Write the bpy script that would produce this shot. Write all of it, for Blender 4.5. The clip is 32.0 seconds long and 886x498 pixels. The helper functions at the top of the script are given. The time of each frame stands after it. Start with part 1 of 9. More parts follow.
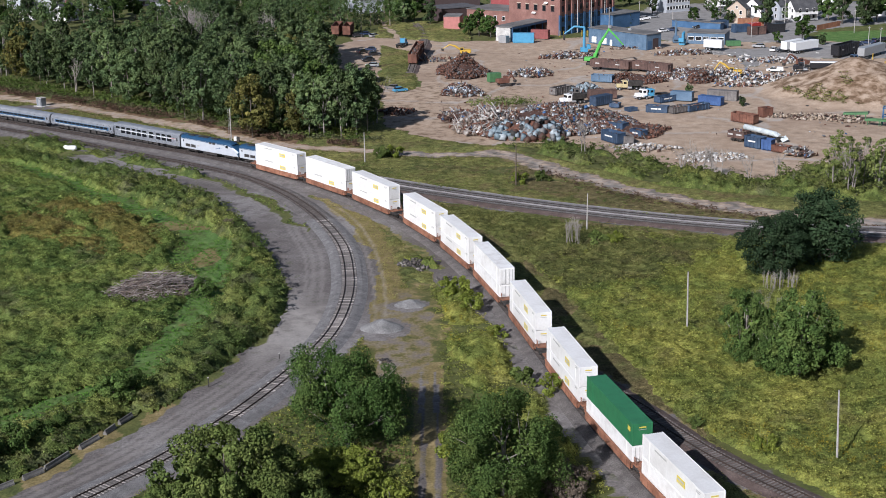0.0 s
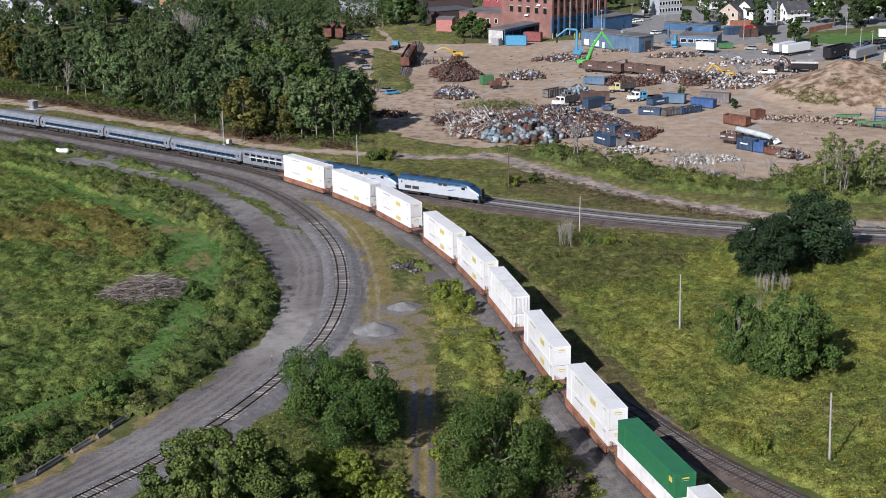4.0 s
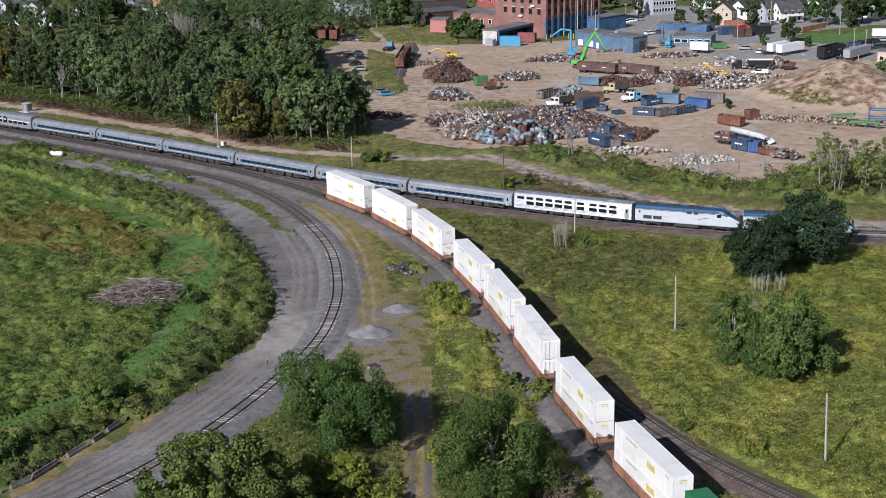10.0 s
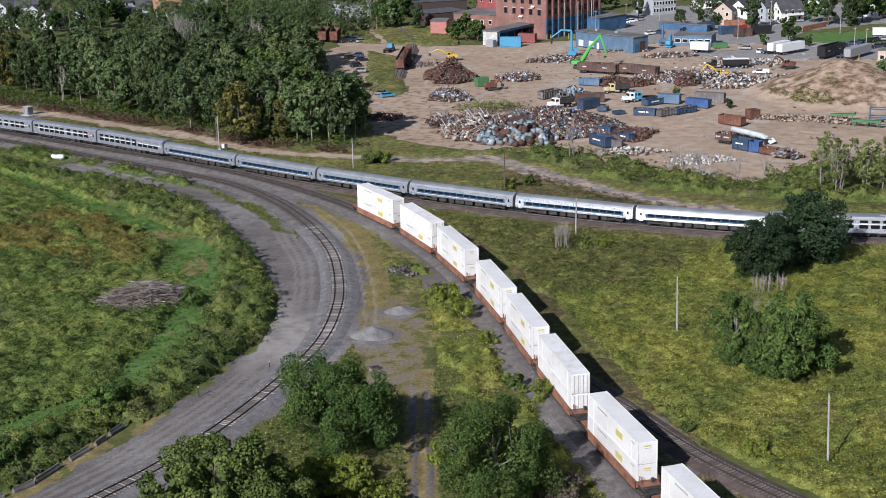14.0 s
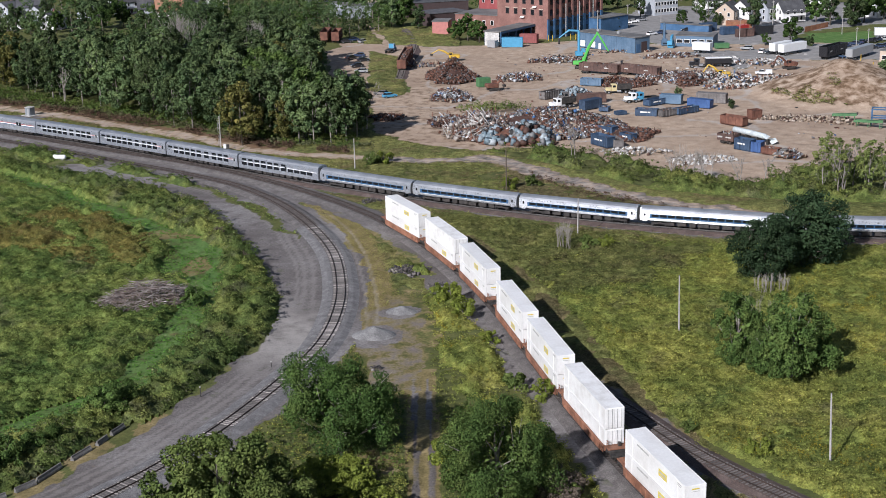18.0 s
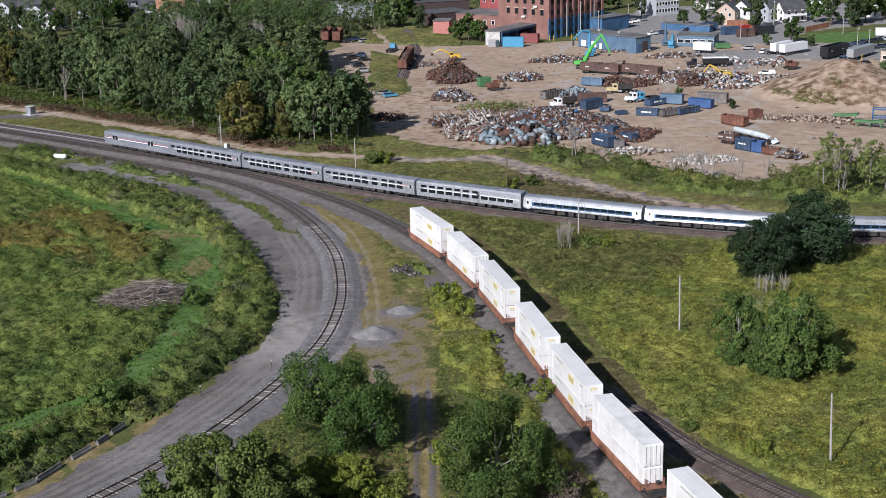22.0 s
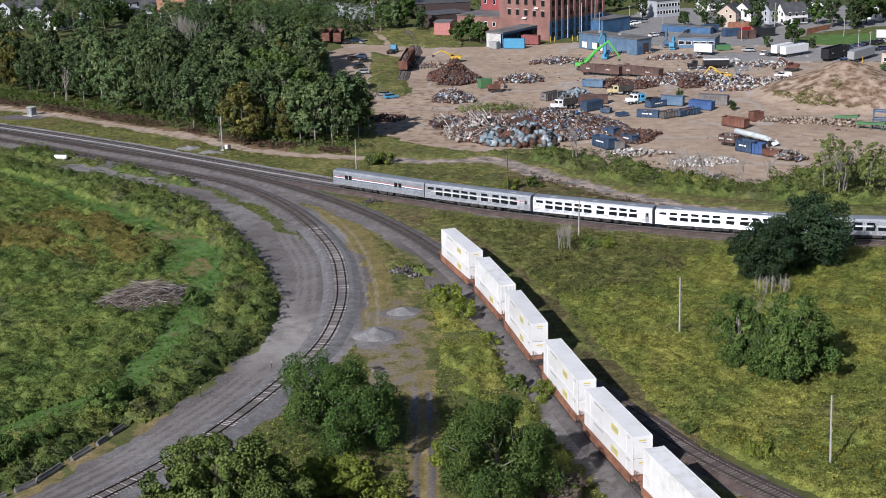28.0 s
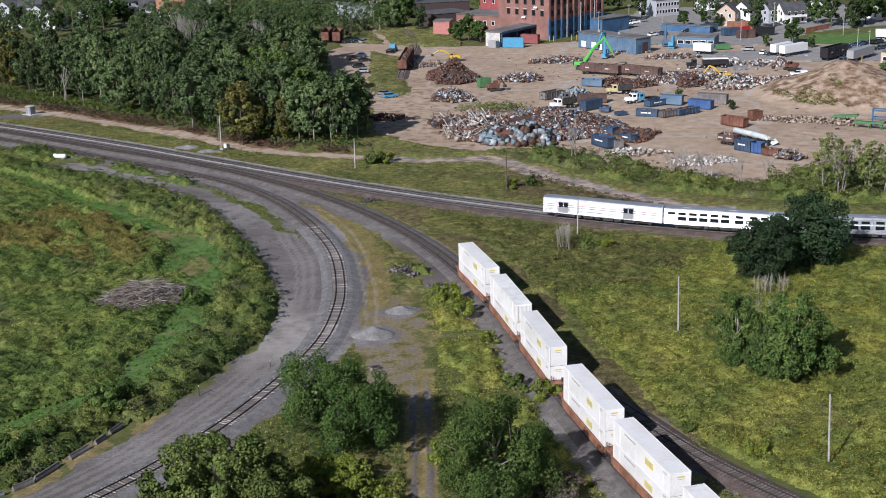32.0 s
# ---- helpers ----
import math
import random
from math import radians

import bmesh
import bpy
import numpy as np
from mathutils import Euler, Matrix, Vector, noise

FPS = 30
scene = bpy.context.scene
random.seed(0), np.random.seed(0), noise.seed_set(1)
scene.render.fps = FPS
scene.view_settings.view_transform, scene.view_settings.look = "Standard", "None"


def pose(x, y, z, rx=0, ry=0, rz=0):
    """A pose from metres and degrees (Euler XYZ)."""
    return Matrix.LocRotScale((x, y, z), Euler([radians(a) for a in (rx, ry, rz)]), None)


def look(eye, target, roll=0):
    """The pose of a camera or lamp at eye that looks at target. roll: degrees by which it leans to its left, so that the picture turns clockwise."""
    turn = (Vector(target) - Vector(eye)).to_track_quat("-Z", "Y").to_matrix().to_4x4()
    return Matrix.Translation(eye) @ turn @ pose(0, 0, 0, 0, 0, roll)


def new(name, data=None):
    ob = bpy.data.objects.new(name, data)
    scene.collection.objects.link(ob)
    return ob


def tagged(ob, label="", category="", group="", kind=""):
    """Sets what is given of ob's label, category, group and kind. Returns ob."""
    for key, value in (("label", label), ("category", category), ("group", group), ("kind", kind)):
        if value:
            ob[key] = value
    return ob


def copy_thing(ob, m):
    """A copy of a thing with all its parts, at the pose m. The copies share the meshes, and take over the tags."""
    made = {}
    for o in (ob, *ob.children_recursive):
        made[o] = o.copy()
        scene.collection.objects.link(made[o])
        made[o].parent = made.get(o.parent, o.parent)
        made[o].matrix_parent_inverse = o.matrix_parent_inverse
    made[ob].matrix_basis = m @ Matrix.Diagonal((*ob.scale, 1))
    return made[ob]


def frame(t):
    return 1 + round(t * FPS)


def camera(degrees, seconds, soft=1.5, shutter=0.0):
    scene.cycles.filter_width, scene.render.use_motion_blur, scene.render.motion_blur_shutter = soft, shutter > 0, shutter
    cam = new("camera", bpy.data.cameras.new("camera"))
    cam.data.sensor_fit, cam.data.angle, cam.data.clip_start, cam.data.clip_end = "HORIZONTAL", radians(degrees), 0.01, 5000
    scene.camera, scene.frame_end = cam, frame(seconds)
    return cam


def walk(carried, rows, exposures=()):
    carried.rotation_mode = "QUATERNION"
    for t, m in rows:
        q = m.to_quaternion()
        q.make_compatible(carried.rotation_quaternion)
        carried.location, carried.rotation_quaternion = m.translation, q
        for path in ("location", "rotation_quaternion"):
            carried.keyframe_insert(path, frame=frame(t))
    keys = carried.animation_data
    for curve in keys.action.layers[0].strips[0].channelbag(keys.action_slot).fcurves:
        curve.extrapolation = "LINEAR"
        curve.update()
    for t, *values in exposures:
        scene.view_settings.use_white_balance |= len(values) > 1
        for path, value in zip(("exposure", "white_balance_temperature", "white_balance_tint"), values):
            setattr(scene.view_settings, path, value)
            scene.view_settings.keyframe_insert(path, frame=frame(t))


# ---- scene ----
cam = camera(35.78, 32.0, soft=0.9)
PATH = [
    (0.0, -0.02, -0.18, 74.19, 73.401, 0.835, 0.232),
    (0.5, -0.01, -0.17, 74.21, 73.421, 0.831, 0.184),
    (1.0, 0.01, -0.17, 74.21, 73.441, 0.830, 0.144),
    (1.5, 0.02, -0.17, 74.22, 73.459, 0.831, 0.111),
    (2.0, 0.03, -0.17, 74.21, 73.471, 0.829, 0.078),
    (2.5, 0.05, -0.16, 74.21, 73.478, 0.829, 0.042),
    (3.0, 0.05, -0.16, 74.20, 73.484, 0.830, 0.004),
    (3.5, 0.06, -0.15, 74.21, 73.488, 0.829, -0.033),
    (5.5, 0.05, -0.09, 74.26, 73.516, 0.838, -0.156),
    (6.0, 0.04, -0.08, 74.27, 73.507, 0.838, -0.189),
    (6.5, 0.03, -0.07, 74.29, 73.500, 0.841, -0.217),
    (7.0, 0.02, -0.07, 74.32, 73.492, 0.853, -0.239),
    (7.5, 0.02, -0.07, 74.35, 73.485, 0.864, -0.259),
    (8.0, 0.01, -0.07, 74.38, 73.481, 0.868, -0.275),
    (8.5, 0.01, -0.06, 74.41, 73.480, 0.884, -0.292),
    (9.0, 0.01, -0.05, 74.44, 73.484, 0.921, -0.311),
    (9.5, 0.00, -0.04, 74.47, 73.491, 0.963, -0.329),
    (10.0, 0.00, -0.03, 74.50, 73.498, 0.999, -0.342),
    (10.5, 0.00, -0.02, 74.53, 73.506, 1.039, -0.350),
    (11.0, -0.00, -0.01, 74.55, 73.514, 1.089, -0.358),
    (11.5, -0.00, -0.00, 74.58, 73.521, 1.140, -0.367),
    (12.0, -0.00, 0.00, 74.60, 73.526, 1.178, -0.374),
    (12.5, -0.00, 0.01, 74.62, 73.528, 1.207, -0.373),
    (13.0, -0.00, 0.01, 74.64, 73.529, 1.236, -0.370),
    (13.5, 0.00, 0.01, 74.65, 73.528, 1.261, -0.367),
    (14.0, -0.00, 0.01, 74.64, 73.528, 1.284, -0.367),
    (14.5, -0.00, 0.02, 74.63, 73.528, 1.306, -0.366),
    (16.5, -0.02, 0.05, 74.55, 73.525, 1.209, -0.319),
    (17.0, -0.02, 0.06, 74.53, 73.536, 1.225, -0.312),
    (17.5, -0.03, 0.07, 74.51, 73.548, 1.272, -0.307),
    (18.0, -0.03, 0.08, 74.49, 73.562, 1.312, -0.303),
    (18.5, -0.04, 0.09, 74.46, 73.572, 1.318, -0.298),
    (19.0, -0.04, 0.10, 74.45, 73.576, 1.313, -0.292),
    (19.5, -0.04, 0.10, 74.43, 73.575, 1.316, -0.287),
    (20.0, -0.03, 0.11, 74.43, 73.572, 1.316, -0.282),
    (20.5, -0.02, 0.10, 74.43, 73.567, 1.308, -0.276),
    (21.0, -0.01, 0.10, 74.43, 73.561, 1.297, -0.269),
    (21.5, -0.00, 0.10, 74.44, 73.557, 1.279, -0.261),
    (22.0, 0.01, 0.10, 74.44, 73.554, 1.256, -0.253),
    (22.5, 0.02, 0.10, 74.43, 73.554, 1.231, -0.243),
    (23.0, 0.03, 0.11, 74.42, 73.555, 1.207, -0.232),
    (23.5, 0.04, 0.13, 74.40, 73.557, 1.180, -0.222),
    (24.0, 0.05, 0.13, 74.38, 73.561, 1.152, -0.212),
    (24.5, 0.07, 0.13, 74.38, 73.567, 1.135, -0.203),
    (25.0, 0.07, 0.12, 74.38, 73.573, 1.127, -0.192),
    (25.5, 0.08, 0.10, 74.40, 73.579, 1.118, -0.182),
    (27.5, 0.09, 0.07, 74.45, 73.607, 1.145, -0.188),
    (28.0, 0.10, 0.07, 74.45, 73.613, 1.181, -0.196),
    (28.5, 0.11, 0.08, 74.45, 73.614, 1.211, -0.204),
    (29.0, 0.13, 0.10, 74.44, 73.611, 1.242, -0.215),
    (29.5, 0.15, 0.11, 74.42, 73.608, 1.270, -0.222),
    (30.0, 0.18, 0.12, 74.40, 73.607, 1.282, -0.221),
    (30.5, 0.20, 0.13, 74.38, 73.604, 1.272, -0.214),
    (31.0, 0.22, 0.14, 74.36, 73.600, 1.242, -0.208),
    (31.5, 0.25, 0.13, 74.34, 73.596, 1.207, -0.206),
    (32.0, 0.27, 0.13, 74.32, 73.592, 1.174, -0.209),
]
EXPOSURE = 0.25
walk(cam, [(t, pose(*p)) for t, *p in PATH], [(0.0, EXPOSURE, 5850, 13), (32.0, EXPOSURE, 5850, 13)])

# ---- light: clear morning, sun low behind the camera's left shoulder ----
SUN_ELEVATION = 31.5
SHADOW_HEADING = 57.0
world = bpy.data.worlds.new("sky")
scene.world = world
world.use_nodes = True
wn = world.node_tree.nodes
sky = wn.new("ShaderNodeTexSky")
sky.sky_type = "NISHITA"
sky.sun_disc = False
sky.sun_elevation = radians(SUN_ELEVATION)
sky.sun_rotation = radians(213)
sky.air_density = 1.0
world.node_tree.links.new(sky.outputs[0], wn["Background"].inputs[0])
wn["Background"].inputs[1].default_value = 0.05
sun_data = bpy.data.lights.new("sun", "SUN")
sun_data.energy = 5.0
sun_data.angle = radians(0.53)
sun_data.color = (1.0, 0.94, 0.875)
sun = new("sun", sun_data)
_h, _e = radians(SHADOW_HEADING), radians(SUN_ELEVATION)
sun.matrix_world = look((0, 0, 200), (math.cos(_h) * math.cos(_e), math.sin(_h) * math.cos(_e), 200 - math.sin(_e)))


# ---- materials ----
def rgb(c):
    return (*c, 1.0)


def node(nt, kind, **values):
    n = nt.nodes.new("ShaderNode" + kind)
    for k, v in values.items():
        n.inputs[k].default_value = v
    return n


def noise_node(nt, coord, scale, detail=5.0, rough=0.6):
    n = node(nt, "TexNoise", Scale=scale, Detail=detail, Roughness=rough)
    nt.links.new(coord, n.inputs["Vector"])
    return n


def ramp_node(nt, fac, stops):
    r = nt.nodes.new("ShaderNodeValToRGB")
    e = r.color_ramp.elements
    while len(e) < len(stops):
        e.new(0.5)
    for el, (p, c) in zip(e, stops):
        el.position, el.color = p, rgb(c)
    nt.links.new(fac, r.inputs[0])
    return r


def mix_color(nt, fac, a, b, blend="MIX"):
    m = nt.nodes.new("ShaderNodeMix")
    m.data_type, m.blend_type = "RGBA", blend
    for sock, val in ((m.inputs[0], fac), (m.inputs[6], a), (m.inputs[7], b)):
        if isinstance(val, (int, float)):
            sock.default_value = val
        elif isinstance(val, tuple):
            sock.default_value = rgb(val)
        else:
            nt.links.new(val, sock)
    return m.outputs[2]


def scale_value(nt, value, low, high, new_low, new_high):
    m = nt.nodes.new("ShaderNodeMapRange")
    for i, v in ((1, low), (2, high), (3, new_low), (4, new_high)):
        m.inputs[i].default_value = v
    nt.links.new(value, m.inputs[0])
    return m.outputs[0]


def surface(name, colors, scale=0.5, rough=0.8, metal=0.0, bump=0.3, bump_scale=8.0, bump_dist=0.03, fine=0.35, vary=0.0, islands=0.0, leafy=0.0):
    """A mottled surface: three colours at one scale, grain at a finer one, relief; vary and islands: change from object to object and from piece to piece."""
    m = bpy.data.materials.new(name)
    m.use_nodes = True
    nt = m.node_tree
    bsdf = nt.nodes["Principled BSDF"]
    coord = nt.nodes.new("ShaderNodeTexCoord").outputs["Object"]
    big = noise_node(nt, coord, scale)
    col = ramp_node(nt, big.outputs["Fac"], [(0.3, colors[0]), (0.5, colors[1]), (0.7, colors[2])]).outputs[0]
    grain = noise_node(nt, coord, scale * 11, 4)
    col = mix_color(nt, 1.0, col, scale_grey(nt, grain.outputs["Fac"], 0.25, 0.75, 1 - fine, 1 + fine), "MULTIPLY")
    if vary:
        info = nt.nodes.new("ShaderNodeObjectInfo")
        col = mix_color(nt, 1.0, col, scale_grey(nt, info.outputs["Random"], 0, 1, 1 - vary, 1 + vary), "MULTIPLY")
    if islands:
        geo = nt.nodes.new("ShaderNodeNewGeometry")
        col = mix_color(nt, 1.0, col, scale_grey(nt, geo.outputs["Random Per Island"], 0, 1, 1 - islands, 1 + islands), "MULTIPLY")
    nt.links.new(col, bsdf.inputs["Base Color"])
    bsdf.inputs["Metallic"].default_value = metal
    nt.links.new(scale_value(nt, grain.outputs["Fac"], 0.3, 0.7, rough * 0.85, min(1, rough * 1.12)), bsdf.inputs["Roughness"])
    if bump:
        b = node(nt, "Bump", Strength=bump, Distance=bump_dist)
        nt.links.new(noise_node(nt, coord, bump_scale, 4).outputs["Fac"], b.inputs["Height"])
        nt.links.new(b.outputs[0], bsdf.inputs["Normal"])
    if leafy:
        tr = nt.nodes.new("ShaderNodeBsdfTranslucent")
        nt.links.new(mix_color(nt, 1.0, col, (1.15, 1.25, 0.5), "MULTIPLY"), tr.inputs[0])
        ms = nt.nodes.new("ShaderNodeMixShader")
        ms.inputs[0].default_value = leafy
        nt.links.new(bsdf.outputs[0], ms.inputs[1])
        nt.links.new(tr.outputs[0], ms.inputs[2])
        nt.links.new(ms.outputs[0], nt.nodes["Material Output"].inputs[0])
        bsdf.inputs["Specular IOR Level"].default_value = 0.08
    return m


def meadow_surface(name, low, mid, high, faded, gold=0.0, islands=0.0):
    """Tall weeds seen from above: tones at four scales, some faded or golden patches, fine relief with its hollows
    darkened in the colour.
    """
    m = bpy.data.materials.new(name)
    m.use_nodes = True
    nt = m.node_tree
    bsdf = nt.nodes["Principled BSDF"]
    coord = nt.nodes.new("ShaderNodeTexCoord").outputs["Object"]
    col = ramp_node(nt, noise_node(nt, coord, 0.075, 5, 0.7).outputs["Fac"], [(0.34, low), (0.5, mid), (0.66, high)]).outputs[0]
    patch = noise_node(nt, coord, 0.11, 4, 0.65)
    col = mix_color(nt, scale_value(nt, patch.outputs["Fac"], 0.56 - gold, 0.70 - gold, 0, 0.8), col, faded)
    kind_a, kind_b = noise_node(nt, coord, 0.24, 3, 0.55), noise_node(nt, coord, 0.41, 3, 0.55)
    col = mix_color(nt, scale_value(nt, kind_a.outputs["Fac"], 0.52, 0.60, 0, 0.42), col, shade(low, 0.9))
    col = mix_color(nt, scale_value(nt, kind_b.outputs["Fac"], 0.55, 0.63, 0, 0.42), col, high)
    col = mix_color(nt, 1.0, col, scale_grey(nt, noise_node(nt, coord, 0.75, 3).outputs["Fac"], 0.3, 0.7, 0.58, 1.42), "MULTIPLY")
    # Shade between tufts is put into the colour: dark where the relief is low.
    fine = noise_node(nt, coord, 3.6, 4, 0.7)
    col = mix_color(nt, 1.0, col, scale_grey(nt, fine.outputs["Fac"], 0.3, 0.7, 0.42, 1.60), "MULTIPLY")
    if islands:
        geo = nt.nodes.new("ShaderNodeNewGeometry")
        col = mix_color(nt, 1.0, col, scale_grey(nt, geo.outputs["Random Per Island"], 0, 1, 1 - islands, 1 + islands), "MULTIPLY")
    nt.links.new(col, bsdf.inputs["Base Color"])
    bsdf.inputs["Roughness"].default_value = 0.9
    bsdf.inputs["Specular IOR Level"].default_value = 0.08
    b = node(nt, "Bump", Strength=0.9, Distance=0.45)
    nt.links.new(fine.outputs["Fac"], b.inputs["Height"])
    nt.links.new(b.outputs[0], bsdf.inputs["Normal"])
    tr = nt.nodes.new("ShaderNodeBsdfTranslucent")
    nt.links.new(col, tr.inputs[0])
    ms = nt.nodes.new("ShaderNodeMixShader")
    ms.inputs[0].default_value = 0.28
    nt.links.new(bsdf.outputs[0], ms.inputs[1])
    nt.links.new(tr.outputs[0], ms.inputs[2])
    nt.links.new(ms.outputs[0], nt.nodes["Material Output"].inputs[0])
    return m


def scale_grey(nt, value, low, high, new_low, new_high):
    c = nt.nodes.new("ShaderNodeCombineColor")
    v = scale_value(nt, value, low, high, new_low, new_high)
    for i in range(3):
        nt.links.new(v, c.inputs[i])
    return c.outputs[0]


def shade(c, k):
    return tuple(min(1.0, v * k) for v in c)


def plain(name, c, rough=0.6, metal=0.0, wear=0.25, scale=0.8, vary=0.0, bump=0.1, **more):
    """Paint or metal of one colour, with faint mottling and wear."""
    return surface(name, (shade(c, 1 - wear), c, shade(c, 1 + wear * 0.6)), scale, rough, metal, bump, 6.0, 0.02, wear * 0.6, vary, **more)


M = {}
# vegetation
M["leaf"] = surface("green_leaves", ((0.028, 0.058, 0.015), (0.056, 0.098, 0.025), (0.104, 0.148, 0.040)), 0.30, 0.8, bump=0, fine=0.3, vary=0.3, islands=0.25, leafy=0.1)
M["wood_dark"] = surface("dark_woodland_leaves", ((0.040, 0.070, 0.033), (0.070, 0.104, 0.044), (0.108, 0.142, 0.056)), 0.25, 0.8, bump=0, fine=0.25, vary=0.35, islands=0.3, leafy=0.12)
M["leaf_mid"] = surface("mid_green_leaves", ((0.046, 0.086, 0.024), (0.082, 0.130, 0.034), (0.138, 0.182, 0.050)), 0.30, 0.8, bump=0, fine=0.3, vary=0.2, islands=0.3, leafy=0.12)
M["leaf_pale"] = surface("pale_yellow_green_leaves", ((0.100, 0.135, 0.045), (0.155, 0.190, 0.060), (0.220, 0.240, 0.080)), 0.35, 0.8, bump=0, fine=0.3, vary=0.2, islands=0.3, leafy=0.2)
M["leaf_dark"] = surface("dark_leaves", ((0.018, 0.036, 0.017), (0.030, 0.053, 0.024), (0.046, 0.070, 0.032)), 0.4, 0.7, bump=0, fine=0.25, vary=0.2, islands=0.25, leafy=0.1)
M["leaf_light"] = surface("light_leaves", ((0.066, 0.100, 0.029), (0.105, 0.141, 0.038), (0.155, 0.183, 0.053)), 0.35, 0.8, bump=0, fine=0.3, vary=0.25, islands=0.28, leafy=0.1)
M["leaf_turning"] = surface("turning_leaves", ((0.080, 0.090, 0.026), (0.120, 0.116, 0.034), (0.165, 0.135, 0.040)), 0.3, 0.65, bump=0, fine=0.25, vary=0.2, islands=0.45, leafy=0.1)
M["weed_green"] = surface("lush_weeds", ((0.055, 0.088, 0.024), (0.090, 0.128, 0.032), (0.140, 0.168, 0.044)), 0.12, 0.8, bump=0, fine=0.35, islands=0.2, leafy=0.25)
M["weed_gold"] = surface("goldenrod", ((0.230, 0.205, 0.030), (0.320, 0.262, 0.032), (0.400, 0.310, 0.034)), 0.15, 0.75, bump=0, fine=0.3, islands=0.4, leafy=0.2)
M["grass_lush"] = surface("lush_short_grass", ((0.057, 0.144, 0.025), (0.092, 0.193, 0.034), (0.144, 0.230, 0.048)), 0.2, 0.8, bump=0, fine=0.35, islands=0.25, leafy=0.25)
M["meadow_west"] = meadow_surface("meadow_weeds_canopy", (0.098, 0.158, 0.044), (0.182, 0.240, 0.061), (0.274, 0.306, 0.084), (0.171, 0.171, 0.084))
M["meadow_west_top"] = meadow_surface("meadow_weeds_tops", (0.098, 0.158, 0.044), (0.182, 0.240, 0.061), (0.274, 0.306, 0.084), (0.171, 0.171, 0.084), islands=0.5)
M["meadow_east"] = meadow_surface("field_weeds_canopy", (0.145, 0.188, 0.051), (0.254, 0.281, 0.067), (0.361, 0.351, 0.086), (0.204, 0.194, 0.082))
M["meadow_east_top"] = meadow_surface("field_weeds_tops", (0.145, 0.188, 0.051), (0.254, 0.281, 0.067), (0.361, 0.351, 0.086), (0.204, 0.194, 0.082), islands=0.5)
M["meadow_dull"] = meadow_surface("dull_field_weeds", (0.112, 0.130, 0.044), (0.180, 0.194, 0.062), (0.250, 0.246, 0.082), (0.170, 0.145, 0.070), 0.03)
M["meadow_dull_top"] = meadow_surface("dull_field_weed_tops", (0.112, 0.130, 0.044), (0.180, 0.194, 0.062), (0.250, 0.246, 0.082), (0.170, 0.145, 0.070), 0.03, islands=0.5)
M["meadow_dry"] = meadow_surface("dry_weeds_canopy", (0.132, 0.155, 0.044), (0.207, 0.190, 0.055), (0.276, 0.230, 0.064), (0.205, 0.152, 0.060), 0.03)
M["meadow_dry_top"] = meadow_surface("dry_weeds_tops", (0.132, 0.155, 0.044), (0.207, 0.190, 0.055), (0.276, 0.230, 0.064), (0.205, 0.152, 0.060), 0.03, islands=0.5)
M["hedge_mix"] = meadow_surface("hedge_canopy", (0.081, 0.123, 0.039), (0.146, 0.191, 0.053), (0.244, 0.263, 0.072), (0.146, 0.144, 0.085), 0.05)
M["hedge_mix_top"] = meadow_surface("hedge_tops", (0.081, 0.123, 0.039), (0.146, 0.191, 0.053), (0.244, 0.263, 0.072), (0.146, 0.144, 0.085), 0.05, islands=0.5)
M["bank_mix"] = meadow_surface("bank_shrub_canopy", (0.089, 0.127, 0.038), (0.149, 0.185, 0.051), (0.228, 0.240, 0.068), (0.159, 0.146, 0.084), 0.02)
M["bank_mix_top"] = meadow_surface("bank_shrub_tops", (0.089, 0.127, 0.038), (0.149, 0.185, 0.051), (0.228, 0.240, 0.068), (0.159, 0.146, 0.084), 0.02, islands=0.5)
M["verge_grass"] = meadow_surface("rough_verge_grass", (0.141, 0.162, 0.056), (0.227, 0.234, 0.078), (0.323, 0.303, 0.106), (0.236, 0.178, 0.092), 0.04)
M["verge_dry"] = meadow_surface("dry_verge_grass", (0.144, 0.127, 0.062), (0.213, 0.178, 0.085), (0.277, 0.234, 0.111), (0.174, 0.193, 0.067), 0.02)
M["verge_grass_top"] = meadow_surface("rough_verge_grass_tops", (0.141, 0.162, 0.056), (0.227, 0.234, 0.078), (0.323, 0.303, 0.106), (0.236, 0.178, 0.092), 0.04, islands=0.5)
M["verge_dry_top"] = meadow_surface("dry_verge_grass_tops", (0.144, 0.127, 0.062), (0.213, 0.178, 0.085), (0.277, 0.234, 0.111), (0.174, 0.193, 0.067), 0.02, islands=0.5)
M["wood"] = surface("woodland_leaves", ((0.052, 0.088, 0.039), (0.090, 0.128, 0.053), (0.136, 0.172, 0.066)), 0.22, 0.8, bump=0, fine=0.25, vary=0.5, islands=0.25, leafy=0.12)
M["weed_field"] = surface("pale_yellow_green_weeds", ((0.125, 0.172, 0.034), (0.210, 0.245, 0.046), (0.310, 0.298, 0.062)), 0.06, 0.8, bump=0, fine=0.42, islands=0.25, leafy=0.25)
M["straw"] = surface("golden_straw", ((0.20, 0.178, 0.072), (0.27, 0.235, 0.095), (0.34, 0.29, 0.125)), 0.3, 0.85, bump=0, fine=0.25, islands=0.15, leafy=0.1)
M["weed_red"] = surface("dark_red_brown_weeds", ((0.060, 0.042, 0.030), (0.095, 0.060, 0.042), (0.130, 0.085, 0.058)), 0.3, 0.8, bump=0, fine=0.35, islands=0.3, leafy=0.1)
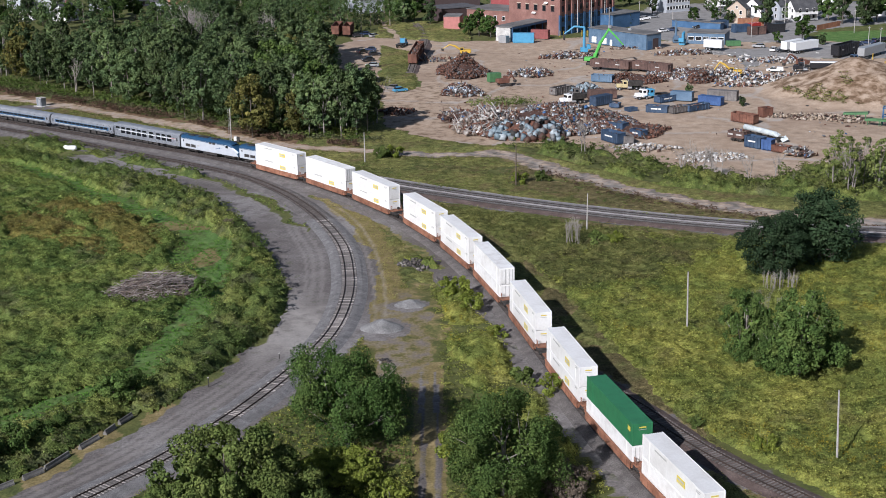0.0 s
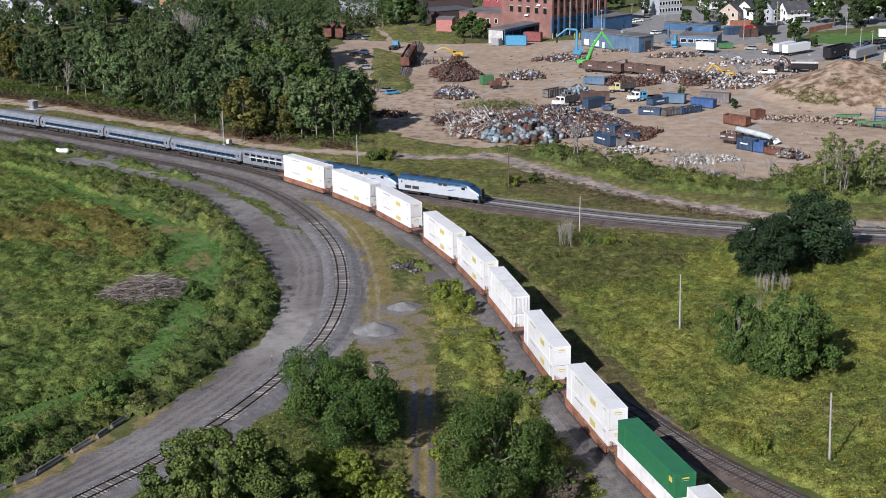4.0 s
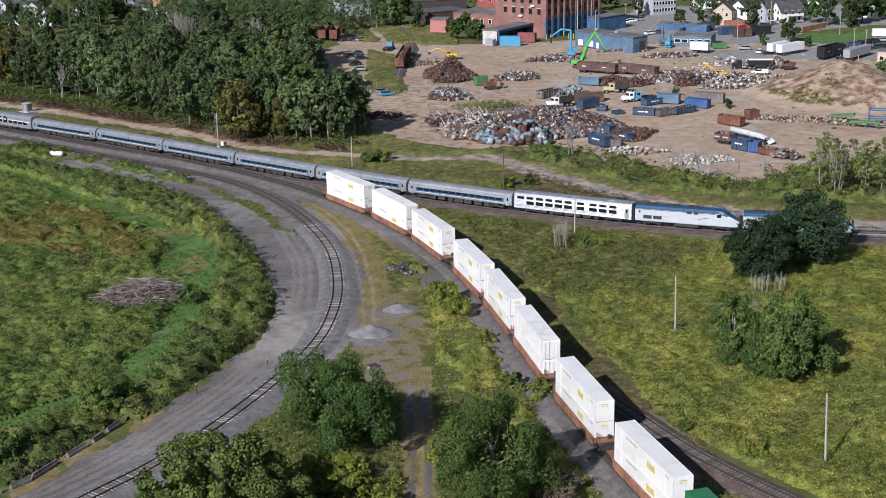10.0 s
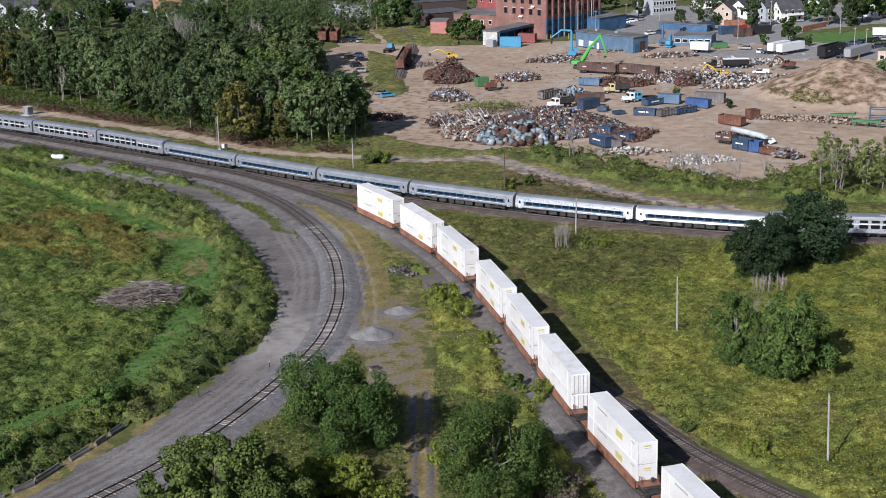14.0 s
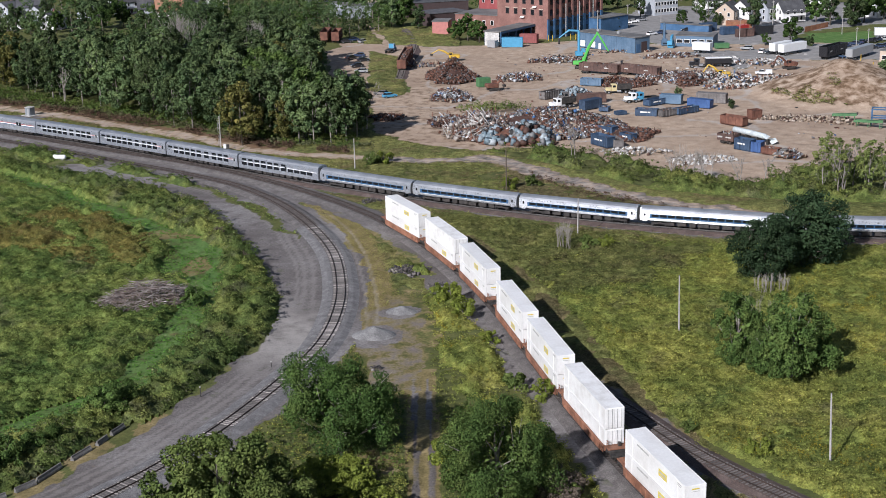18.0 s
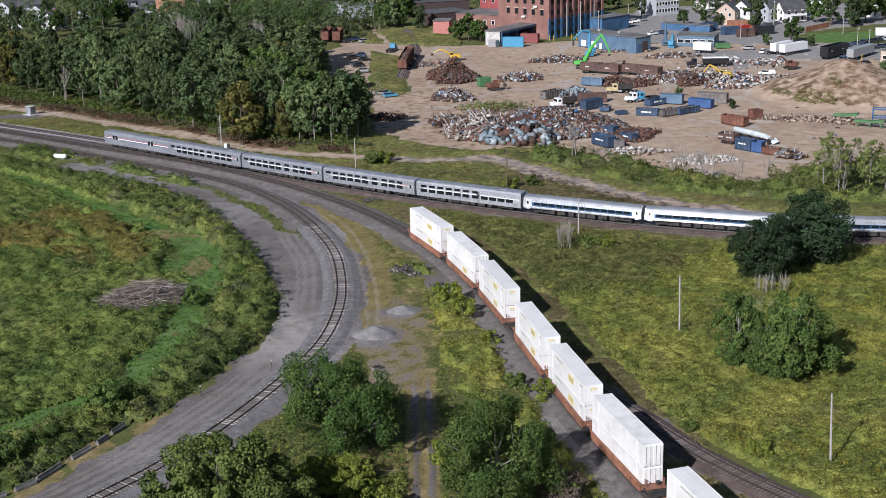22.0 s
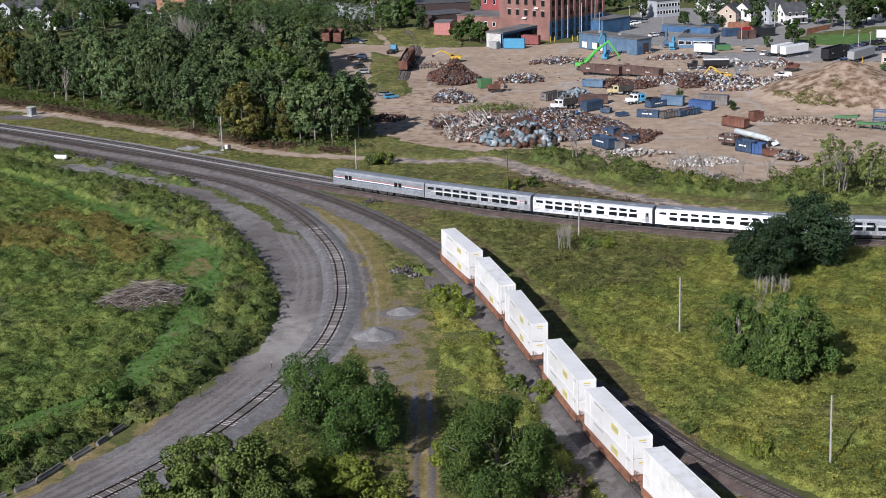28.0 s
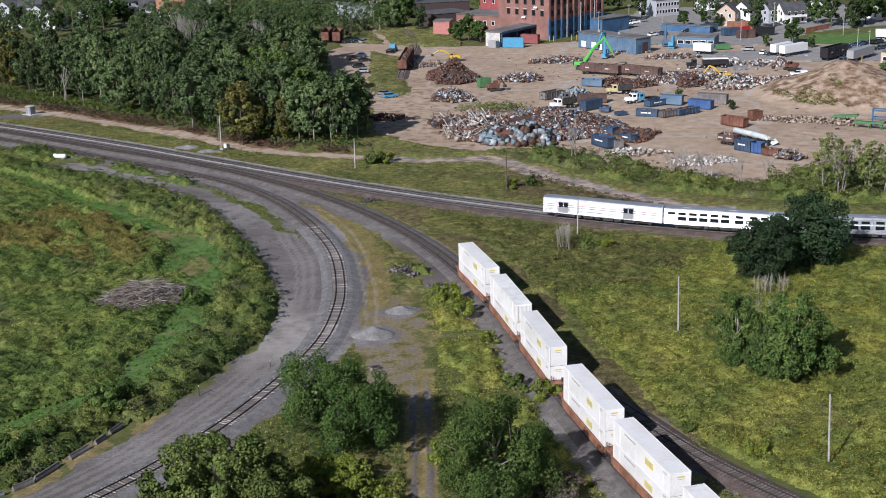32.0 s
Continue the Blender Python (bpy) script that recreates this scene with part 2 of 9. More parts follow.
M["weed_olive"] = surface("olive_grey_shrubs", ((0.070, 0.080, 0.038), (0.105, 0.112, 0.055), (0.150, 0.145, 0.078)), 0.25, 0.8, bump=0, fine=0.35, islands=0.25, leafy=0.2)
M["weed_brown_grey"] = surface("withered_grey_brown_leaves", ((0.090, 0.072, 0.055), (0.140, 0.112, 0.088), (0.200, 0.165, 0.130)), 0.3, 0.85, bump=0, fine=0.3, islands=0.35, leafy=0.08)
M["bark"] = surface("bark", ((0.07, 0.06, 0.05), (0.13, 0.11, 0.09), (0.20, 0.18, 0.15)), 1.5, 0.9, bump=0.6, vary=0.2)
M["bark_pale"] = surface("bare_pale_wood", ((0.17, 0.15, 0.13), (0.25, 0.225, 0.20), (0.33, 0.30, 0.27)), 1.2, 0.85, bump=0.4, vary=0.15)
# track and ground pieces
M["ballast"] = surface("dark_ballast", ((0.085, 0.075, 0.070), (0.125, 0.112, 0.105), (0.175, 0.160, 0.150)), 0.6, 0.95, bump=0.9, bump_scale=9, bump_dist=0.12, fine=0.6)
M["ballast_light"] = surface("pale_ballast", ((0.140, 0.135, 0.133), (0.195, 0.190, 0.186), (0.260, 0.252, 0.247)), 0.5, 0.95, bump=0.9, bump_scale=9, bump_dist=0.12, fine=0.5)
M["ballast_rust"] = surface("rusty_brown_ballast", ((0.060, 0.042, 0.036), (0.095, 0.066, 0.056), (0.140, 0.105, 0.092)), 0.5, 0.95, bump=0.9, bump_scale=9, bump_dist=0.12, fine=0.55)
M["ballast_new"] = surface("fresh_pale_ballast", ((0.235, 0.213, 0.207), (0.318, 0.294, 0.287), (0.400, 0.376, 0.368)), 0.5, 0.95, bump=0.9, bump_scale=9, bump_dist=0.12, fine=0.45)
M["ballast_grey"] = surface("grey_ballast", ((0.116, 0.110, 0.108), (0.168, 0.161, 0.158), (0.235, 0.227, 0.223)), 0.8, 0.95, bump=0.9, bump_scale=9, bump_dist=0.12, fine=0.6)
M["ballast_crib"] = surface("dusty_brown_ballast", ((0.070, 0.062, 0.058), (0.108, 0.097, 0.091), (0.160, 0.147, 0.140)), 0.7, 0.95, bump=0.9, bump_scale=9, bump_dist=0.12, fine=0.5)
M["ballast_dark"] = surface("oil_stained_ballast", ((0.030, 0.024, 0.022), (0.052, 0.040, 0.036), (0.090, 0.070, 0.062)), 0.7, 0.95, bump=0.9, bump_scale=9, bump_dist=0.12, fine=0.5)
M["sleeper"] = surface("weathered_sleeper_wood", ((0.20, 0.175, 0.16), (0.30, 0.27, 0.25), (0.42, 0.39, 0.36)), 1.2, 0.9, bump=0.5, vary=0.45)
M["sleeper_worn"] = surface("dark_worn_sleeper_wood", ((0.09, 0.078, 0.07), (0.14, 0.125, 0.115), (0.21, 0.19, 0.175)), 1.2, 0.9, bump=0.5, vary=0.35)
M["sleeper_dark"] = surface("creosoted_sleeper_wood", ((0.05, 0.042, 0.038), (0.085, 0.072, 0.064), (0.15, 0.13, 0.12)), 1.2, 0.9, bump=0.5, vary=0.4)
M["rail"] = surface("rusty_rail_steel", ((0.030, 0.022, 0.019), (0.045, 0.032, 0.026), (0.070, 0.048, 0.038)), 0.7, 0.7, metal=0.2, bump=0.1)
M["rail_shiny"] = surface("worn_rail_head", ((0.30, 0.29, 0.28), (0.38, 0.37, 0.36), (0.46, 0.45, 0.44)), 0.7, 0.35, metal=0.9, bump=0.05)
# trains
M["white"] = surface("white_container_paint", ((0.62, 0.605, 0.58), (0.71, 0.70, 0.68), (0.755, 0.75, 0.74)), 0.3, 0.5, bump=0.08, fine=0.07, vary=0.05)
M["white_dirty"] = surface("soiled_white_paint", ((0.62, 0.60, 0.57), (0.76, 0.75, 0.73), (0.82, 0.82, 0.80)), 0.5, 0.55, bump=0.1, fine=0.08)
M["green_box"] = plain("green_container_paint", (0.030, 0.155, 0.065), 0.5, wear=0.18)
M["yellow"] = plain("yellow_panel", (0.66, 0.54, 0.09), 0.5, wear=0.15)
M["grey_mark"] = plain("grey_lettering", (0.42, 0.42, 0.40), 0.6, wear=0.15)
M["well"] = surface("rust_brown_well_car", ((0.125, 0.056, 0.034), (0.225, 0.100, 0.058), (0.330, 0.160, 0.098)), 0.7, 0.75, bump=0.25, fine=0.3, vary=0.15)
M["dark_steel"] = surface("grimy_dark_steel", ((0.025, 0.023, 0.022), (0.045, 0.041, 0.038), (0.075, 0.066, 0.060)), 1.0, 0.7, metal=0.3, bump=0.3)
M["steel"] = surface("stainless_steel", ((0.58, 0.60, 0.64), (0.66, 0.68, 0.715), (0.73, 0.745, 0.77)), 0.35, 0.30, metal=0.8, bump=0.05, fine=0.1)


def fluted(m, pitch, slope):
    """Adds the shading of fine horizontal flutes to a material: the normal swings up and down with height."""
    nt = m.node_tree
    bsdf = nt.nodes["Principled BSDF"]
    parts = nt.nodes.new("ShaderNodeSeparateXYZ")
    nt.links.new(nt.nodes.new("ShaderNodeTexCoord").outputs["Object"], parts.inputs[0])
    wave = nt.nodes.new("ShaderNodeMath")
    wave.operation = "MULTIPLY"
    wave.inputs[1].default_value = 2 * math.pi / pitch
    nt.links.new(parts.outputs[2], wave.inputs[0])
    swing = nt.nodes.new("ShaderNodeMath")
    swing.operation = "SINE"
    nt.links.new(wave.outputs[0], swing.inputs[0])
    tilt = nt.nodes.new("ShaderNodeMath")
    tilt.operation = "MULTIPLY"
    tilt.inputs[1].default_value = slope
    nt.links.new(swing.outputs[0], tilt.inputs[0])
    lift = nt.nodes.new("ShaderNodeCombineXYZ")
    nt.links.new(tilt.outputs[0], lift.inputs[2])
    both = nt.nodes.new("ShaderNodeVectorMath")
    nt.links.new(nt.nodes.new("ShaderNodeNewGeometry").outputs["Normal"], both.inputs[0])
    nt.links.new(lift.outputs[0], both.inputs[1])
    unit = nt.nodes.new("ShaderNodeVectorMath")
    unit.operation = "NORMALIZE"
    nt.links.new(both.outputs[0], unit.inputs[0])
    nt.links.new(unit.outputs[0], bsdf.inputs["Normal"])


fluted(M["steel"], 0.11, 0.6)
M["steel_roof"] = surface("dull_steel_roof", ((0.32, 0.335, 0.36), (0.40, 0.415, 0.44), (0.48, 0.495, 0.515)), 0.35, 0.42, metal=0.6, bump=0.05, fine=0.14)
M["loco_white"] = plain("silver_white_paint", (0.50, 0.53, 0.57), 0.4, 0.15, wear=0.08)
M["blue"] = plain("dark_blue_paint", (0.018, 0.060, 0.125), 0.4, wear=0.15)
M["blue_stripe"] = plain("blue_stripe_paint", (0.045, 0.105, 0.200), 0.4, wear=0.12)
M["white_stripe"] = plain("white_stripe_paint", (0.80, 0.80, 0.80), 0.4, wear=0.05)
M["red_stripe"] = plain("red_stripe_paint", (0.42, 0.06, 0.05), 0.5, wear=0.12)
M["glass"] = plain("dark_window_glass", (0.012, 0.014, 0.017), 0.08, wear=0.2, bump=0)
M["rubber"] = plain("black_rubber", (0.018, 0.018, 0.018), 0.8, wear=0.2)


# ---- mesh helpers ----
class Shape:
    """Points and faces that grow into one mesh."""

    def __init__(self):
        self.v, self.f = [], []

    def add(self, pts, faces):
        o = len(self.v)
        self.v += [tuple(p) for p in pts]
        self.f += [tuple(i + o for i in fc) for fc in faces]
        return self

    def box(self, c, s, rz=0.0, ch=0.0, ry=0.0):
        x, y, z = (k / 2 for k in s)
        rot = Matrix.Rotation(radians(rz), 3, "Z") @ Matrix.Rotation(radians(ry), 3, "Y")
        if ch <= 0:
            p = [(i, j, k) for i in (-x, x) for j in (-y, y) for k in (-z, z)]
            f = [(0, 1, 3, 2), (4, 6, 7, 5), (0, 4, 5, 1), (2, 3, 7, 6), (0, 2, 6, 4), (1, 5, 7, 3)]
        else:
            p, idx = [], {}
            for i in (-1, 1):
                for j in (-1, 1):
                    for k in (-1, 1):
                        for a in range(3):
                            idx[i, j, k, a] = len(p)
                            d = [ch, ch, ch]
                            d[a] = 0
                            p.append((i * (x - d[0]), j * (y - d[1]), k * (z - d[2])))
            f = []
            for a in range(3):
                b, c2 = (a + 1) % 3, (a + 2) % 3
                for s0 in (-1, 1):
                    ring = []
                    for sb, sc in ((-1, -1), (1, -1), (1, 1), (-1, 1)):
                        q = [0, 0, 0]
                        q[a], q[b], q[c2] = s0, sb, sc
                        ring.append(idx[(*q, a)])
                    f.append(tuple(ring if s0 > 0 else ring[::-1]))
                for sb in (-1, 1):
                    for sc in (-1, 1):
                        q0, q1 = [0, 0, 0], [0, 0, 0]
                        q0[a], q1[a] = -1, 1
                        q0[b] = q1[b] = sb
                        q0[c2] = q1[c2] = sc
                        e = (idx[(*q0, b)], idx[(*q1, b)], idx[(*q1, c2)], idx[(*q0, c2)])
                        f.append(e if sb * sc > 0 else e[::-1])
            for i in (-1, 1):
                for j in (-1, 1):
                    for k in (-1, 1):
                        e = tuple(idx[i, j, k, a] for a in range(3))
                        f.append(e if i * j * k > 0 else e[::-1])
        return self.add([rot @ Vector(q) + Vector(c) for q in p], f)

    def tube(self, pts, radii, n=8, cap=True):
        pts = [Vector(p) for p in pts]
        rings = []
        for i, p in enumerate(pts):
            d = (pts[min(i + 1, len(pts) - 1)] - pts[max(i - 1, 0)]).normalized()
            a = d.orthogonal().normalized() if abs(d.z) < 0.95 else d.cross(Vector((0, 1, 0))).normalized()
            b = d.cross(a)
            r = radii[i] if isinstance(radii, (list, tuple)) else radii
            rings.append([p + a * (r * math.cos(2 * math.pi * k / n)) + b * (r * math.sin(2 * math.pi * k / n)) for k in range(n)])
        return self.loft(rings, cap)

    def loft(self, rings, cap=True):
        n = len(rings[0])
        f = [(i * n + k, i * n + (k + 1) % n, (i + 1) * n + (k + 1) % n, (i + 1) * n + k) for i in range(len(rings) - 1) for k in range(n)]
        if cap:
            f += [tuple(range(n))[::-1], tuple((len(rings) - 1) * n + k for k in range(n))]
        return self.add([q for r in rings for q in r], f)

    def mesh(self, name, material, smooth=False):
        me = bpy.data.meshes.new(name)
        me.from_pydata(self.v, [], self.f)
        me.materials.append(material)
        if smooth:
            me.polygons.foreach_set("use_smooth", [True] * len(me.polygons))
        me.update()
        return me


def part(name, shape, material, parent, label="", at=None, smooth=False):
    """Links a shape (or a mesh made before) as one mesh object under a thing or part."""
    ob = new(name, shape.mesh(name, material, smooth) if isinstance(shape, Shape) else shape)
    ob.parent = parent
    if at is not None:
        ob.matrix_basis = at
    return tagged(ob, label) if label else ob


def thing(name, label, category, group="", at=None):
    ob = new(name)
    ob.empty_display_size = 0.2
    if at is not None:
        ob.matrix_basis = at
    return tagged(ob, label, category, group)


def stuff(name, v, f, material, label, category, smooth=False, kind="stuff", parent=None):
    """One mesh out of arrays: v (n, 3), f (m, 4) or (m, 3)."""
    me = bpy.data.meshes.new(name or "crown")
    v, f = np.asarray(v, np.float32), np.asarray(f, np.int32)
    k = f.shape[1]
    me.vertices.add(len(v))
    me.vertices.foreach_set("co", v.ravel())
    me.loops.add(f.size)
    me.loops.foreach_set("vertex_index", f.ravel())
    me.polygons.add(len(f))
    me.polygons.foreach_set("loop_start", np.arange(0, f.size, k, dtype=np.int32))
    if smooth:
        me.polygons.foreach_set("use_smooth", np.ones(len(f), bool))
    me.update(calc_edges=True)
    me.materials.append(material)
    if name is None:
        return me
    ob = new(name, me)
    ob.parent = parent
    return tagged(ob, label, category if parent is None else "", "", kind)


# ---- the plan: lines and areas of the ground, in metres ----
def dense(pts, n=24):
    pts, out = np.array(pts, float), []
    for i in range(len(pts) - 1):
        p0, p1, p2, p3 = pts[max(i - 1, 0)], pts[i], pts[i + 1], pts[min(i + 2, len(pts) - 1)]
        for u in np.arange(n) / n:
            out.append(0.5 * (2 * p1 + (p2 - p0) * u + (2 * p0 - 5 * p1 + 4 * p2 - p3) * u * u + (3 * p1 - p0 - 3 * p2 + p3) * u ** 3))
    return np.array(out + [pts[-1]])


class Line:
    """A smooth line on the ground that can be asked for the place and heading at a distance along it."""

    def __init__(self, pts):
        self.p, self.table = dense(pts), None
        self.s = np.r_[0, np.cumsum(np.linalg.norm(np.diff(self.p, axis=0), axis=1))]

    def at(self, s):
        return np.array([np.interp(s, self.s, self.p[:, 0]), np.interp(s, self.s, self.p[:, 1])])

    def nearest(self, q):
        return self.s[np.argmin(np.linalg.norm(self.p - np.array(q), axis=1))]

    def heading(self, s):
        d = self.at(s + 0.5) - self.at(s - 0.5)
        return math.atan2(d[1], d[0])

    def offset(self, d):
        t = np.gradient(self.p, axis=0)
        t /= np.linalg.norm(t, axis=1)[:, None]
        o = Line([(0, 0), (1, 1)])
        o.p = self.p + np.c_[-t[:, 1], t[:, 0]] * d
        o.s = np.r_[0, np.cumsum(np.linalg.norm(np.diff(o.p, axis=0), axis=1))]
        return o

    def dist(self, x, y):
        """Distance of points to the line and on which side they lie (positive: to the left of its run), from a table of signed distances."""
        if self.table is None:
            gx, gy = np.meshgrid(np.arange(-320, 262, 2.0), np.arange(86, 702, 2.0))
            r, side = self.exact(gx.ravel(), gy.ravel())
            self.table = (r * np.where(side == 0, 1, side)).reshape(gx.shape)
        u, w = np.clip((x + 320) / 2, 0, self.table.shape[1] - 1.001), np.clip((y - 86) / 2, 0, self.table.shape[0] - 1.001)
        i, j = u.astype(int), w.astype(int)
        a, b, t = u - i, w - j, self.table
        d = (t[j, i] * (1 - a) + t[j, i + 1] * a) * (1 - b) + (t[j + 1, i] * (1 - a) + t[j + 1, i + 1] * a) * b
        return np.abs(d), np.where(d < 0, -1.0, 1.0)

    def exact(self, x, y):
        p = self.p[::3]
        best, side = np.full(x.shape, 1e9), np.zeros(x.shape)
        for a, b in zip(p[:-1], p[1:]):
            d = b - a
            u = np.clip(((x - a[0]) * d[0] + (y - a[1]) * d[1]) / (d @ d), 0, 1)
            r = np.hypot(x - a[0] - u * d[0], y - a[1] - u * d[1])
            sd = d[0] * (y - a[1]) - d[1] * (x - a[0])
            side = np.where(r < best, np.sign(sd), side)
            best = np.minimum(best, r)
        return best, side


def inside(poly, x, y):
    r = np.zeros(x.shape, bool)
    for (x0, y0), (x1, y1) in zip(poly, poly[1:] + poly[:1]):
        if y0 != y1:
            r ^= ((y0 > y) != (y1 > y)) & (x < (x1 - x0) * (y - y0) / (y1 - y0) + x0)
    return r


def vnoise(x, y, scale, seed=0):
    """Smooth noise in -1..1 at that scale."""
    u, w = x / scale, y / scale
    i, j = np.floor(u), np.floor(w)
    a, b = u - i, w - j
    a, b = a * a * (3 - 2 * a), b * b * (3 - 2 * b)

    def h(p, q):
        t = np.sin(p * 127.1 + q * 311.7 + seed * 74.7) * 43758.5453
        return t - np.floor(t)

    return 2 * ((h(i, j) * (1 - a) + h(i + 1, j) * a) * (1 - b) + (h(i, j + 1) * (1 - a) + h(i + 1, j + 1) * a) * b) - 1


MAIN = Line([(-620, 733), (-450, 612), (-300, 505), (-180, 419), (-120, 376.4), (-100, 362.2), (-80, 347.2), (-60, 331.2), (-40, 315.4), (-20, 300.4), (0, 286.8), (20, 275.0), (40, 265.1), (60, 257.6), (80, 252.8), (120, 246.7), (180, 240.5), (300, 230.4), (500, 215)])
MAIN_START = MAIN.nearest((-40, 315.4)) - 327.4
MAIN_FAR = MAIN.offset(4.3)
FREIGHT = Line([(-143, 391.0), (-114.5, 370.0), (-87.5, 349.6), (-62.1, 330.8), (-40.9, 310.9), (-24.1, 290.8), (-11.2, 270.4), (-1.9, 250.2), (4.8, 230), (9.7, 210), (13.7, 190), (17.8, 170), (22.9, 150), (34.6, 110), (49.2, 60), (90, -80)])
FREIGHT_START = FREIGHT.nearest((-114.5, 370.0))
LOOP = Line([(-138, 379), (-119.9, 365.5), (-100.8, 351.3), (-82.5, 336.5), (-66.1, 323.9), (-50.5, 310.0), (-42.7, 300.5), (-35.0, 288.0), (-27.3, 270.5), (-21.3, 250.8), (-18.6, 231), (-18.2, 216), (-19.6, 201.5), (-23.2, 188.5), (-29.4, 172.0), (-36.0, 158.7), (-42.4, 149.1), (-56, 130), (-80, 100)])
SIDING = Line([(11.6, 200), (14.6, 192), (19.6, 182), (24.8, 171.4), (28.9, 162.4), (32.8, 155), (39.4, 145.3), (52, 129), (80, 96)])
FAR_ROAD = Line([(-190, 458), (-134.8, 416.7), (-121.9, 407.7), (-103.1, 393.2), (-83.5, 377.9), (-65.2, 362.8), (-51.3, 349.2), (-37.3, 341.0), (-22.6, 335.5), (-8.4, 330.9), (1.3, 329.3), (11.1, 330.2), (20.1, 318.9), (28.4, 306.6), (39.5, 292.3), (50.2, 282.0), (60.6, 274.6), (70.8, 268.3), (88.0, 261.7), (150, 248)])
MOWN = Line([(-125, 338), (-107.2, 323.4), (-93.6, 311.9), (-79.6, 295.8), (-69.0, 282.8), (-57.9, 270.3), (-48.5, 255), (-44.2, 240.0), (-42.8, 226.5), (-42.5, 212.4), (-43.7, 200.5), (-45.8, 191.5), (-49.4, 182.5), (-54.1, 176.0), (-60, 168)])
RUTS = Line([(-6.0, 222), (-4.2, 203.0), (-3.9, 182.1), (-3.4, 162.9), (-3.2, 146.3), (-3, 110)])
HAY = Line([(-25.4, 280.2), (-20.5, 268), (-16.6, 252), (-14.2, 236), (-12.8, 222), (-12.0, 208)])
ROAD = [(-97.1, 336.7), (-79.7, 325.7), (-69.8, 317.1), (-57.5, 300.2), (-48.0, 279.9), (-39.3, 259.2), (-32.9, 240.8), (-29.4, 227.4), (-28.0, 216.8), (-27.9, 206.6), (-31.1, 197.7), (-34.0, 188.6), (-38.4, 176.3), (-43.6, 164.5), (-48.6, 155.6), (-60, 138), (-50, 138), (-38.6, 156.0), (-30.8, 171.5), (-27.5, 180.4), (-24.4, 189.1), (-20.6, 203.1), (-19.3, 214.8), (-19.4, 226.8), (-21.7, 240.0), (-24.7, 251.1), (-28.1, 259.1), (-31.6, 265.4), (-36.6, 274.4), (-44.8, 289.5), (-52.7, 302.4), (-63.7, 313.2), (-72.5, 323.8), (-88.5, 333.3)]
BARE = [(-9.4, 226.0), (-13.7, 214.4), (-14.5, 203.7), (-12.1, 182.5), (-4.0, 182.0), (-3.3, 197.9), (-4.3, 213.8)]
GRAVEL_PATCH = [(-5.1, 237.0), (0.5, 234.9), (2.9, 226.6), (-2.5, 223.9)]
RED_PATCH = [(-90.4, 284.3), (-82.4, 288.3), (-69.6, 277.9), (-59.1, 264.2), (-55.6, 252.1), (-57.9, 242.5), (-62.1, 247.1), (-66.4, 258.7), (-74.0, 271.7), (-81.4, 277.6)]
RED_INNER = [(-92.6, 275.4), (-89.6, 277.4), (-81.7, 274.5), (-73.6, 265.4), (-67.3, 251.2), (-67.1, 243.9), (-74.5, 251.7), (-81.7, 258.0), (-86.2, 254.5)]
CLEARING = [(-73.1, 282.8), (-65.1, 278.9), (-55.1, 270.1), (-46.8, 261.1), (-42.7, 245.6), (-41.1, 228.6), (-46.8, 235.5), (-52.6, 239.3), (-53.8, 256.0), (-61.0, 270.1)]
YARD = [(-18.2, 365.1), (-5.1, 349.1), (2.9, 343.5), (10.0, 338.7), (17.3, 341.9), (31.5, 340.4), (41.0, 324.6), (49.1, 314.8), (60.6, 305.2), (69.0, 296.3), (76.6, 302.0), (89.5, 316.7), (120, 318), (220, 420), (190, 503.1), (134.7, 516), (87.2, 519), (53.2, 533), (18.0, 530.0), (-3.4, 527), (-39.3, 544.7), (-37.4, 486.5), (-26.1, 460.2), (-21.9, 412.2)]
YARD_GREEN = [(-26.3, 520), (-15.8, 503.5), (-10.6, 430.6), (-13.5, 418.9), (-22.9, 432.2)]
TONGUE = [(-97, 334), (-88, 334), (-79, 326.5), (-68, 315.5), (-56, 305), (-61, 300), (-80, 316.5), (-97, 326.5)]
STRIP = [(-112, 358), (-97, 345.5), (-80, 331), (-69, 320.5), (-57, 309.5), (-59, 307.3), (-70, 316.6), (-81, 326.6), (-90, 334.5), (-103, 339), (-114, 345)]
HEDGE = [(-116.4, 346.0), (-97.0, 328.5), (-80.0, 318.3), (-62.0, 302.4), (-47.6, 277.6), (-39.1, 258.0), (-32.7, 239.1), (-29.4, 225.8), (-28.2, 215.4), (-28.7, 207.2), (-31.9, 197.8), (-35.4, 187.1), (-39.2, 176.3), (-44.5, 166.5), (-48.0, 161.0), (-51.6, 155.2), (-55, 148), (-66, 150), (-60.7, 163.9), (-54.5, 168.5), (-45.8, 174.3), (-43.1, 184.3), (-41.5, 197.9), (-41.5, 216.3), (-43.6, 234.9), (-50.0, 256.9), (-61.6, 276.6), (-75.8, 296.7), (-94.7, 320.1), (-108.6, 330.4)]
BAND = [(10.0, 340.7), (24.0, 335.9), (37.4, 329.4), (48.9, 313.7), (60.3, 303.5), (72.4, 300.2), (88.0, 311.0), (106.7, 321.0), (130, 300), (93.4, 279.1), (74.5, 283.2), (57.6, 289.6), (46.2, 295.8), (35.3, 310.4), (23.3, 326.4)]
FOREST = [(-180, 480), (-142.6, 446), (-116.9, 419), (-96.0, 402), (-74.4, 376), (-57.5, 366.0), (-40.9, 354.1), (-29.1, 353), (-23, 362.0), (-27, 420), (-33, 450), (-42, 470), (-44, 492), (-60, 506), (-80, 490), (-110, 468), (-160, 482)]
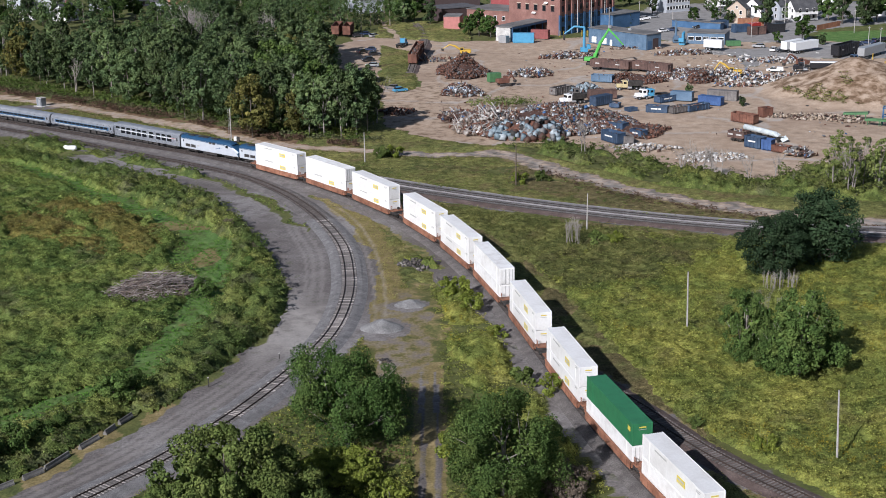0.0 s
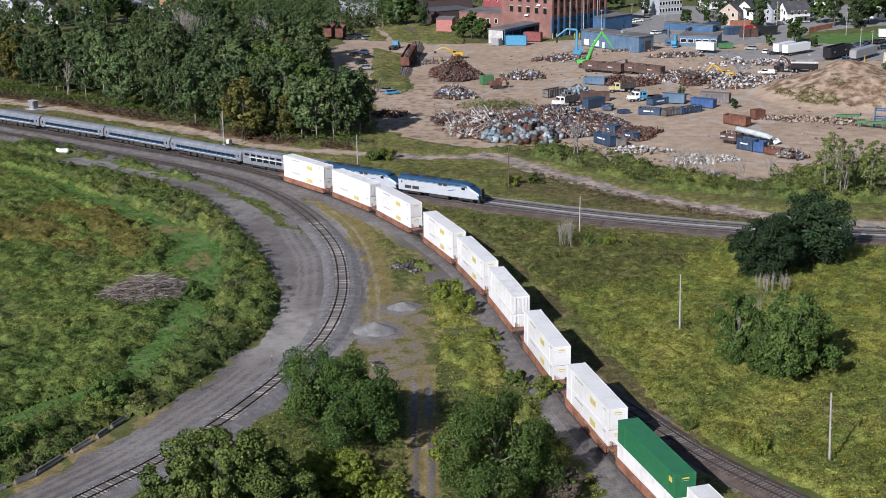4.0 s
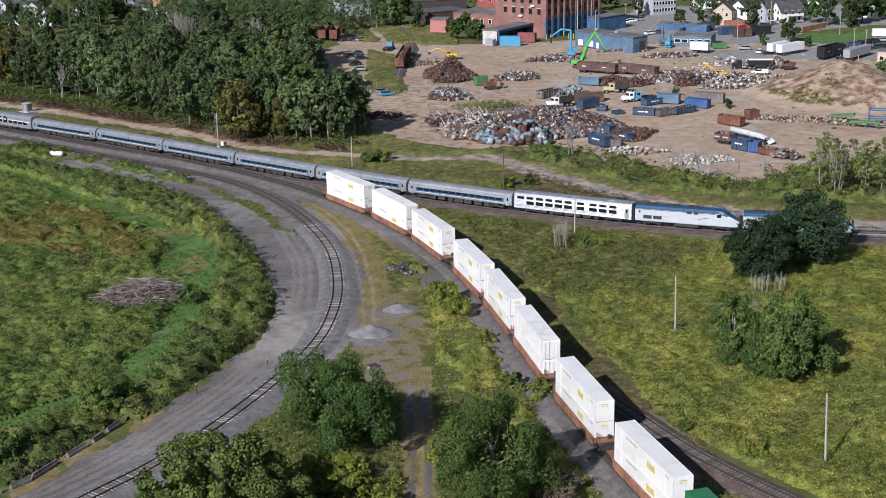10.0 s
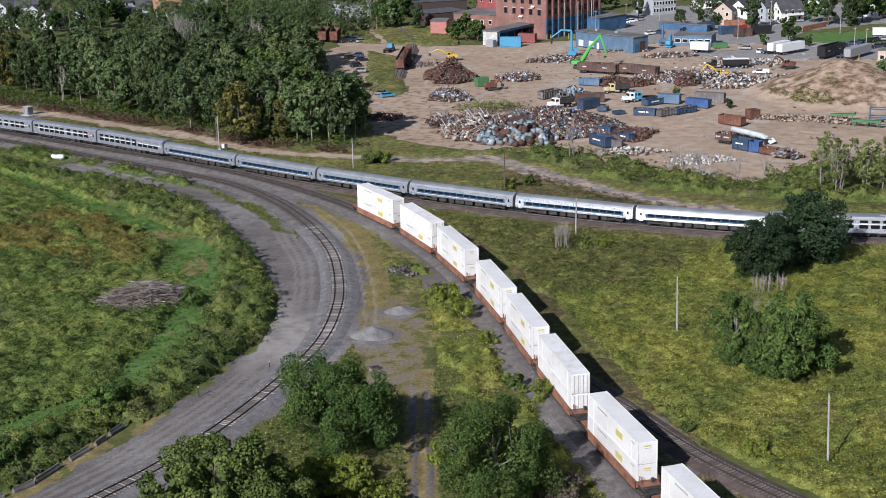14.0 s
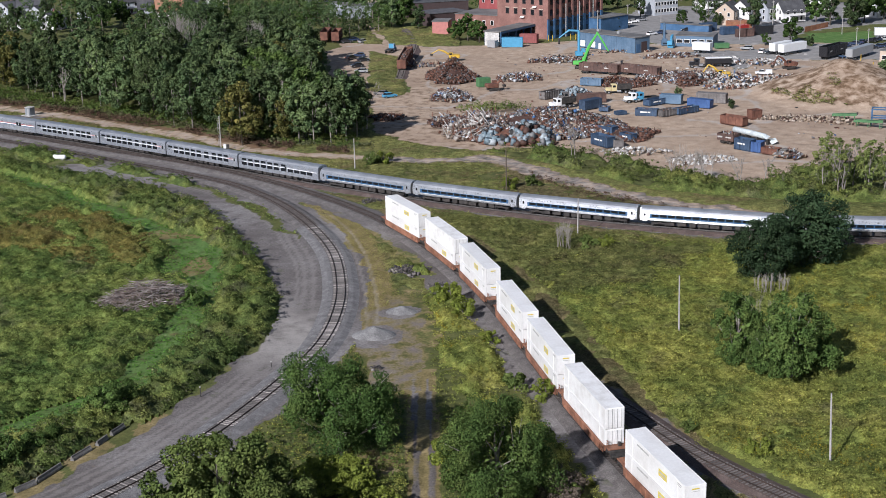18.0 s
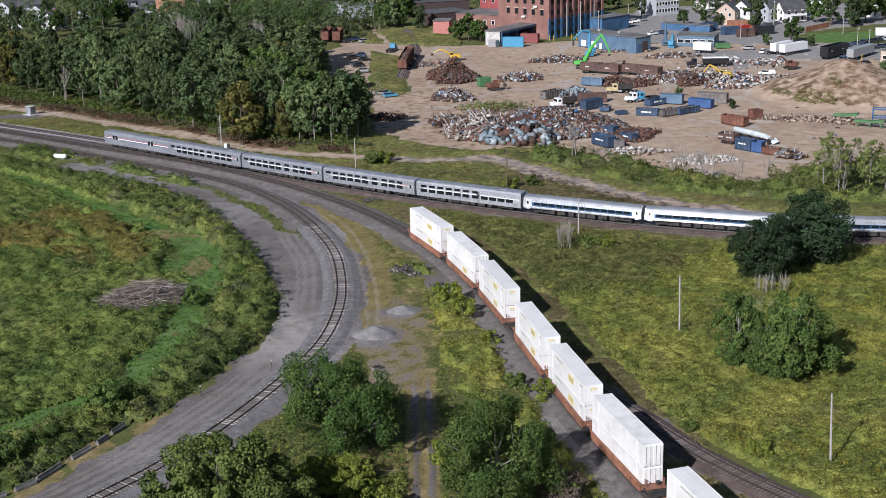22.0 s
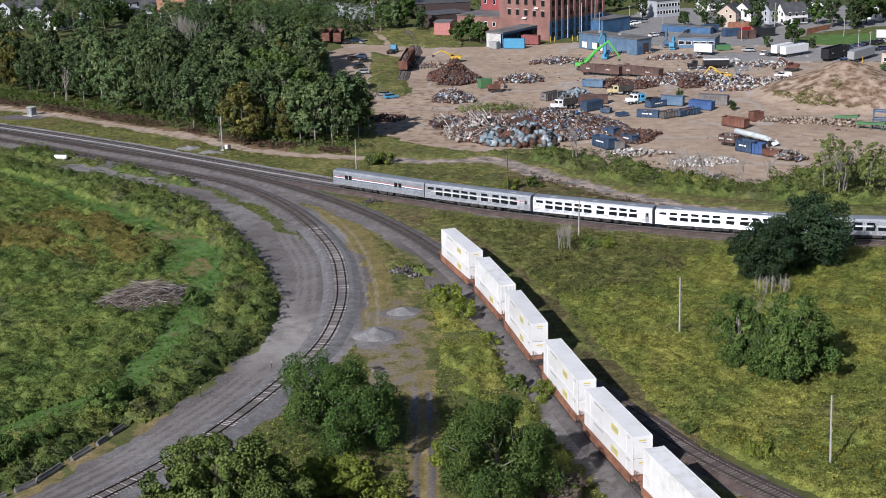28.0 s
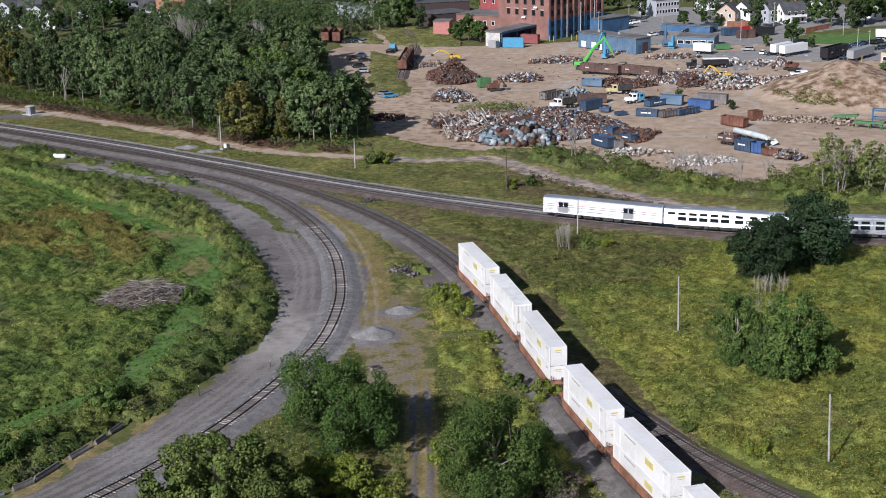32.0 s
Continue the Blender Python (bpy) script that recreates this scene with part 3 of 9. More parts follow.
PAVED = [(98, 455), (118, 478), (140, 470), (175, 470), (220, 480), (220, 505), (134, 512), (112, 500), (85, 498), (100, 480)]
LAWN = [(136.1, 508.7), (144.7, 542.1), (171.6, 542.6), (165.4, 522.3), (150.7, 512.4)]
SIDE_PATH = Line([(-33.4, 606.3), (-28.8, 586.2), (-23.5, 553.6), (-18.4, 521.2)])
LOT = [(-44.0, 519.3), (-38.5, 533.5), (-29.4, 535.2), (-24.3, 488.5), (-25.8, 454.4), (-30.3, 441.7), (-35.4, 444.5)]
STREET = [(72, 548), (84, 518), (134, 514), (143, 545), (170, 560), (260, 590), (260, 640), (100, 640), (70, 600)]


def ground_height(x, y):
    x, y = np.asarray(x, float), np.asarray(y, float)
    r = np.sqrt(((x - 122) / 30) ** 2 + ((y - 410) / 34) ** 2) + 0.05 * vnoise(x, y, 9, 3)
    k = np.clip(1 - r, 0, 1)
    z = 9.8 * (0.45 * k + 0.55 * (0.5 - 0.5 * np.cos(math.pi * k))) + 0.5 * np.clip(k * 4, 0, 1) * vnoise(x, y, 6, 8)
    for cx, cy, rr, hh in ((-11.8, 204.5, 3.4, 0.2), (-7.6, 216.0, 2.9, 0.15)):
        q = np.clip(1 - np.hypot((x - cx) / 1.15, y - cy) / rr, 0, 1)
        z = z + hh * q * (1.5 - 0.5 * q)
    return z


def zones(x, y):
    """How far the ground at each place is bare dirt, grey gravel, dry grass, mown lush grass, reddish growth, pavement."""
    wx, wy = x + 1.2 * vnoise(x, y, 5, 1) + 0.7 * vnoise(x, y, 2, 2), y + 1.2 * vnoise(x, y, 5, 4) + 0.7 * vnoise(x, y, 2, 5)
    yard = inside(YARD, wx, wy) & ~inside(YARD_GREEN, wx, wy)
    dirt, gravel, dry = yard * 1.0, np.zeros(x.shape), np.zeros(x.shape)
    road = inside(ROAD, wx, wy)
    df, sf = FREIGHT.dist(wx, wy)
    dl, sl = LOOP.dist(wx, wy)
    dm, sm = MAIN.dist(wx, wy)
    ds, ss = SIDING.dist(wx, wy)
    d, _ = FAR_ROAD.dist(wx, wy)
    dirt = np.maximum(dirt, (d < np.where(x > 5, 3.4, 2.6)) * np.where(x < -15, 0.8, 0.5))
    gravel = np.maximum(gravel, (d < np.where(x > 5, 3.4, 2.6)) * np.where(x < -15, 0.3, 0.85))
    dry = np.maximum(dry, (d < 5.5) * 0.8)
    dirt = np.maximum(dirt, (SIDE_PATH.dist(wx, wy)[0] < 1.3) * 0.9)
    near_bare = inside(BARE, wx, wy)
    dirt = np.maximum(dirt, near_bare * 0.15)
    gravel = np.maximum(gravel, near_bare * 0.42)
    dry = np.maximum(dry, near_bare * 0.7)
    gravel = np.maximum(gravel, (road | inside(TONGUE, wx, wy)) * 0.9)
    gravel = np.maximum(gravel, (dl < 4.4) * 1.0)
    gravel = np.maximum(gravel, ((df < 5.2) & (sf < 0)) * 0.8)
    gravel = np.maximum(gravel, ((df < 2.8) & (sf > 0)) * 0.8)
    gravel = np.maximum(gravel, (dm < 3.4) * 0.8)
    gravel = np.maximum(gravel, ((dm < 14) & (dl < 26) & (x < -28) & (sf < 0) & (sl > 0)) * 0.75)
    gravel = np.maximum(gravel, inside(GRAVEL_PATCH, wx, wy) * 0.9)
    gravel = np.maximum(gravel, (ds < 2.4) * 0.75)
    gravel = np.maximum(gravel, (np.hypot((wx + 124) / 9, (wy - 401) / 5) < 1) * 0.9)
    for cx, cy, rr in ((-11.8, 204.5, 4.2), (-7.6, 216.0, 3.4)):
        gravel = np.maximum(gravel, (np.hypot(wx - cx, wy - cy) < rr) * 1.0)
    gravel = np.where(yard, 0, gravel)
    dry = np.maximum(dry, ((df < 13) & (sf > 0) & (y < 262)) * 0.75)
    dh, _ = HAY.dist(wx, wy)
    dry = np.maximum(dry, (dh < 4.2) * 1.0)
    dry = np.maximum(dry, ((dl < 18) & (sl > 0) & (df < 26) & (sf < 0) & (y < 296)) * 0.45)
    dr, _ = RUTS.dist(wx, wy)
    rut = (np.abs(RUTS.dist(x, y)[0] - 1.0) < 0.38) & (y < 186)
    gravel = np.maximum(gravel, rut * 0.75)
    dry = np.maximum(dry, (RUTS.dist(x, y)[0] < 2.2) & (y < 190))
    for cx, cy, rx, ry in ((-8.6, 157.5, 2.6, 4.5), (-53, 172.5, 2.6, 1.6), (-47.0, 233.5, 1.7, 3.5), (-55.5, 268, 3.2, 1.8), (-44.5, 208.5, 1.1, 1.2), (-46.2, 162.0, 2.4, 5), (-50.5, 154.5, 2.6, 5), (-41.2, 171, 2.0, 4.5)):
        near = np.hypot((wx - cx) / rx, (wy - cy) / ry) < 1
        dirt = np.maximum(dirt, near * 0.18)
        dry = np.maximum(dry, near * 0.9)
    dw, _ = MOWN.dist(wx, wy)
    lush = np.maximum((dw < 2.5 + 1.2 * vnoise(x, y, 11, 12) + 2.2 * np.clip(1 - np.abs(y - 250) / 32, 0, 1)) * 0.62, inside(YARD_GREEN, wx, wy) * 0.4)
    lush = np.maximum(lush, inside(LAWN, wx, wy) * 1.0)
    clear = inside(CLEARING, wx, wy)
    lush = np.maximum(lush, clear * np.clip(0.5 + 0.5 * vnoise(x, y, 6, 18), 0.32, 1))
    for cx, cy, rx, ry in ((-54.5, 266.5, 5.0, 2.6), (-46.2, 244, 2.4, 6.0), (-57.5, 268.5, 3.0, 2.0)):
        bald = np.hypot((wx - cx) / rx, (wy - cy) / ry) < 1
        lush = np.where(bald, 0.31, lush)
        dry = np.maximum(dry, bald * 0.9)
    red = (inside(RED_PATCH, wx, wy) | inside(RED_INNER, wx, wy)) * 0.5
    red = np.maximum(red, ((d > 2.5) & (d < 6) & (x < -30) & (y > 335)) * 0.9)
    paved = np.maximum(inside(PAVED, wx, wy) * 1.0, inside(STREET, wx, wy) * 1.0)
    dirt = dirt * (1 - paved)
    mound = ground_height(x, y) > 1.2
    dirt = np.where(mound, 0.5, dirt)
    red = np.where(mound, 1.0, red)
    soil = yard & (np.hypot((x + 4) / 26, (y - 395) / 55) + 0.35 * vnoise(x, y, 9, 17) < 1)
    red = np.maximum(red, soil * 0.9)
    dirt = np.maximum(dirt, inside(LOT, wx, wy) * 0.9)
    dirt = np.where(soil, 0.72, dirt)
    wheel = np.zeros(x.shape)
    for off, half in ((4.6, 0.45), (6.3, 0.45), (7.6, 0.3)):
        wheel = np.maximum(wheel, 0.4 * ((np.abs(LOOP.dist(x, y)[0] - off - 0.5 * vnoise(x, y, 17, 13)) < half) & (sl < 0) & road))
    wheel = np.maximum(wheel, (np.abs(d - 0.8) < 0.4) * 0.8)
    wheel = np.maximum(wheel, yard * (np.abs(vnoise(x, y, 26, 14) + 0.35 * vnoise(x, y, 9, 15)) < 0.055))
    wheel = np.maximum(wheel, (np.abs(HAY.dist(x, y)[0] - 0.9) < 0.3) * 0.45)
    pale = np.clip(2.3 * np.exp(-(((x + 25.5) / 5.5) ** 2 + ((y - 206) / 13) ** 2)) + 0.5 * vnoise(x, y, 3, 16) - 0.3, 0, 1) * road
    wheel = np.maximum(wheel, pale)
    return np.stack([dirt, gravel, dry, lush, red, paved, wheel], -1)


def ground_material():
    m = bpy.data.materials.new("ground")
    m.use_nodes = True
    nt = m.node_tree
    bsdf = nt.nodes["Principled BSDF"]
    coord = nt.nodes.new("ShaderNodeTexCoord").outputs["Object"]
    big, mid, fine = noise_node(nt, coord, 0.035, 6), noise_node(nt, coord, 0.35, 6), noise_node(nt, coord, 2.6, 5)

    def look_of(n, stops, grain=0.4, tex=fine):
        c = ramp_node(nt, n.outputs["Fac"], stops).outputs[0]
        return mix_color(nt, 1.0, c, scale_grey(nt, tex.outputs["Fac"], 0.25, 0.75, 1 - grain, 1 + grain), "MULTIPLY")

    col = look_of(mid, [(0.3, (0.060, 0.075, 0.026)), (0.5, (0.100, 0.112, 0.036)), (0.7, (0.150, 0.145, 0.052))])
    col = mix_color(nt, scale_value(nt, big.outputs["Fac"], 0.42, 0.62, 0, 0.6), col, (0.085, 0.088, 0.024))
    za = nt.nodes.new("ShaderNodeVertexColor")
    za.layer_name = "zone_a"
    zb = nt.nodes.new("ShaderNodeVertexColor")
    zb.layer_name = "zone_b"
    sa, sb = nt.nodes.new("ShaderNodeSeparateColor"), nt.nodes.new("ShaderNodeSeparateColor")
    nt.links.new(za.outputs[0], sa.inputs[0])
    nt.links.new(zb.outputs[0], sb.inputs[0])

    def edged(sock):
        a = nt.nodes.new("ShaderNodeMath")
        a.operation = "MULTIPLY_ADD"
        nt.links.new(scale_value(nt, mid.outputs["Fac"], 0.3, 0.7, -0.5, 0.5), a.inputs[0])
        a.inputs[1].default_value = 0.75
        nt.links.new(sock, a.inputs[2])
        gate = nt.nodes.new("ShaderNodeMath")
        gate.operation = "MULTIPLY"
        nt.links.new(scale_value(nt, a.outputs[0], 0.3, 0.72, 0, 1), gate.inputs[0])
        nt.links.new(scale_value(nt, sock, 0.02, 0.3, 0, 1), gate.inputs[1])
        return gate.outputs[0]

    dry = look_of(mid, [(0.3, (0.135, 0.112, 0.048)), (0.5, (0.195, 0.155, 0.068)), (0.7, (0.270, 0.212, 0.108))])
    lush = look_of(mid, [(0.3, (0.058, 0.120, 0.030)), (0.5, (0.090, 0.168, 0.042)), (0.7, (0.140, 0.198, 0.062))])
    red = look_of(mid, [(0.3, (0.110, 0.070, 0.042)), (0.5, (0.165, 0.105, 0.062)), (0.7, (0.215, 0.150, 0.092))])
    gravel = look_of(big, [(0.38, (0.114, 0.101, 0.095)), (0.5, (0.162, 0.147, 0.140)), (0.62, (0.226, 0.212, 0.204))], 0.45)
    gravel = mix_color(nt, scale_value(nt, mid.outputs["Fac"], 0.46, 0.64, 0, 0.7), gravel, (0.108, 0.094, 0.088))
    dirt = look_of(mid, [(0.28, (0.270, 0.198, 0.143)), (0.5, (0.385, 0.292, 0.212)), (0.72, (0.465, 0.368, 0.282))], 0.22)
    dirt = mix_color(nt, scale_value(nt, big.outputs["Fac"], 0.46, 0.66, 0, 0.55), dirt, (0.270, 0.196, 0.142))
    paved = look_of(mid, [(0.3, (0.20, 0.19, 0.18)), (0.5, (0.25, 0.24, 0.23)), (0.7, (0.30, 0.29, 0.275))], 0.12)
    for sock, layer in ((sa.outputs[2], dry), (sb.outputs[0], lush), (sb.outputs[1], red), (sa.outputs[1], gravel), (sa.outputs[0], dirt), (sb.outputs[2], paved)):
        col = mix_color(nt, edged(sock), col, layer)
    worn = nt.nodes.new("ShaderNodeMath")
    worn.operation = "MULTIPLY"
    nt.links.new(za.outputs["Alpha"], worn.inputs[0])
    nt.links.new(scale_value(nt, mid.outputs["Fac"], 0.35, 0.6, 0.3, 0.85), worn.inputs[1])
    col = mix_color(nt, worn.outputs[0], col, mix_color(nt, 0.2, (0.400, 0.372, 0.340), col))
    nt.links.new(col, bsdf.inputs["Base Color"])
    bsdf.inputs["Roughness"].default_value = 0.95
    bsdf.inputs["Specular IOR Level"].default_value = 0.2
    b = node(nt, "Bump", Strength=0.7, Distance=0.1)
    nt.links.new(fine.outputs["Fac"], b.inputs["Height"])
    nt.links.new(b.outputs[0], bsdf.inputs["Normal"])
    return m


def build_ground():
    xs = np.r_[-3000, -1800, -1000, -600, -400, np.arange(-300, -130, 5.0), np.arange(-130, -62, 1.0), np.arange(-62, 12, 0.5), np.arange(12, 130, 1.0), np.arange(130, 240, 3.0), 260, 300, 400, 600, 1000, 1800, 3000]
    ys = np.r_[-800, -400, -200, -60, 20, 60, 90, np.arange(120, 290, 0.6), np.arange(290, 350, 1.0), np.arange(350, 560, 1.7), np.arange(560, 820, 6.0), 850, 950, 1100, 1400, 2000, 3000, 4600]
    gx, gy = np.meshgrid(xs, ys)
    x, y = gx.ravel(), gy.ravel()
    zn = zones(x, y)
    soft = np.clip(1 - zn[:, 1] - zn[:, 5], 0, 1)
    dl = np.minimum(np.minimum(LOOP.dist(x, y)[0], FREIGHT.dist(x, y)[0]), np.minimum(MAIN.dist(x, y)[0], SIDING.dist(x, y)[0]))
    keep = np.clip((dl - 6) / 6, 0, 1)
    z = ground_height(x, y) + soft * keep * (0.14 * vnoise(x, y, 3.5, 6) + 0.2 * vnoise(x, y, 14, 7) - 0.1)
    nx, ny = len(xs), len(ys)
    i = np.arange(nx * ny).reshape(ny, nx)
    f = np.stack([i[:-1, :-1], i[:-1, 1:], i[1:, 1:], i[1:, :-1]], -1).reshape(-1, 4)
    ob = stuff("ground", np.c_[x, y, z], f, ground_material(), "weedy railway land with dirt yard, gravel and meadow", "ground", True, "structure")
    for name, cols in (("zone_a", zn[:, [0, 1, 2, 6]]), ("zone_b", zn[:, [3, 4, 5, 6]])):
        at = ob.data.color_attributes.new(name, "FLOAT_COLOR", "POINT")
        at.data.foreach_set("color", cols.astype(np.float32).ravel())
    return ob


ground = build_ground()


# ---- railway tracks ----
RAIL_TOP = 0.6


def sweep(line, s0, s1, profile, step=3.0):
    """A profile of (sideways, height) points swept along a line."""
    sh, n = Shape(), max(2, int((s1 - s0) / step) + 1)
    rings = []
    for s in np.linspace(s0, s1, n):
        p, h = line.at(s), line.heading(s)
        rings.append([(p[0] - math.sin(h) * a, p[1] + math.cos(h) * a, z) for a, z in profile])
    return sh.loft(rings)


def railway_track(line, s0, s1, bed, tie, label, near=(), rail="rail", half=2.1, bed_z=0.40, crib=None):
    """Ballast bed with sloping shoulders, two rails and sleepers; those in the stretch near are single pieces."""
    top = new("railway_track", sweep(line, s0, s1, [(-half - 1.7, -0.2), (half + 1.7, -0.2), (half, bed_z - 0.08), (1.5, bed_z), (-1.5, bed_z), (-half, bed_z - 0.08)]).mesh("railway_track", M[bed]))
    tagged(top, label, "railway track", "", "structure")
    if crib:
        part("crib_ballast", sweep(line, s0, s1, [(-1.5, bed_z - 0.1), (1.5, bed_z - 0.1), (1.38, bed_z + 0.012), (-1.38, bed_z + 0.012)]), M[crib], top, "oil-stained ballast between the rails")
    for side in (-0.7525, 0.7525):
        a = side
        part("rail", sweep(line, s0, s1, [(a - 0.07, RAIL_TOP - 0.17), (a + 0.07, RAIL_TOP - 0.17), (a + 0.02, RAIL_TOP - 0.13), (a + 0.036, RAIL_TOP), (a - 0.036, RAIL_TOP), (a - 0.02, RAIL_TOP - 0.13)], 2.0), M[rail], top)
    one = Shape().box((0, 0, 0), (2.6, 0.23, 0.2), ch=0.02).mesh("sleeper", M[tie])
    old = Shape().box((0, 0, 0), (2.55, 0.22, 0.2), ch=0.03).mesh("sleeper", M["sleeper_worn"])
    rest, rng = Shape(), random.Random(5)
    for s in np.arange(s0, s1, 0.56):
        p, h = line.at(s), line.heading(s)
        if near and near[0] <= s <= near[1]:
            ob = part("sleeper", one if rng.random() < 0.5 else old, None, top)
            ob.matrix_basis = pose(p[0] + rng.uniform(-0.04, 0.04), p[1], RAIL_TOP - 0.25 + rng.uniform(-0.012, 0.012), 0, 0, math.degrees(h) + 90 + rng.uniform(-1.5, 1.5))
        else:
            rest.box((p[0], p[1], RAIL_TOP - 0.25), (2.6, 0.23, 0.2), math.degrees(h) + 90 + rng.uniform(-1.5, 1.5))
    if rest.v:
        ob = part("sleepers", rest, M[tie], top)
        tagged(ob, kind="stuff")
    return top


s_l = LOOP.nearest((-42.4, 149.1))
s_m = LOOP.nearest((-27.3, 270.5))
railway_track(LOOP, 5, s_m, "ballast", "sleeper_dark", "curved spur track on grey-brown ballast", crib="ballast_dark")
railway_track(LOOP, s_m, s_l + 25, "ballast_grey", "sleeper", "curved spur track with grey sleepers on pale ballast", (s_l - 150, s_l + 10), half=2.2, crib="ballast_crib")
s_f = FREIGHT.nearest((22.9, 150))
railway_track(FREIGHT, 8, s_f + 60, "ballast", "sleeper_dark", "curved freight track on grey and rust-brown ballast", crib="ballast_dark")
railway_track(SIDING, 4, SIDING.nearest((52, 129)), "ballast_rust", "sleeper_worn", "weedy siding with worn sleepers", (18, 75), half=1.7, bed_z=0.34)
s_a, s_b = MAIN.nearest((-300, 514)), MAIN.nearest((200, 239))
railway_track(MAIN, s_a, s_b, "ballast_rust", "sleeper_dark", "main line track on brown ballast", rail="rail_shiny", crib="ballast_dark")
railway_track(MAIN_FAR, s_a, s_b, "ballast_new", "sleeper_dark", "main line track on pale new ballast", rail="rail_shiny", half=2.8, crib="ballast_dark")


# ---- trains ----
def ring_of(x, prof):
    return [(x, a, z) for a, z in prof]


def mirrored(half):
    """A closed cross-section out of its right half, from the bottom up."""
    return half + [(-a, z) for a, z in half[::-1] if abs(a) > 1e-6]


def bogie(parent, x, wheelbase, gauge_mat="dark_steel", r=0.46):
    b = part("bogie", Shape().box((x, 0, 0.62), (wheelbase + 0.9, 2.3, 0.28), ch=0.05).box((x, 0, 0.85), (0.8, 2.5, 0.3), ch=0.05), M[gauge_mat], parent)
    for dx in (-wheelbase / 2, wheelbase / 2):
        for dy in (-0.75, 0.75):
            part("wheel", Shape().tube([(x + dx, dy - 0.07, r), (x + dx, dy + 0.07, r)], r, 14), M["dark_steel"], b)
            part("axle_box", Shape().box((x + dx, dy * 1.5, r), (0.35, 0.25, 0.35), ch=0.04), M["dark_steel"], b)
    return b


def panes(parent, name, xs, z, size, y, mat, label=""):
    me = Shape().box((0, 0, 0), (size[0], 0.05, size[1]), ch=0.015).mesh(name, M[mat])
    for side in (-1, 1):
        for x in xs:
            part(name, me, None, parent, label, pose(x, side * y, z))


def stripe(parent, name, x0, x1, z, h, y, mat, label=""):
    for side in (-1, 1):
        part(name, Shape().box(((x0 + x1) / 2, side * y, z), (x1 - x0, 0.03, h)), M[mat], parent, label)


def car_ends(parent, length, top, w=1.05):
    for e in (-1, 1):
        part("diaphragm", Shape().box((e * (length / 2 + 0.17), 0, 0.95 + (top - 1.2) / 2), (0.36, w * 1.7, top - 1.25), ch=0.05), M["rubber"], parent, "black rubber gangway bellows")
        part("coupler", Shape().box((e * (length / 2 + 0.25), 0, 0.82), (0.7, 0.25, 0.28), ch=0.04), M["dark_steel"], parent)


def underframe(parent, length, seed):
    rng, x = random.Random(seed), -length / 2 + 5.6
    while x < length / 2 - 6.5:
        w = rng.uniform(0.9, 2.4)
        part("underfloor_box", Shape().box((x + w / 2, 0, 0.72), (w, rng.uniform(2.6, 2.9), rng.uniform(0.6, 0.8)), ch=0.04), M["dark_steel"], parent)
        x += w + rng.uniform(0.15, 0.7)


def coach():
    """Tube-sided stainless coach with a blue band and narrow windows."""
    t = thing("passenger_coach", "stainless steel passenger coach with blue window band", "train car", "passenger train cars")
    L = 25.5
    half = [(0, 1.2), (1.40, 1.2), (1.50, 1.35), (1.58, 1.75), (1.60, 2.25), (1.54, 2.75), (1.40, 3.20), (1.15, 3.52), (0.75, 3.76), (0.35, 3.86), (0, 3.88)]
    low, high = half[:7], half[6:]
    full = mirrored(half)
    part("body", Shape().loft([ring_of(-L / 2, full), ring_of(L / 2, full)]), M["steel"], t)
    roof = [(a * 1.004, z + 0.012) for a, z in high]
    roof = roof + [(-a, z) for a, z in roof[-2::-1]] + [(-1.2, 3.15), (1.2, 3.15)]
    part("roof", Shape().loft([ring_of(-L / 2 + 0.1, roof), ring_of(L / 2 - 0.1, roof)]), M["steel_roof"], t, "dull ribbed steel roof")
    for x in np.arange(-L / 2 + 1.2, L / 2 - 1, 2.55):
        part("roof_rib", Shape().loft([ring_of(x, [(a * 1.012, z + 0.03) for a, z in roof]), ring_of(x + 0.07, [(a * 1.012, z + 0.03) for a, z in roof])]), M["steel_roof"], t)
    stripe(t, "blue_band", -L / 2 + 1.9, L / 2 - 1.9, 2.20, 0.86, 1.592, "blue_stripe", "blue window band")
    stripe(t, "white_line", -L / 2 + 1.9, L / 2 - 1.9, 1.72, 0.08, 1.60, "white_stripe")
    panes(t, "window", [x for x in np.arange(-9.7, 9.8, 1.62)], 2.30, (1.42, 0.52), 1.603, "glass", "dark tinted window")
    panes(t, "door", (-L / 2 + 1.0, L / 2 - 1.0), 2.0, (0.8, 1.75), 1.56, "steel")
    panes(t, "door_window", (-L / 2 + 1.0, L / 2 - 1.0), 2.45, (0.34, 0.62), 1.60, "glass")
    underframe(t, L, 3)
    bogie(t, -L / 2 + 3.9, 2.6), bogie(t, L / 2 - 3.9, 2.6)
    car_ends(t, L, 3.8)
    return t


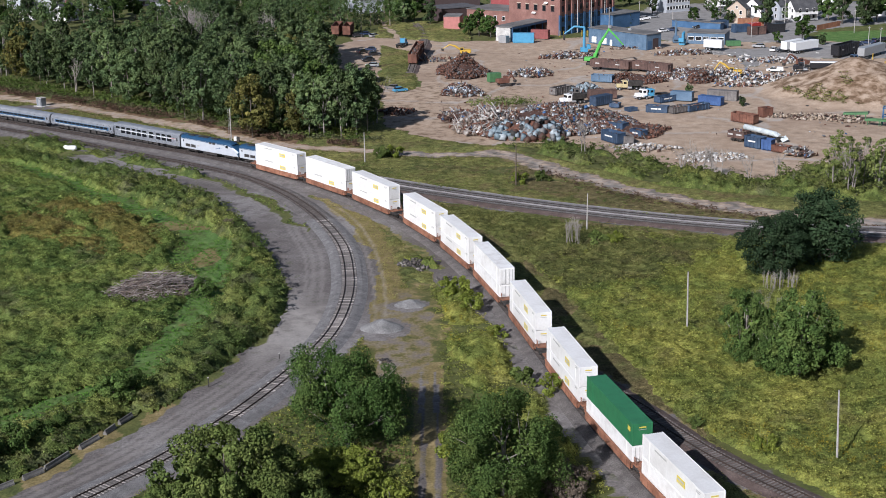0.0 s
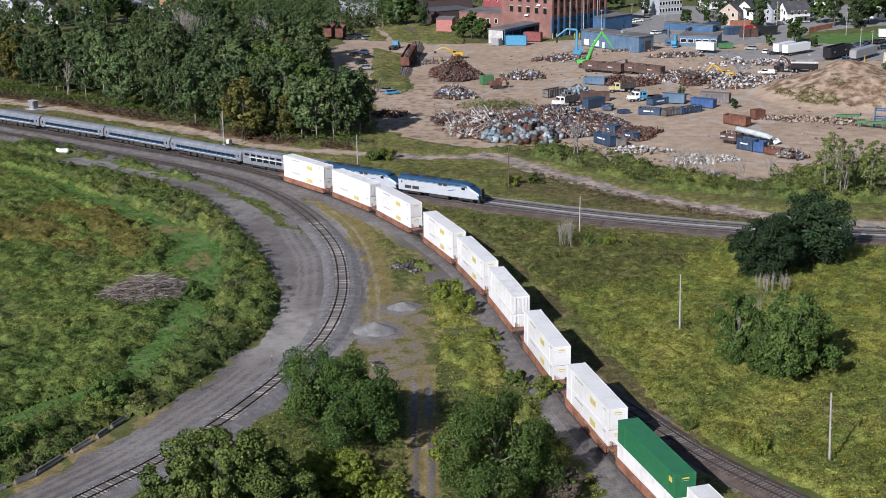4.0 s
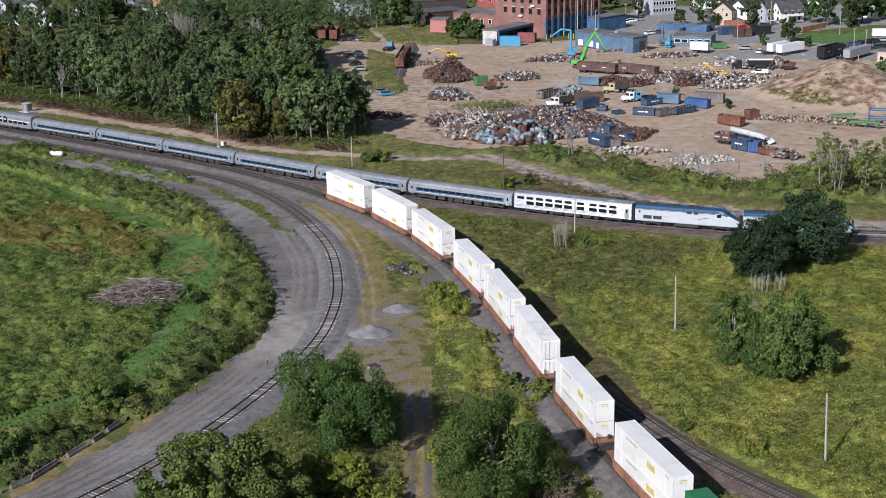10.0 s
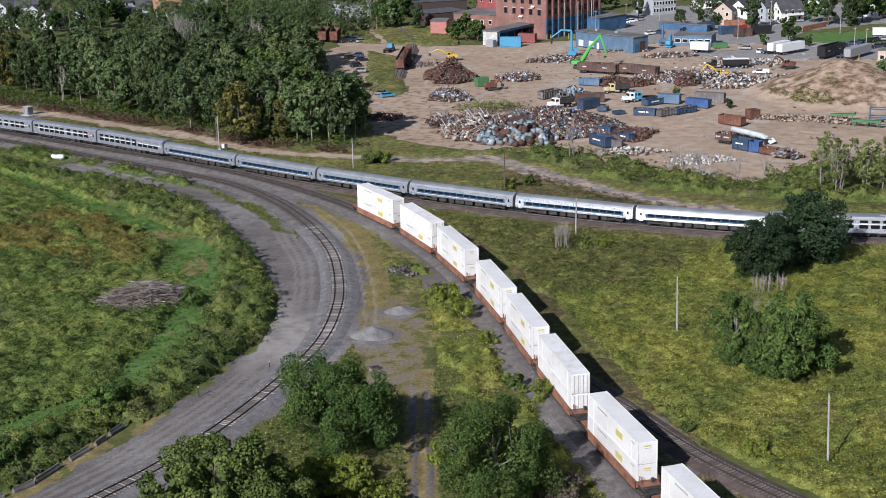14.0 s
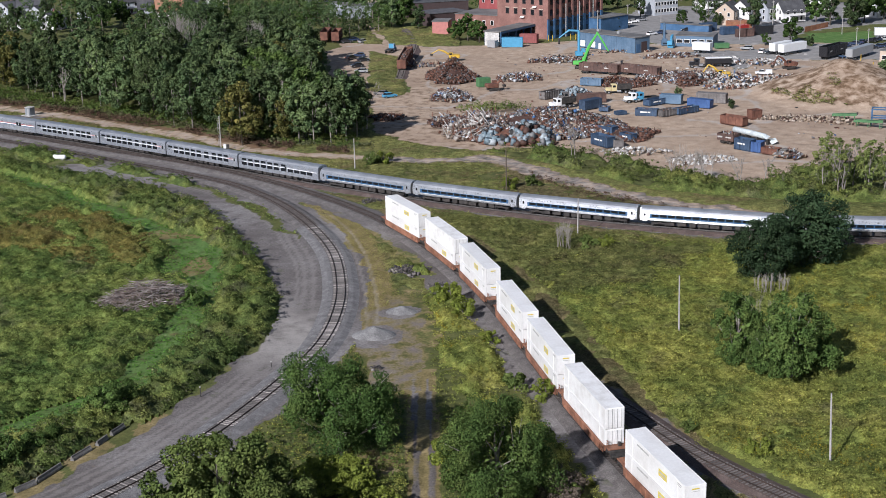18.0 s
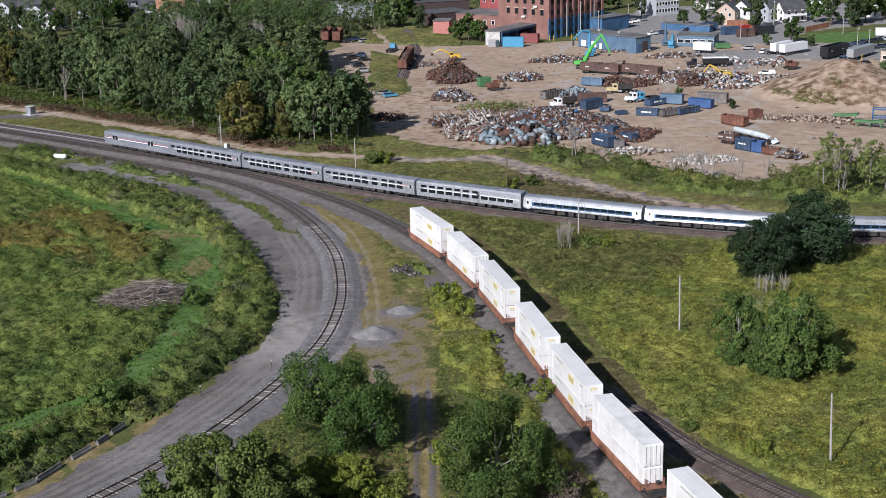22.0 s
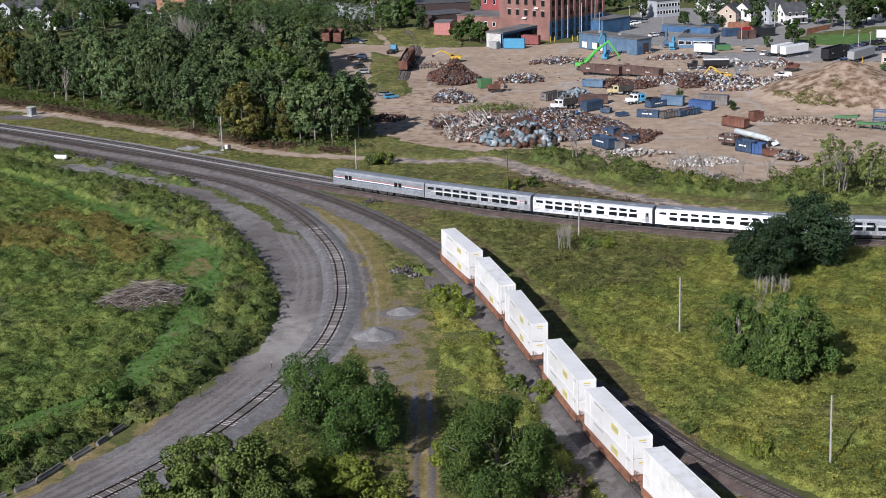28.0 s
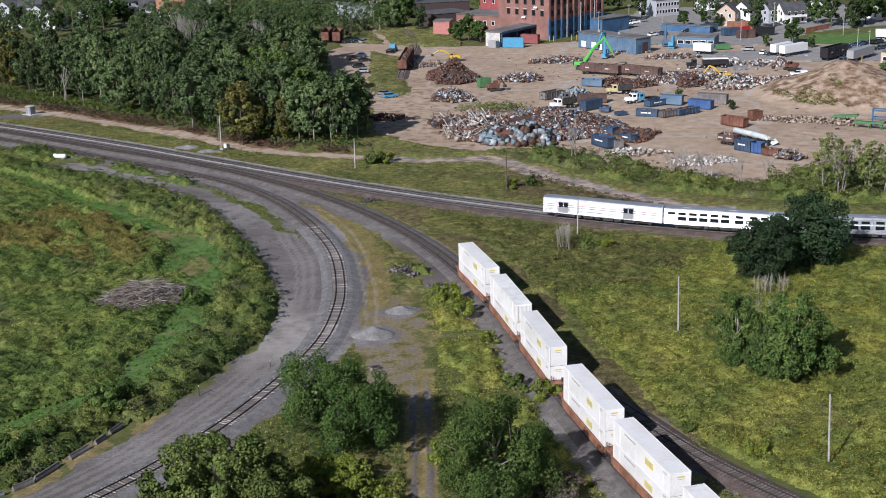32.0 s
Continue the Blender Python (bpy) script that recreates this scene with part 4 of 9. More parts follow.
def tall_shell(name, label, windows_up, windows_low):
    """Tall flat-sided stainless car."""
    t = thing(name, label, "train car", "passenger train cars")
    L = 25.5
    half = [(0, 0.95), (1.50, 0.95), (1.55, 1.10), (1.57, 3.45), (1.50, 3.80), (1.30, 4.08), (0.9, 4.24), (0, 4.28)]
    part("body", Shape().loft([ring_of(-L / 2, mirrored(half)), ring_of(L / 2, mirrored(half))]), M["steel"], t)
    high = [(a * 1.004, z + 0.012) for a, z in half[4:]]
    roof = high + [(-a, z) for a, z in high[-2::-1]] + [(-1.2, 3.7), (1.2, 3.7)]
    part("roof", Shape().loft([ring_of(-L / 2 + 0.1, roof), ring_of(L / 2 - 0.1, roof)]), M["steel_roof"], t, "dull steel roof")
    for x in (-8.5, 0.5, 8.2):
        part("roof_hatch", Shape().box((x, 0, 4.30), (1.5, 1.3, 0.12), ch=0.03), M["steel_roof"], t)
    stripe(t, "white_line", -L / 2 + 1.9, L / 2 - 0.4, 2.68, 0.13, 1.572, "white_stripe")
    panes(t, "upper_window", windows_up, 3.22, (1.5, 0.5), 1.572, "glass", "small dark upper window")
    panes(t, "window", windows_low, 2.22, (1.66, 0.72), 1.575, "glass", "dark lower window")
    stripe(t, "side_rib", -L / 2 + 0.3, L / 2 - 0.3, 1.45, 0.06, 1.575, "steel_roof")
    stripe(t, "side_rib", -L / 2 + 0.3, L / 2 - 0.3, 1.70, 0.06, 1.575, "steel_roof")
    underframe(t, L, 9)
    bogie(t, -L / 2 + 3.9, 2.6), bogie(t, L / 2 - 3.9, 2.6)
    car_ends(t, L, 4.1)
    return t


def sleeping_car():
    up = [-11.3, -9.2, -7.1, -5.0, -2.9, -0.8, 1.9, 4.6, 6.7, 8.8]
    t = tall_shell("sleeping_car", "tall stainless sleeping car with two window rows", up, up[1:])
    panes(t, "door", (11.75,), 2.15, (0.85, 2.0), 1.57, "steel_roof")
    panes(t, "door_window", (11.75,), 2.65, (0.36, 0.7), 1.60, "glass")
    stripe(t, "red_line", 8.9, 11.2, 2.76, 0.08, 1.574, "red_stripe")
    return t


def dining_car():
    up = [-1.9, 0.4, 2.5, 4.6, 6.7, 8.8, 10.9][::-1]
    t = tall_shell("dining_car", "tall stainless dining car with half a double window row", [-a for a in up], [-a for a in up] + [4.1, 6.1, 8.1, 10.1])
    panes(t, "door", (2.6,), 2.15, (0.9, 2.0), 1.57, "steel_roof")
    panes(t, "door_window", (2.6,), 2.65, (0.36, 0.7), 1.60, "glass")
    return t


def baggage_car():
    t = thing("baggage_car", "stainless baggage car with sliding doors and coloured stripes", "train car", "passenger train cars")
    L = 25.2
    half = [(0, 0.95), (1.50, 0.95), (1.55, 1.10), (1.57, 3.45), (1.50, 3.80), (1.30, 4.08), (0.9, 4.24), (0, 4.28)]
    part("body", Shape().loft([ring_of(-L / 2, mirrored(half)), ring_of(L / 2, mirrored(half))]), M["steel"], t)
    high = [(a * 1.004, z + 0.012) for a, z in half[4:]]
    roof = high + [(-a, z) for a, z in high[-2::-1]] + [(-1.2, 3.7), (1.2, 3.7)]
    part("roof", Shape().loft([ring_of(-L / 2 + 0.1, roof), ring_of(L / 2 - 0.1, roof)]), M["steel_roof"], t, "dull steel roof")
    stripe(t, "red_line", -L / 2 + 0.4, L / 2 - 0.4, 2.86, 0.10, 1.574, "red_stripe")
    stripe(t, "white_line", -L / 2 + 0.4, L / 2 - 0.4, 2.66, 0.16, 1.574, "white_stripe")
    stripe(t, "blue_line", -L / 2 + 0.4, L / 2 - 0.4, 2.46, 0.10, 1.574, "blue_stripe")
    panes(t, "sliding_door", (-8.2, 5.6), 2.35, (2.2, 2.3), 1.56, "steel_roof", "grey sliding baggage door")
    panes(t, "door_window", (-8.75, -7.65, 5.05, 6.15), 2.85, (0.85, 0.95), 1.60, "glass")
    for z in (1.3, 1.55, 1.8, 2.05, 3.2, 3.4):
        stripe(t, "side_rib", -L / 2 + 0.3, L / 2 - 0.3, z, 0.05, 1.572, "steel_roof")
    underframe(t, L, 4)
    bogie(t, -L / 2 + 3.9, 2.6), bogie(t, L / 2 - 3.9, 2.6)
    car_ends(t, L, 4.1)
    return t


def locomotive():
    """Sloping-nosed diesel, pale body under a blue roof that sweeps down over the nose."""
    t = thing("locomotive", "silver-white diesel locomotive with blue roof and nose", "locomotive", "passenger locomotives")
    L = 20.4
    f = L / 2
    low = [(0, 1.0), (1.45, 1.0), (1.50, 1.2), (1.50, 3.45), (1.30, 3.62), (0, 3.62)]
    nose = [(0, 1.0), (1.25, 1.0), (1.30, 1.2), (1.30, 1.95), (1.15, 2.15), (0, 2.15)]
    mid = [(0, 1.0), (1.42, 1.0), (1.46, 1.2), (1.46, 2.7), (1.28, 2.95), (0, 2.95)]
    part("body", Shape().loft([ring_of(-f, mirrored(low)), ring_of(f - 4.0, mirrored(low)), ring_of(f - 1.5, mirrored(mid)), ring_of(f, mirrored(nose))]), M["loco_white"], t)
    cap = [(0, 3.30), (1.515, 3.30), (1.46, 3.70), (1.22, 4.02), (0.8, 4.18), (0, 4.22)]
    cap2 = [(0, 2.55), (1.475, 2.55), (1.42, 3.30), (1.2, 3.75), (0.8, 3.95), (0, 4.0)]
    cap3 = [(0, 1.75), (1.40, 1.55), (1.40, 2.4), (1.25, 2.75), (0.8, 2.9), (0, 2.95)]
    cap4 = [(0, 1.02), (1.29, 1.02), (1.32, 1.6), (1.22, 2.05), (0.8, 2.2), (0, 2.24)]
    part("roof", Shape().loft([ring_of(-f + 0.05, mirrored(cap)), ring_of(f - 4.6, mirrored(cap)), ring_of(f - 2.9, mirrored(cap2)), ring_of(f - 1.2, mirrored(cap3)), ring_of(f + 0.06, mirrored(cap4))]), M["blue"], t, "dark blue roof and sweeping nose")
    part("windscreen", Shape().box((f - 2.25, 0, 3.52), (0.06, 2.1, 0.75), ry=52), M["glass"], t)
    panes(t, "cab_window", (f - 3.75,), 3.05, (0.85, 0.6), 1.50, "glass")
    panes(t, "cab_door", (f - 5.2,), 2.3, (0.75, 2.0), 1.495, "loco_white")
    panes(t, "air_grille", (-f + 2.5, -f + 4.5), 1.85, (1.7, 0.72), 1.505, "dark_steel", "dark louvred air grille")
    panes(t, "upper_grille", (f - 9.6, f - 8.3), 3.32, (0.95, 0.5), 1.53, "dark_steel")
    panes(t, "rear_door", (-f + 0.9,), 2.35, (0.6, 1.7), 1.495, "loco_white")
    panes(t, "rear_door_window", (-f + 0.9,), 2.85, (0.34, 0.45), 1.51, "glass")
    for k in range(4):
        panes(t, "emblem", (f - 6.0 - 0.55 * k,), 2.55 - 0.14 * k, (0.9 - 0.1 * k, 0.10), 1.51, "blue_stripe", "plain blue swoosh mark")
    panes(t, "number_bar", (-f + 6.3,), 2.1, (0.9, 0.32), 1.505, "grey_mark")
    for x, w in ((-7.2, 2.2), (-3.0, 3.0), (1.2, 2.0)):
        part("roof_vent", Shape().box((x, 0, 4.24), (w, 1.5, 0.16), ch=0.04), M["dark_steel"], t)
    part("fuel_tank", Shape().box((0, 0, 0.62), (5.0, 2.6, 0.75), ch=0.12), M["dark_steel"], t)
    part("skirt", Shape().box((0, 0, 0.98), (L - 0.4, 2.8, 0.2), ch=0.04), M["dark_steel"], t)
    part("pilot", Shape().box((f - 0.1, 0, 0.62), (0.5, 2.6, 0.7), ch=0.1), M["dark_steel"], t)
    for dy in (-0.75, 0.75):
        part("headlight", Shape().tube([(f + 0.05, dy, 1.9), (f + 0.13, dy, 1.9)], 0.14, 10), M["white_stripe"], t)
    bogie(t, -f + 3.4, 2.8, r=0.5), bogie(t, f - 3.4, 2.8, r=0.5)
    car_ends(t, L - 0.1, 3.4, 0.6)
    return t


def container(name, label, mat, marks=True, dirty=False):
    """A 53-foot box, rear doors at its -x end, standing on z = 0."""
    t = thing(name, label, "shipping container", "stacked containers")
    L, W, H = 16.15, 2.59, 2.86
    part("body", Shape().box((0, 0, H / 2), (L - 0.1, W - 0.06, H - 0.06), ch=0.03), M["white_dirty" if dirty else mat], t)
    post = Shape().box((0, 0, H / 2), (0.18, 0.16, H - 0.02), ch=0.02).mesh("corner_post", M[mat])
    for x in (-L / 2 + 0.1, L / 2 - 0.1):
        for y in (-W / 2 + 0.08, W / 2 - 0.08):
            part("corner_post", post, None, t, "", pose(x, y, 0))
    for x in (-6.1, 6.1):
        for y in (-W / 2 + 0.03, W / 2 - 0.03):
            part("lift_post", Shape().box((x, y, H / 2), (0.22, 0.09, H - 0.02), ch=0.015), M[mat], t)
    for z in (0.07, H - 0.06):
        for y in (-W / 2 + 0.05, W / 2 - 0.05):
            part("side_rail", Shape().box((0, y, z), (L - 0.3, 0.12, 0.12), ch=0.02), M[mat], t)
    for y in (-0.62, 0.62):
        e = 1 if dirty else -1
        d = part("door", Shape().box((e * (L / 2 - 0.03), y, H / 2), (0.08, 1.18, H - 0.3), ch=0.02), M[mat], t, "hinged end door")
        for dy in (-0.28, 0.28):
            part("lock_rod", Shape().tube([(e * (L / 2 + 0.04), y + dy, 0.15), (e * (L / 2 + 0.04), y + dy, H - 0.15)], 0.03, 6), M["grey_mark"], d)
    if dirty:
        return t
    part("end_mark", Shape().box((L / 2 - 0.02, 0, 2.35), (0.02, 0.9, 0.16)), M["yellow"], t)
    part("end_mark", Shape().box((L / 2 - 0.02, 0, 2.05), (0.02, 1.0, 0.05)), M["grey_mark"], t)
    if marks:
        for y in (-W / 2 - 0.005, W / 2 + 0.005):
            p = part("emblem_panel", Shape().box((2.4, y, 1.6), (2.1, 0.02, 0.85)), M["yellow"], t, "plain yellow emblem panel")
            s = -1 if y < 0 else 1
            part("emblem_bar", Shape().box((2.4, y + s * 0.012, 1.68), (1.6, 0.01, 0.24)).box((2.4, y + s * 0.012, 1.34), (1.2, 0.01, 0.09)), M["grey_mark"], p)
            part("marking_bar", Shape().box((6.6, y, 2.45), (1.2, 0.015, 0.12)).box((6.6, y, 2.25), (0.9, 0.015, 0.08)), M["grey_mark"], t)
            part("marking_bar", Shape().box((-3.0, y, 2.35), (3.2, 0.015, 0.22)), M["grey_mark"], t)
    return t


def well_car(front, rear):
    """One unit of an articulated well car: deep side sills between two bogie ends."""
    t = thing("well_car", "rust-brown articulated well car unit carrying stacked containers", "rail car", "well cars")
    for y in (-1.48, 1.48):
        part("side_sill", Shape().box((0, y, 0.72), (15.9, 0.14, 0.95), ch=0.03).box((0, y, 1.22), (16.3, 0.24, 0.10), ch=0.02).box((0, y, 0.26), (14.6, 0.22, 0.10), ch=0.02), M["well"], t)
        for x in np.arange(-7.0, 7.1, 1.4):
            part("sill_rib", Shape().box((x, y * 1.055, 0.72), (0.10, 0.10, 0.9)), M["well"], t)
    part("well_floor", Shape().box((0, 0, 0.32), (14.5, 2.7, 0.08)), M["well"], t)
    for e in (-1, 1):
        part("end_platform", Shape().box((e * 8.6, 0, 1.08), (1.5, 2.5, 0.22), ch=0.04), M["well"], t)
        part("end_bulkhead", Shape().box((e * 8.0, 0, 0.8), (0.18, 2.7, 0.85), ch=0.03), M["well"], t)
        for y in (-1.15, 1.15):
            part("end_ladder", Shape().box((e * 8.9, y, 1.6), (0.07, 0.07, 0.95)).box((e * 8.5, y, 1.6), (0.07, 0.07, 0.95)).box((e * 8.7, y, 2.03), (0.5, 0.07, 0.07)).box((e * 8.7, y, 1.65), (0.5, 0.05, 0.05)), M["well"], t)
        part("brake_gear", Shape().box((e * 8.6, 0.5, 1.4), (0.5, 0.4, 0.5), ch=0.05), M["dark_steel"], t)
    bogie(t, 9.3 if front else 9.25, 1.8, r=0.44)
    if rear:
        bogie(t, -9.6, 1.8, r=0.44)
        part("end_deck", Shape().box((-10.0, 0, 1.05), (1.6, 2.4, 0.2), ch=0.04), M["well"], t)
        part("coupler", Shape().box((-11.1, 0, 0.85), (0.9, 0.25, 0.28), ch=0.04), M["dark_steel"], t)
    return t


PASSENGER = []


def build_passenger_train():
    """Cars in running order with the distance of their middles behind the head car's rear end (positive: ahead)."""
    loco = locomotive()
    PASSENGER.append((loco, 31.6))
    PASSENGER.append((copy_thing(loco, pose(0, 0, 0)), 10.5))
    sleeper_car = sleeping_car()
    PASSENGER.append((sleeper_car, -13.0))
    first = coach()
    PASSENGER.append((first, -39.0))
    for k in range(1, 6):
        PASSENGER.append((copy_thing(first, pose(0, 0, 0)), -39.0 - 26 * k))
    PASSENGER.append((dining_car(), -195.0))
    for k in range(3):
        PASSENGER.append((copy_thing(sleeper_car, pose(0, 0, 0)), -221.0 - 26 * k))
    PASSENGER.append((baggage_car(), -298.5))


FREIGHT_CARS = []
SLOTS = (0.0, 19.7, 38.8, 61.7, 80.6, 99.8, 122.4, 145.0, 164.2, 183.2, 205.9, 225.0)
SINGLE_ENDS = (0, 3, 6, 7, 10)


def build_freight_train():
    last = well_car(False, True)
    mid = well_car(False, False)
    box = container("container", "white 53-foot container with yellow emblem panels", "white")
    plain_box = container("container", "soiled white 53-foot container without emblems", "white", False, True)
    green = container("container", "green 53-foot container riding on a white one", "green_box", False)
    part("emblem_panel", Shape().box((6.9, 1.3, 1.9), (0.8, 0.02, 0.6)).box((6.9, -1.3, 1.9), (0.8, 0.02, 0.6)), M["yellow"], green, "small yellow emblem panel")
    used = set()

    def copy(ob):
        if ob in used:
            return copy_thing(ob, pose(0, 0, 0))
        used.add(ob)
        return ob

    for k, s in enumerate(SLOTS):
        FREIGHT_CARS.append((copy(last if k in SINGLE_ENDS else mid), s + 8.08, 0.0))
        FREIGHT_CARS.append((copy(plain_box if k in (5, 8, 9) else box), s + 8.08, 0.38))
        FREIGHT_CARS.append((copy(green if k == 8 else plain_box if k in (1, 5) else box), s + 8.08, 3.26))


build_passenger_train()
build_freight_train()


def ride(line, s, wheelbase, z):
    a, b = line.at(s - wheelbase / 2), line.at(s + wheelbase / 2)
    d = b - a
    c = (a + b) / 2
    return pose(c[0], c[1], RAIL_TOP + z, 0, 0, math.degrees(math.atan2(d[1], d[0])))


def passenger_s(t):
    return MAIN_START + 292.84 + 12.678 * t + 0.01336 * t * t


def freight_s(t):
    return float(np.interp(t, (0, 6, 12, 14, 19, 32), (0.3, 0.9, 1.1, 1.1, 0.6, 0.3))) + FREIGHT_START + 87.96 + 3.4915 * t - 0.051466 * t ** 2 + 4.0619e-3 * t ** 3 - 1.55303e-4 * t ** 4 + 1.99834e-6 * t ** 5


# ---- trees and growth ----
def leaf_cloud(centres, radii, count, size, rng, out=0.8, flat=1.0, up=0.3, weight=None, middle=None, inner=0.55):
    """Small bent leaf sprays round the centres, turned outwards from them and from the crown's middle: v (4n, 3), f (n, 4)."""
    centres, radii = np.asarray(centres, float), np.asarray(radii, float)
    k = rng.choice(len(centres), count, p=weight)
    d = rng.normal(size=(count, 3))
    d /= np.linalg.norm(d, axis=1)[:, None]
    r = rng.uniform(inner, 1.0, count) ** 0.6
    p = centres[k] + d * (radii[k] * r)[:, None] * np.array([1, 1, flat])
    n = d * out + rng.normal(size=(count, 3)) * 0.62 + np.array([0, 0, up])
    if middle is not None:
        m = p - np.asarray(middle)
        n = n + 0.3 * m / np.linalg.norm(m, axis=1)[:, None]
    n /= np.linalg.norm(n, axis=1)[:, None]
    a = np.cross(n, rng.normal(size=(count, 3)))
    a /= np.linalg.norm(a, axis=1)[:, None]
    b = np.cross(n, a)
    s = size * rng.uniform(0.55, 1.35, count)[:, None]
    bend = n * s * 0.25
    v = np.stack([p - a * s * 0.5, p - b * s * 0.34 + bend, p + a * s * 0.5, p + b * s * 0.34 + bend], 1).reshape(-1, 3)
    return v, np.arange(4 * count).reshape(-1, 4)


def tree_meshes(seed, height, radius, leaves, size, leaf, base=0.22, clumps=9, lean=0.0, limbs=9, bark="bark", squash=1.0, stout=1.0, tufts=5, dense=0.09, spread=0.64, lump=(0.20, 0.46), tall_tuft=0.8):
    """Trunk with limbs, and a crown of lobes set round its middle, each made of tufts of leaf sprays, with shaded foliage inside and gaps between."""
    rng, rr = np.random.default_rng(seed), random.Random(seed)
    trunk = Shape()
    r0 = (0.016 * height + 0.06) * stout
    top = Vector((lean * height * 0.2, 0, height * 0.8))
    pts = [Vector((0, 0, -0.3))] + [Vector((top.x * u + rr.uniform(-0.2, 0.2), rr.uniform(-0.2, 0.2), top.z * u)) for u in (0.25, 0.5, 0.75, 1)]
    trunk.tube(pts, [r0 * 1.25, r0, r0 * 0.75, r0 * 0.5, r0 * 0.15], 7)
    tall = height * (1 - base) / 2
    mid = Vector((top.x * 0.6, 0, height * base + tall))
    lobes, cs, rs, ins, inr = [], [], [], [], []
    for i in range(clumps):
        v = 1 - 2 * (i + 0.5) / clumps
        w = math.sqrt(max(0.0, 1 - v * v)) * (1.08 - 0.14 * v)
        a = i * 2.4 + rr.uniform(-0.5, 0.5)
        q = radius * spread * w * rr.uniform(0.55, 1.2)
        c = mid + Vector((math.cos(a) * q, math.sin(a) * q, v * tall * 0.74 * rr.uniform(0.82, 1.08)))
        r = radius * rr.uniform(*lump)
        lobes.append(c)
        outward = (c - mid).normalized()
        ins.append(tuple(c.lerp(mid, 0.25)))
        inr.append(r * 0.8)
        for _ in range(tufts):
            d = (Vector((rr.gauss(0, 0.75), rr.gauss(0, 0.75), rr.gauss(0.2, 0.75))) + outward * 0.75).normalized()
            t = c + d * r * rr.uniform(0.6, 1.05)
            cs.append((t.x, t.y, max(t.z, height * base * 0.5)))
            rs.append(r * rr.uniform(0.24, 0.6))
    for i in range(limbs):
        c = lobes[(i * len(lobes)) // limbs]
        z0 = max(height * 0.12, c.z * rr.uniform(0.45, 0.65))
        s = Vector((top.x * z0 / height, 0, z0))
        m = s.lerp(c, 0.55) + Vector((0, 0, -0.06 * height))
        trunk.tube([s, m, c], [r0 * 0.42, r0 * 0.28, r0 * 0.1], 5)
        for _ in range(2):
            e = c + Vector((rr.uniform(-1, 1), rr.uniform(-1, 1), rr.uniform(0, 1))) * radius * 0.35
            trunk.tube([m, m.lerp(e, 0.5) + Vector((0, 0, 0.1)), e], [r0 * 0.2, r0 * 0.13, r0 * 0.05], 4)
    weight = np.array(rs) ** 2
    v, f = leaf_cloud(cs, rs, int(leaves * (1 - dense)), size, rng, flat=tall_tuft * squash, weight=weight / weight.sum(), middle=mid)
    v2, f2 = leaf_cloud(ins, inr, int(leaves * dense), size * 2.0, rng, flat=0.9 * squash, middle=mid, inner=0.1)
    return trunk.mesh("trunk", M[bark], True), stuff(None, np.concatenate([v, v2]), np.concatenate([f, f2 + len(v)]), M[leaf], "", "")


def tree(meshes, x, y, label, group="", turn=0.0, size=1.0, name="tree", wide=1.0):
    t = thing(name, label, "tree", group)
    t.matrix_basis = pose(x, y, float(ground_height(x, y)), 0, 0, turn) @ Matrix.Diagonal((size * wide, size * wide, size, 1))
    part("trunk", meshes[0], None, t)
    part("crown", meshes[1], None, t)
    return t


def bare_tree(seed, height, x, y, label, spread=0.5, stems=1, stout=1.0):
    rr = random.Random(seed)
    t = thing("bare_tree", label, "tree", "bare trees", pose(x, y, 0))
    for k in range(stems):
        sh = Shape()

        def grow(p, d, ln, r, level):
            q = p + d * ln
            m = p.lerp(q, 0.5) + Vector((rr.uniform(-1, 1), rr.uniform(-1, 1), 0)) * ln * 0.05
            sh.tube([p, m, q], [r, r * 0.8, r * 0.55], 5 if level < 2 else 3, False)
            if level < 4:
                for _ in range(3 if level else 4):
                    nd = (d + Vector((rr.uniform(-1, 1), rr.uniform(-1, 1), rr.uniform(-0.1, 0.7))) * spread).normalized()
                    grow(p.lerp(q, rr.uniform(0.55, 1)), nd, ln * rr.uniform(0.5, 0.72), r * 0.55, level + 1)

        grow(Vector((rr.uniform(-1, 1) * min(0.4 * stems, 1.4), rr.uniform(-1, 1) * min(0.4 * stems, 1.4), -0.2)), Vector((rr.uniform(-0.15, 0.15), rr.uniform(-0.15, 0.15), 1)).normalized(), height * 0.42, (0.035 + 0.010 * height) * stout, 0)
        part("stem", sh, M["bark_pale"], t)
    return t


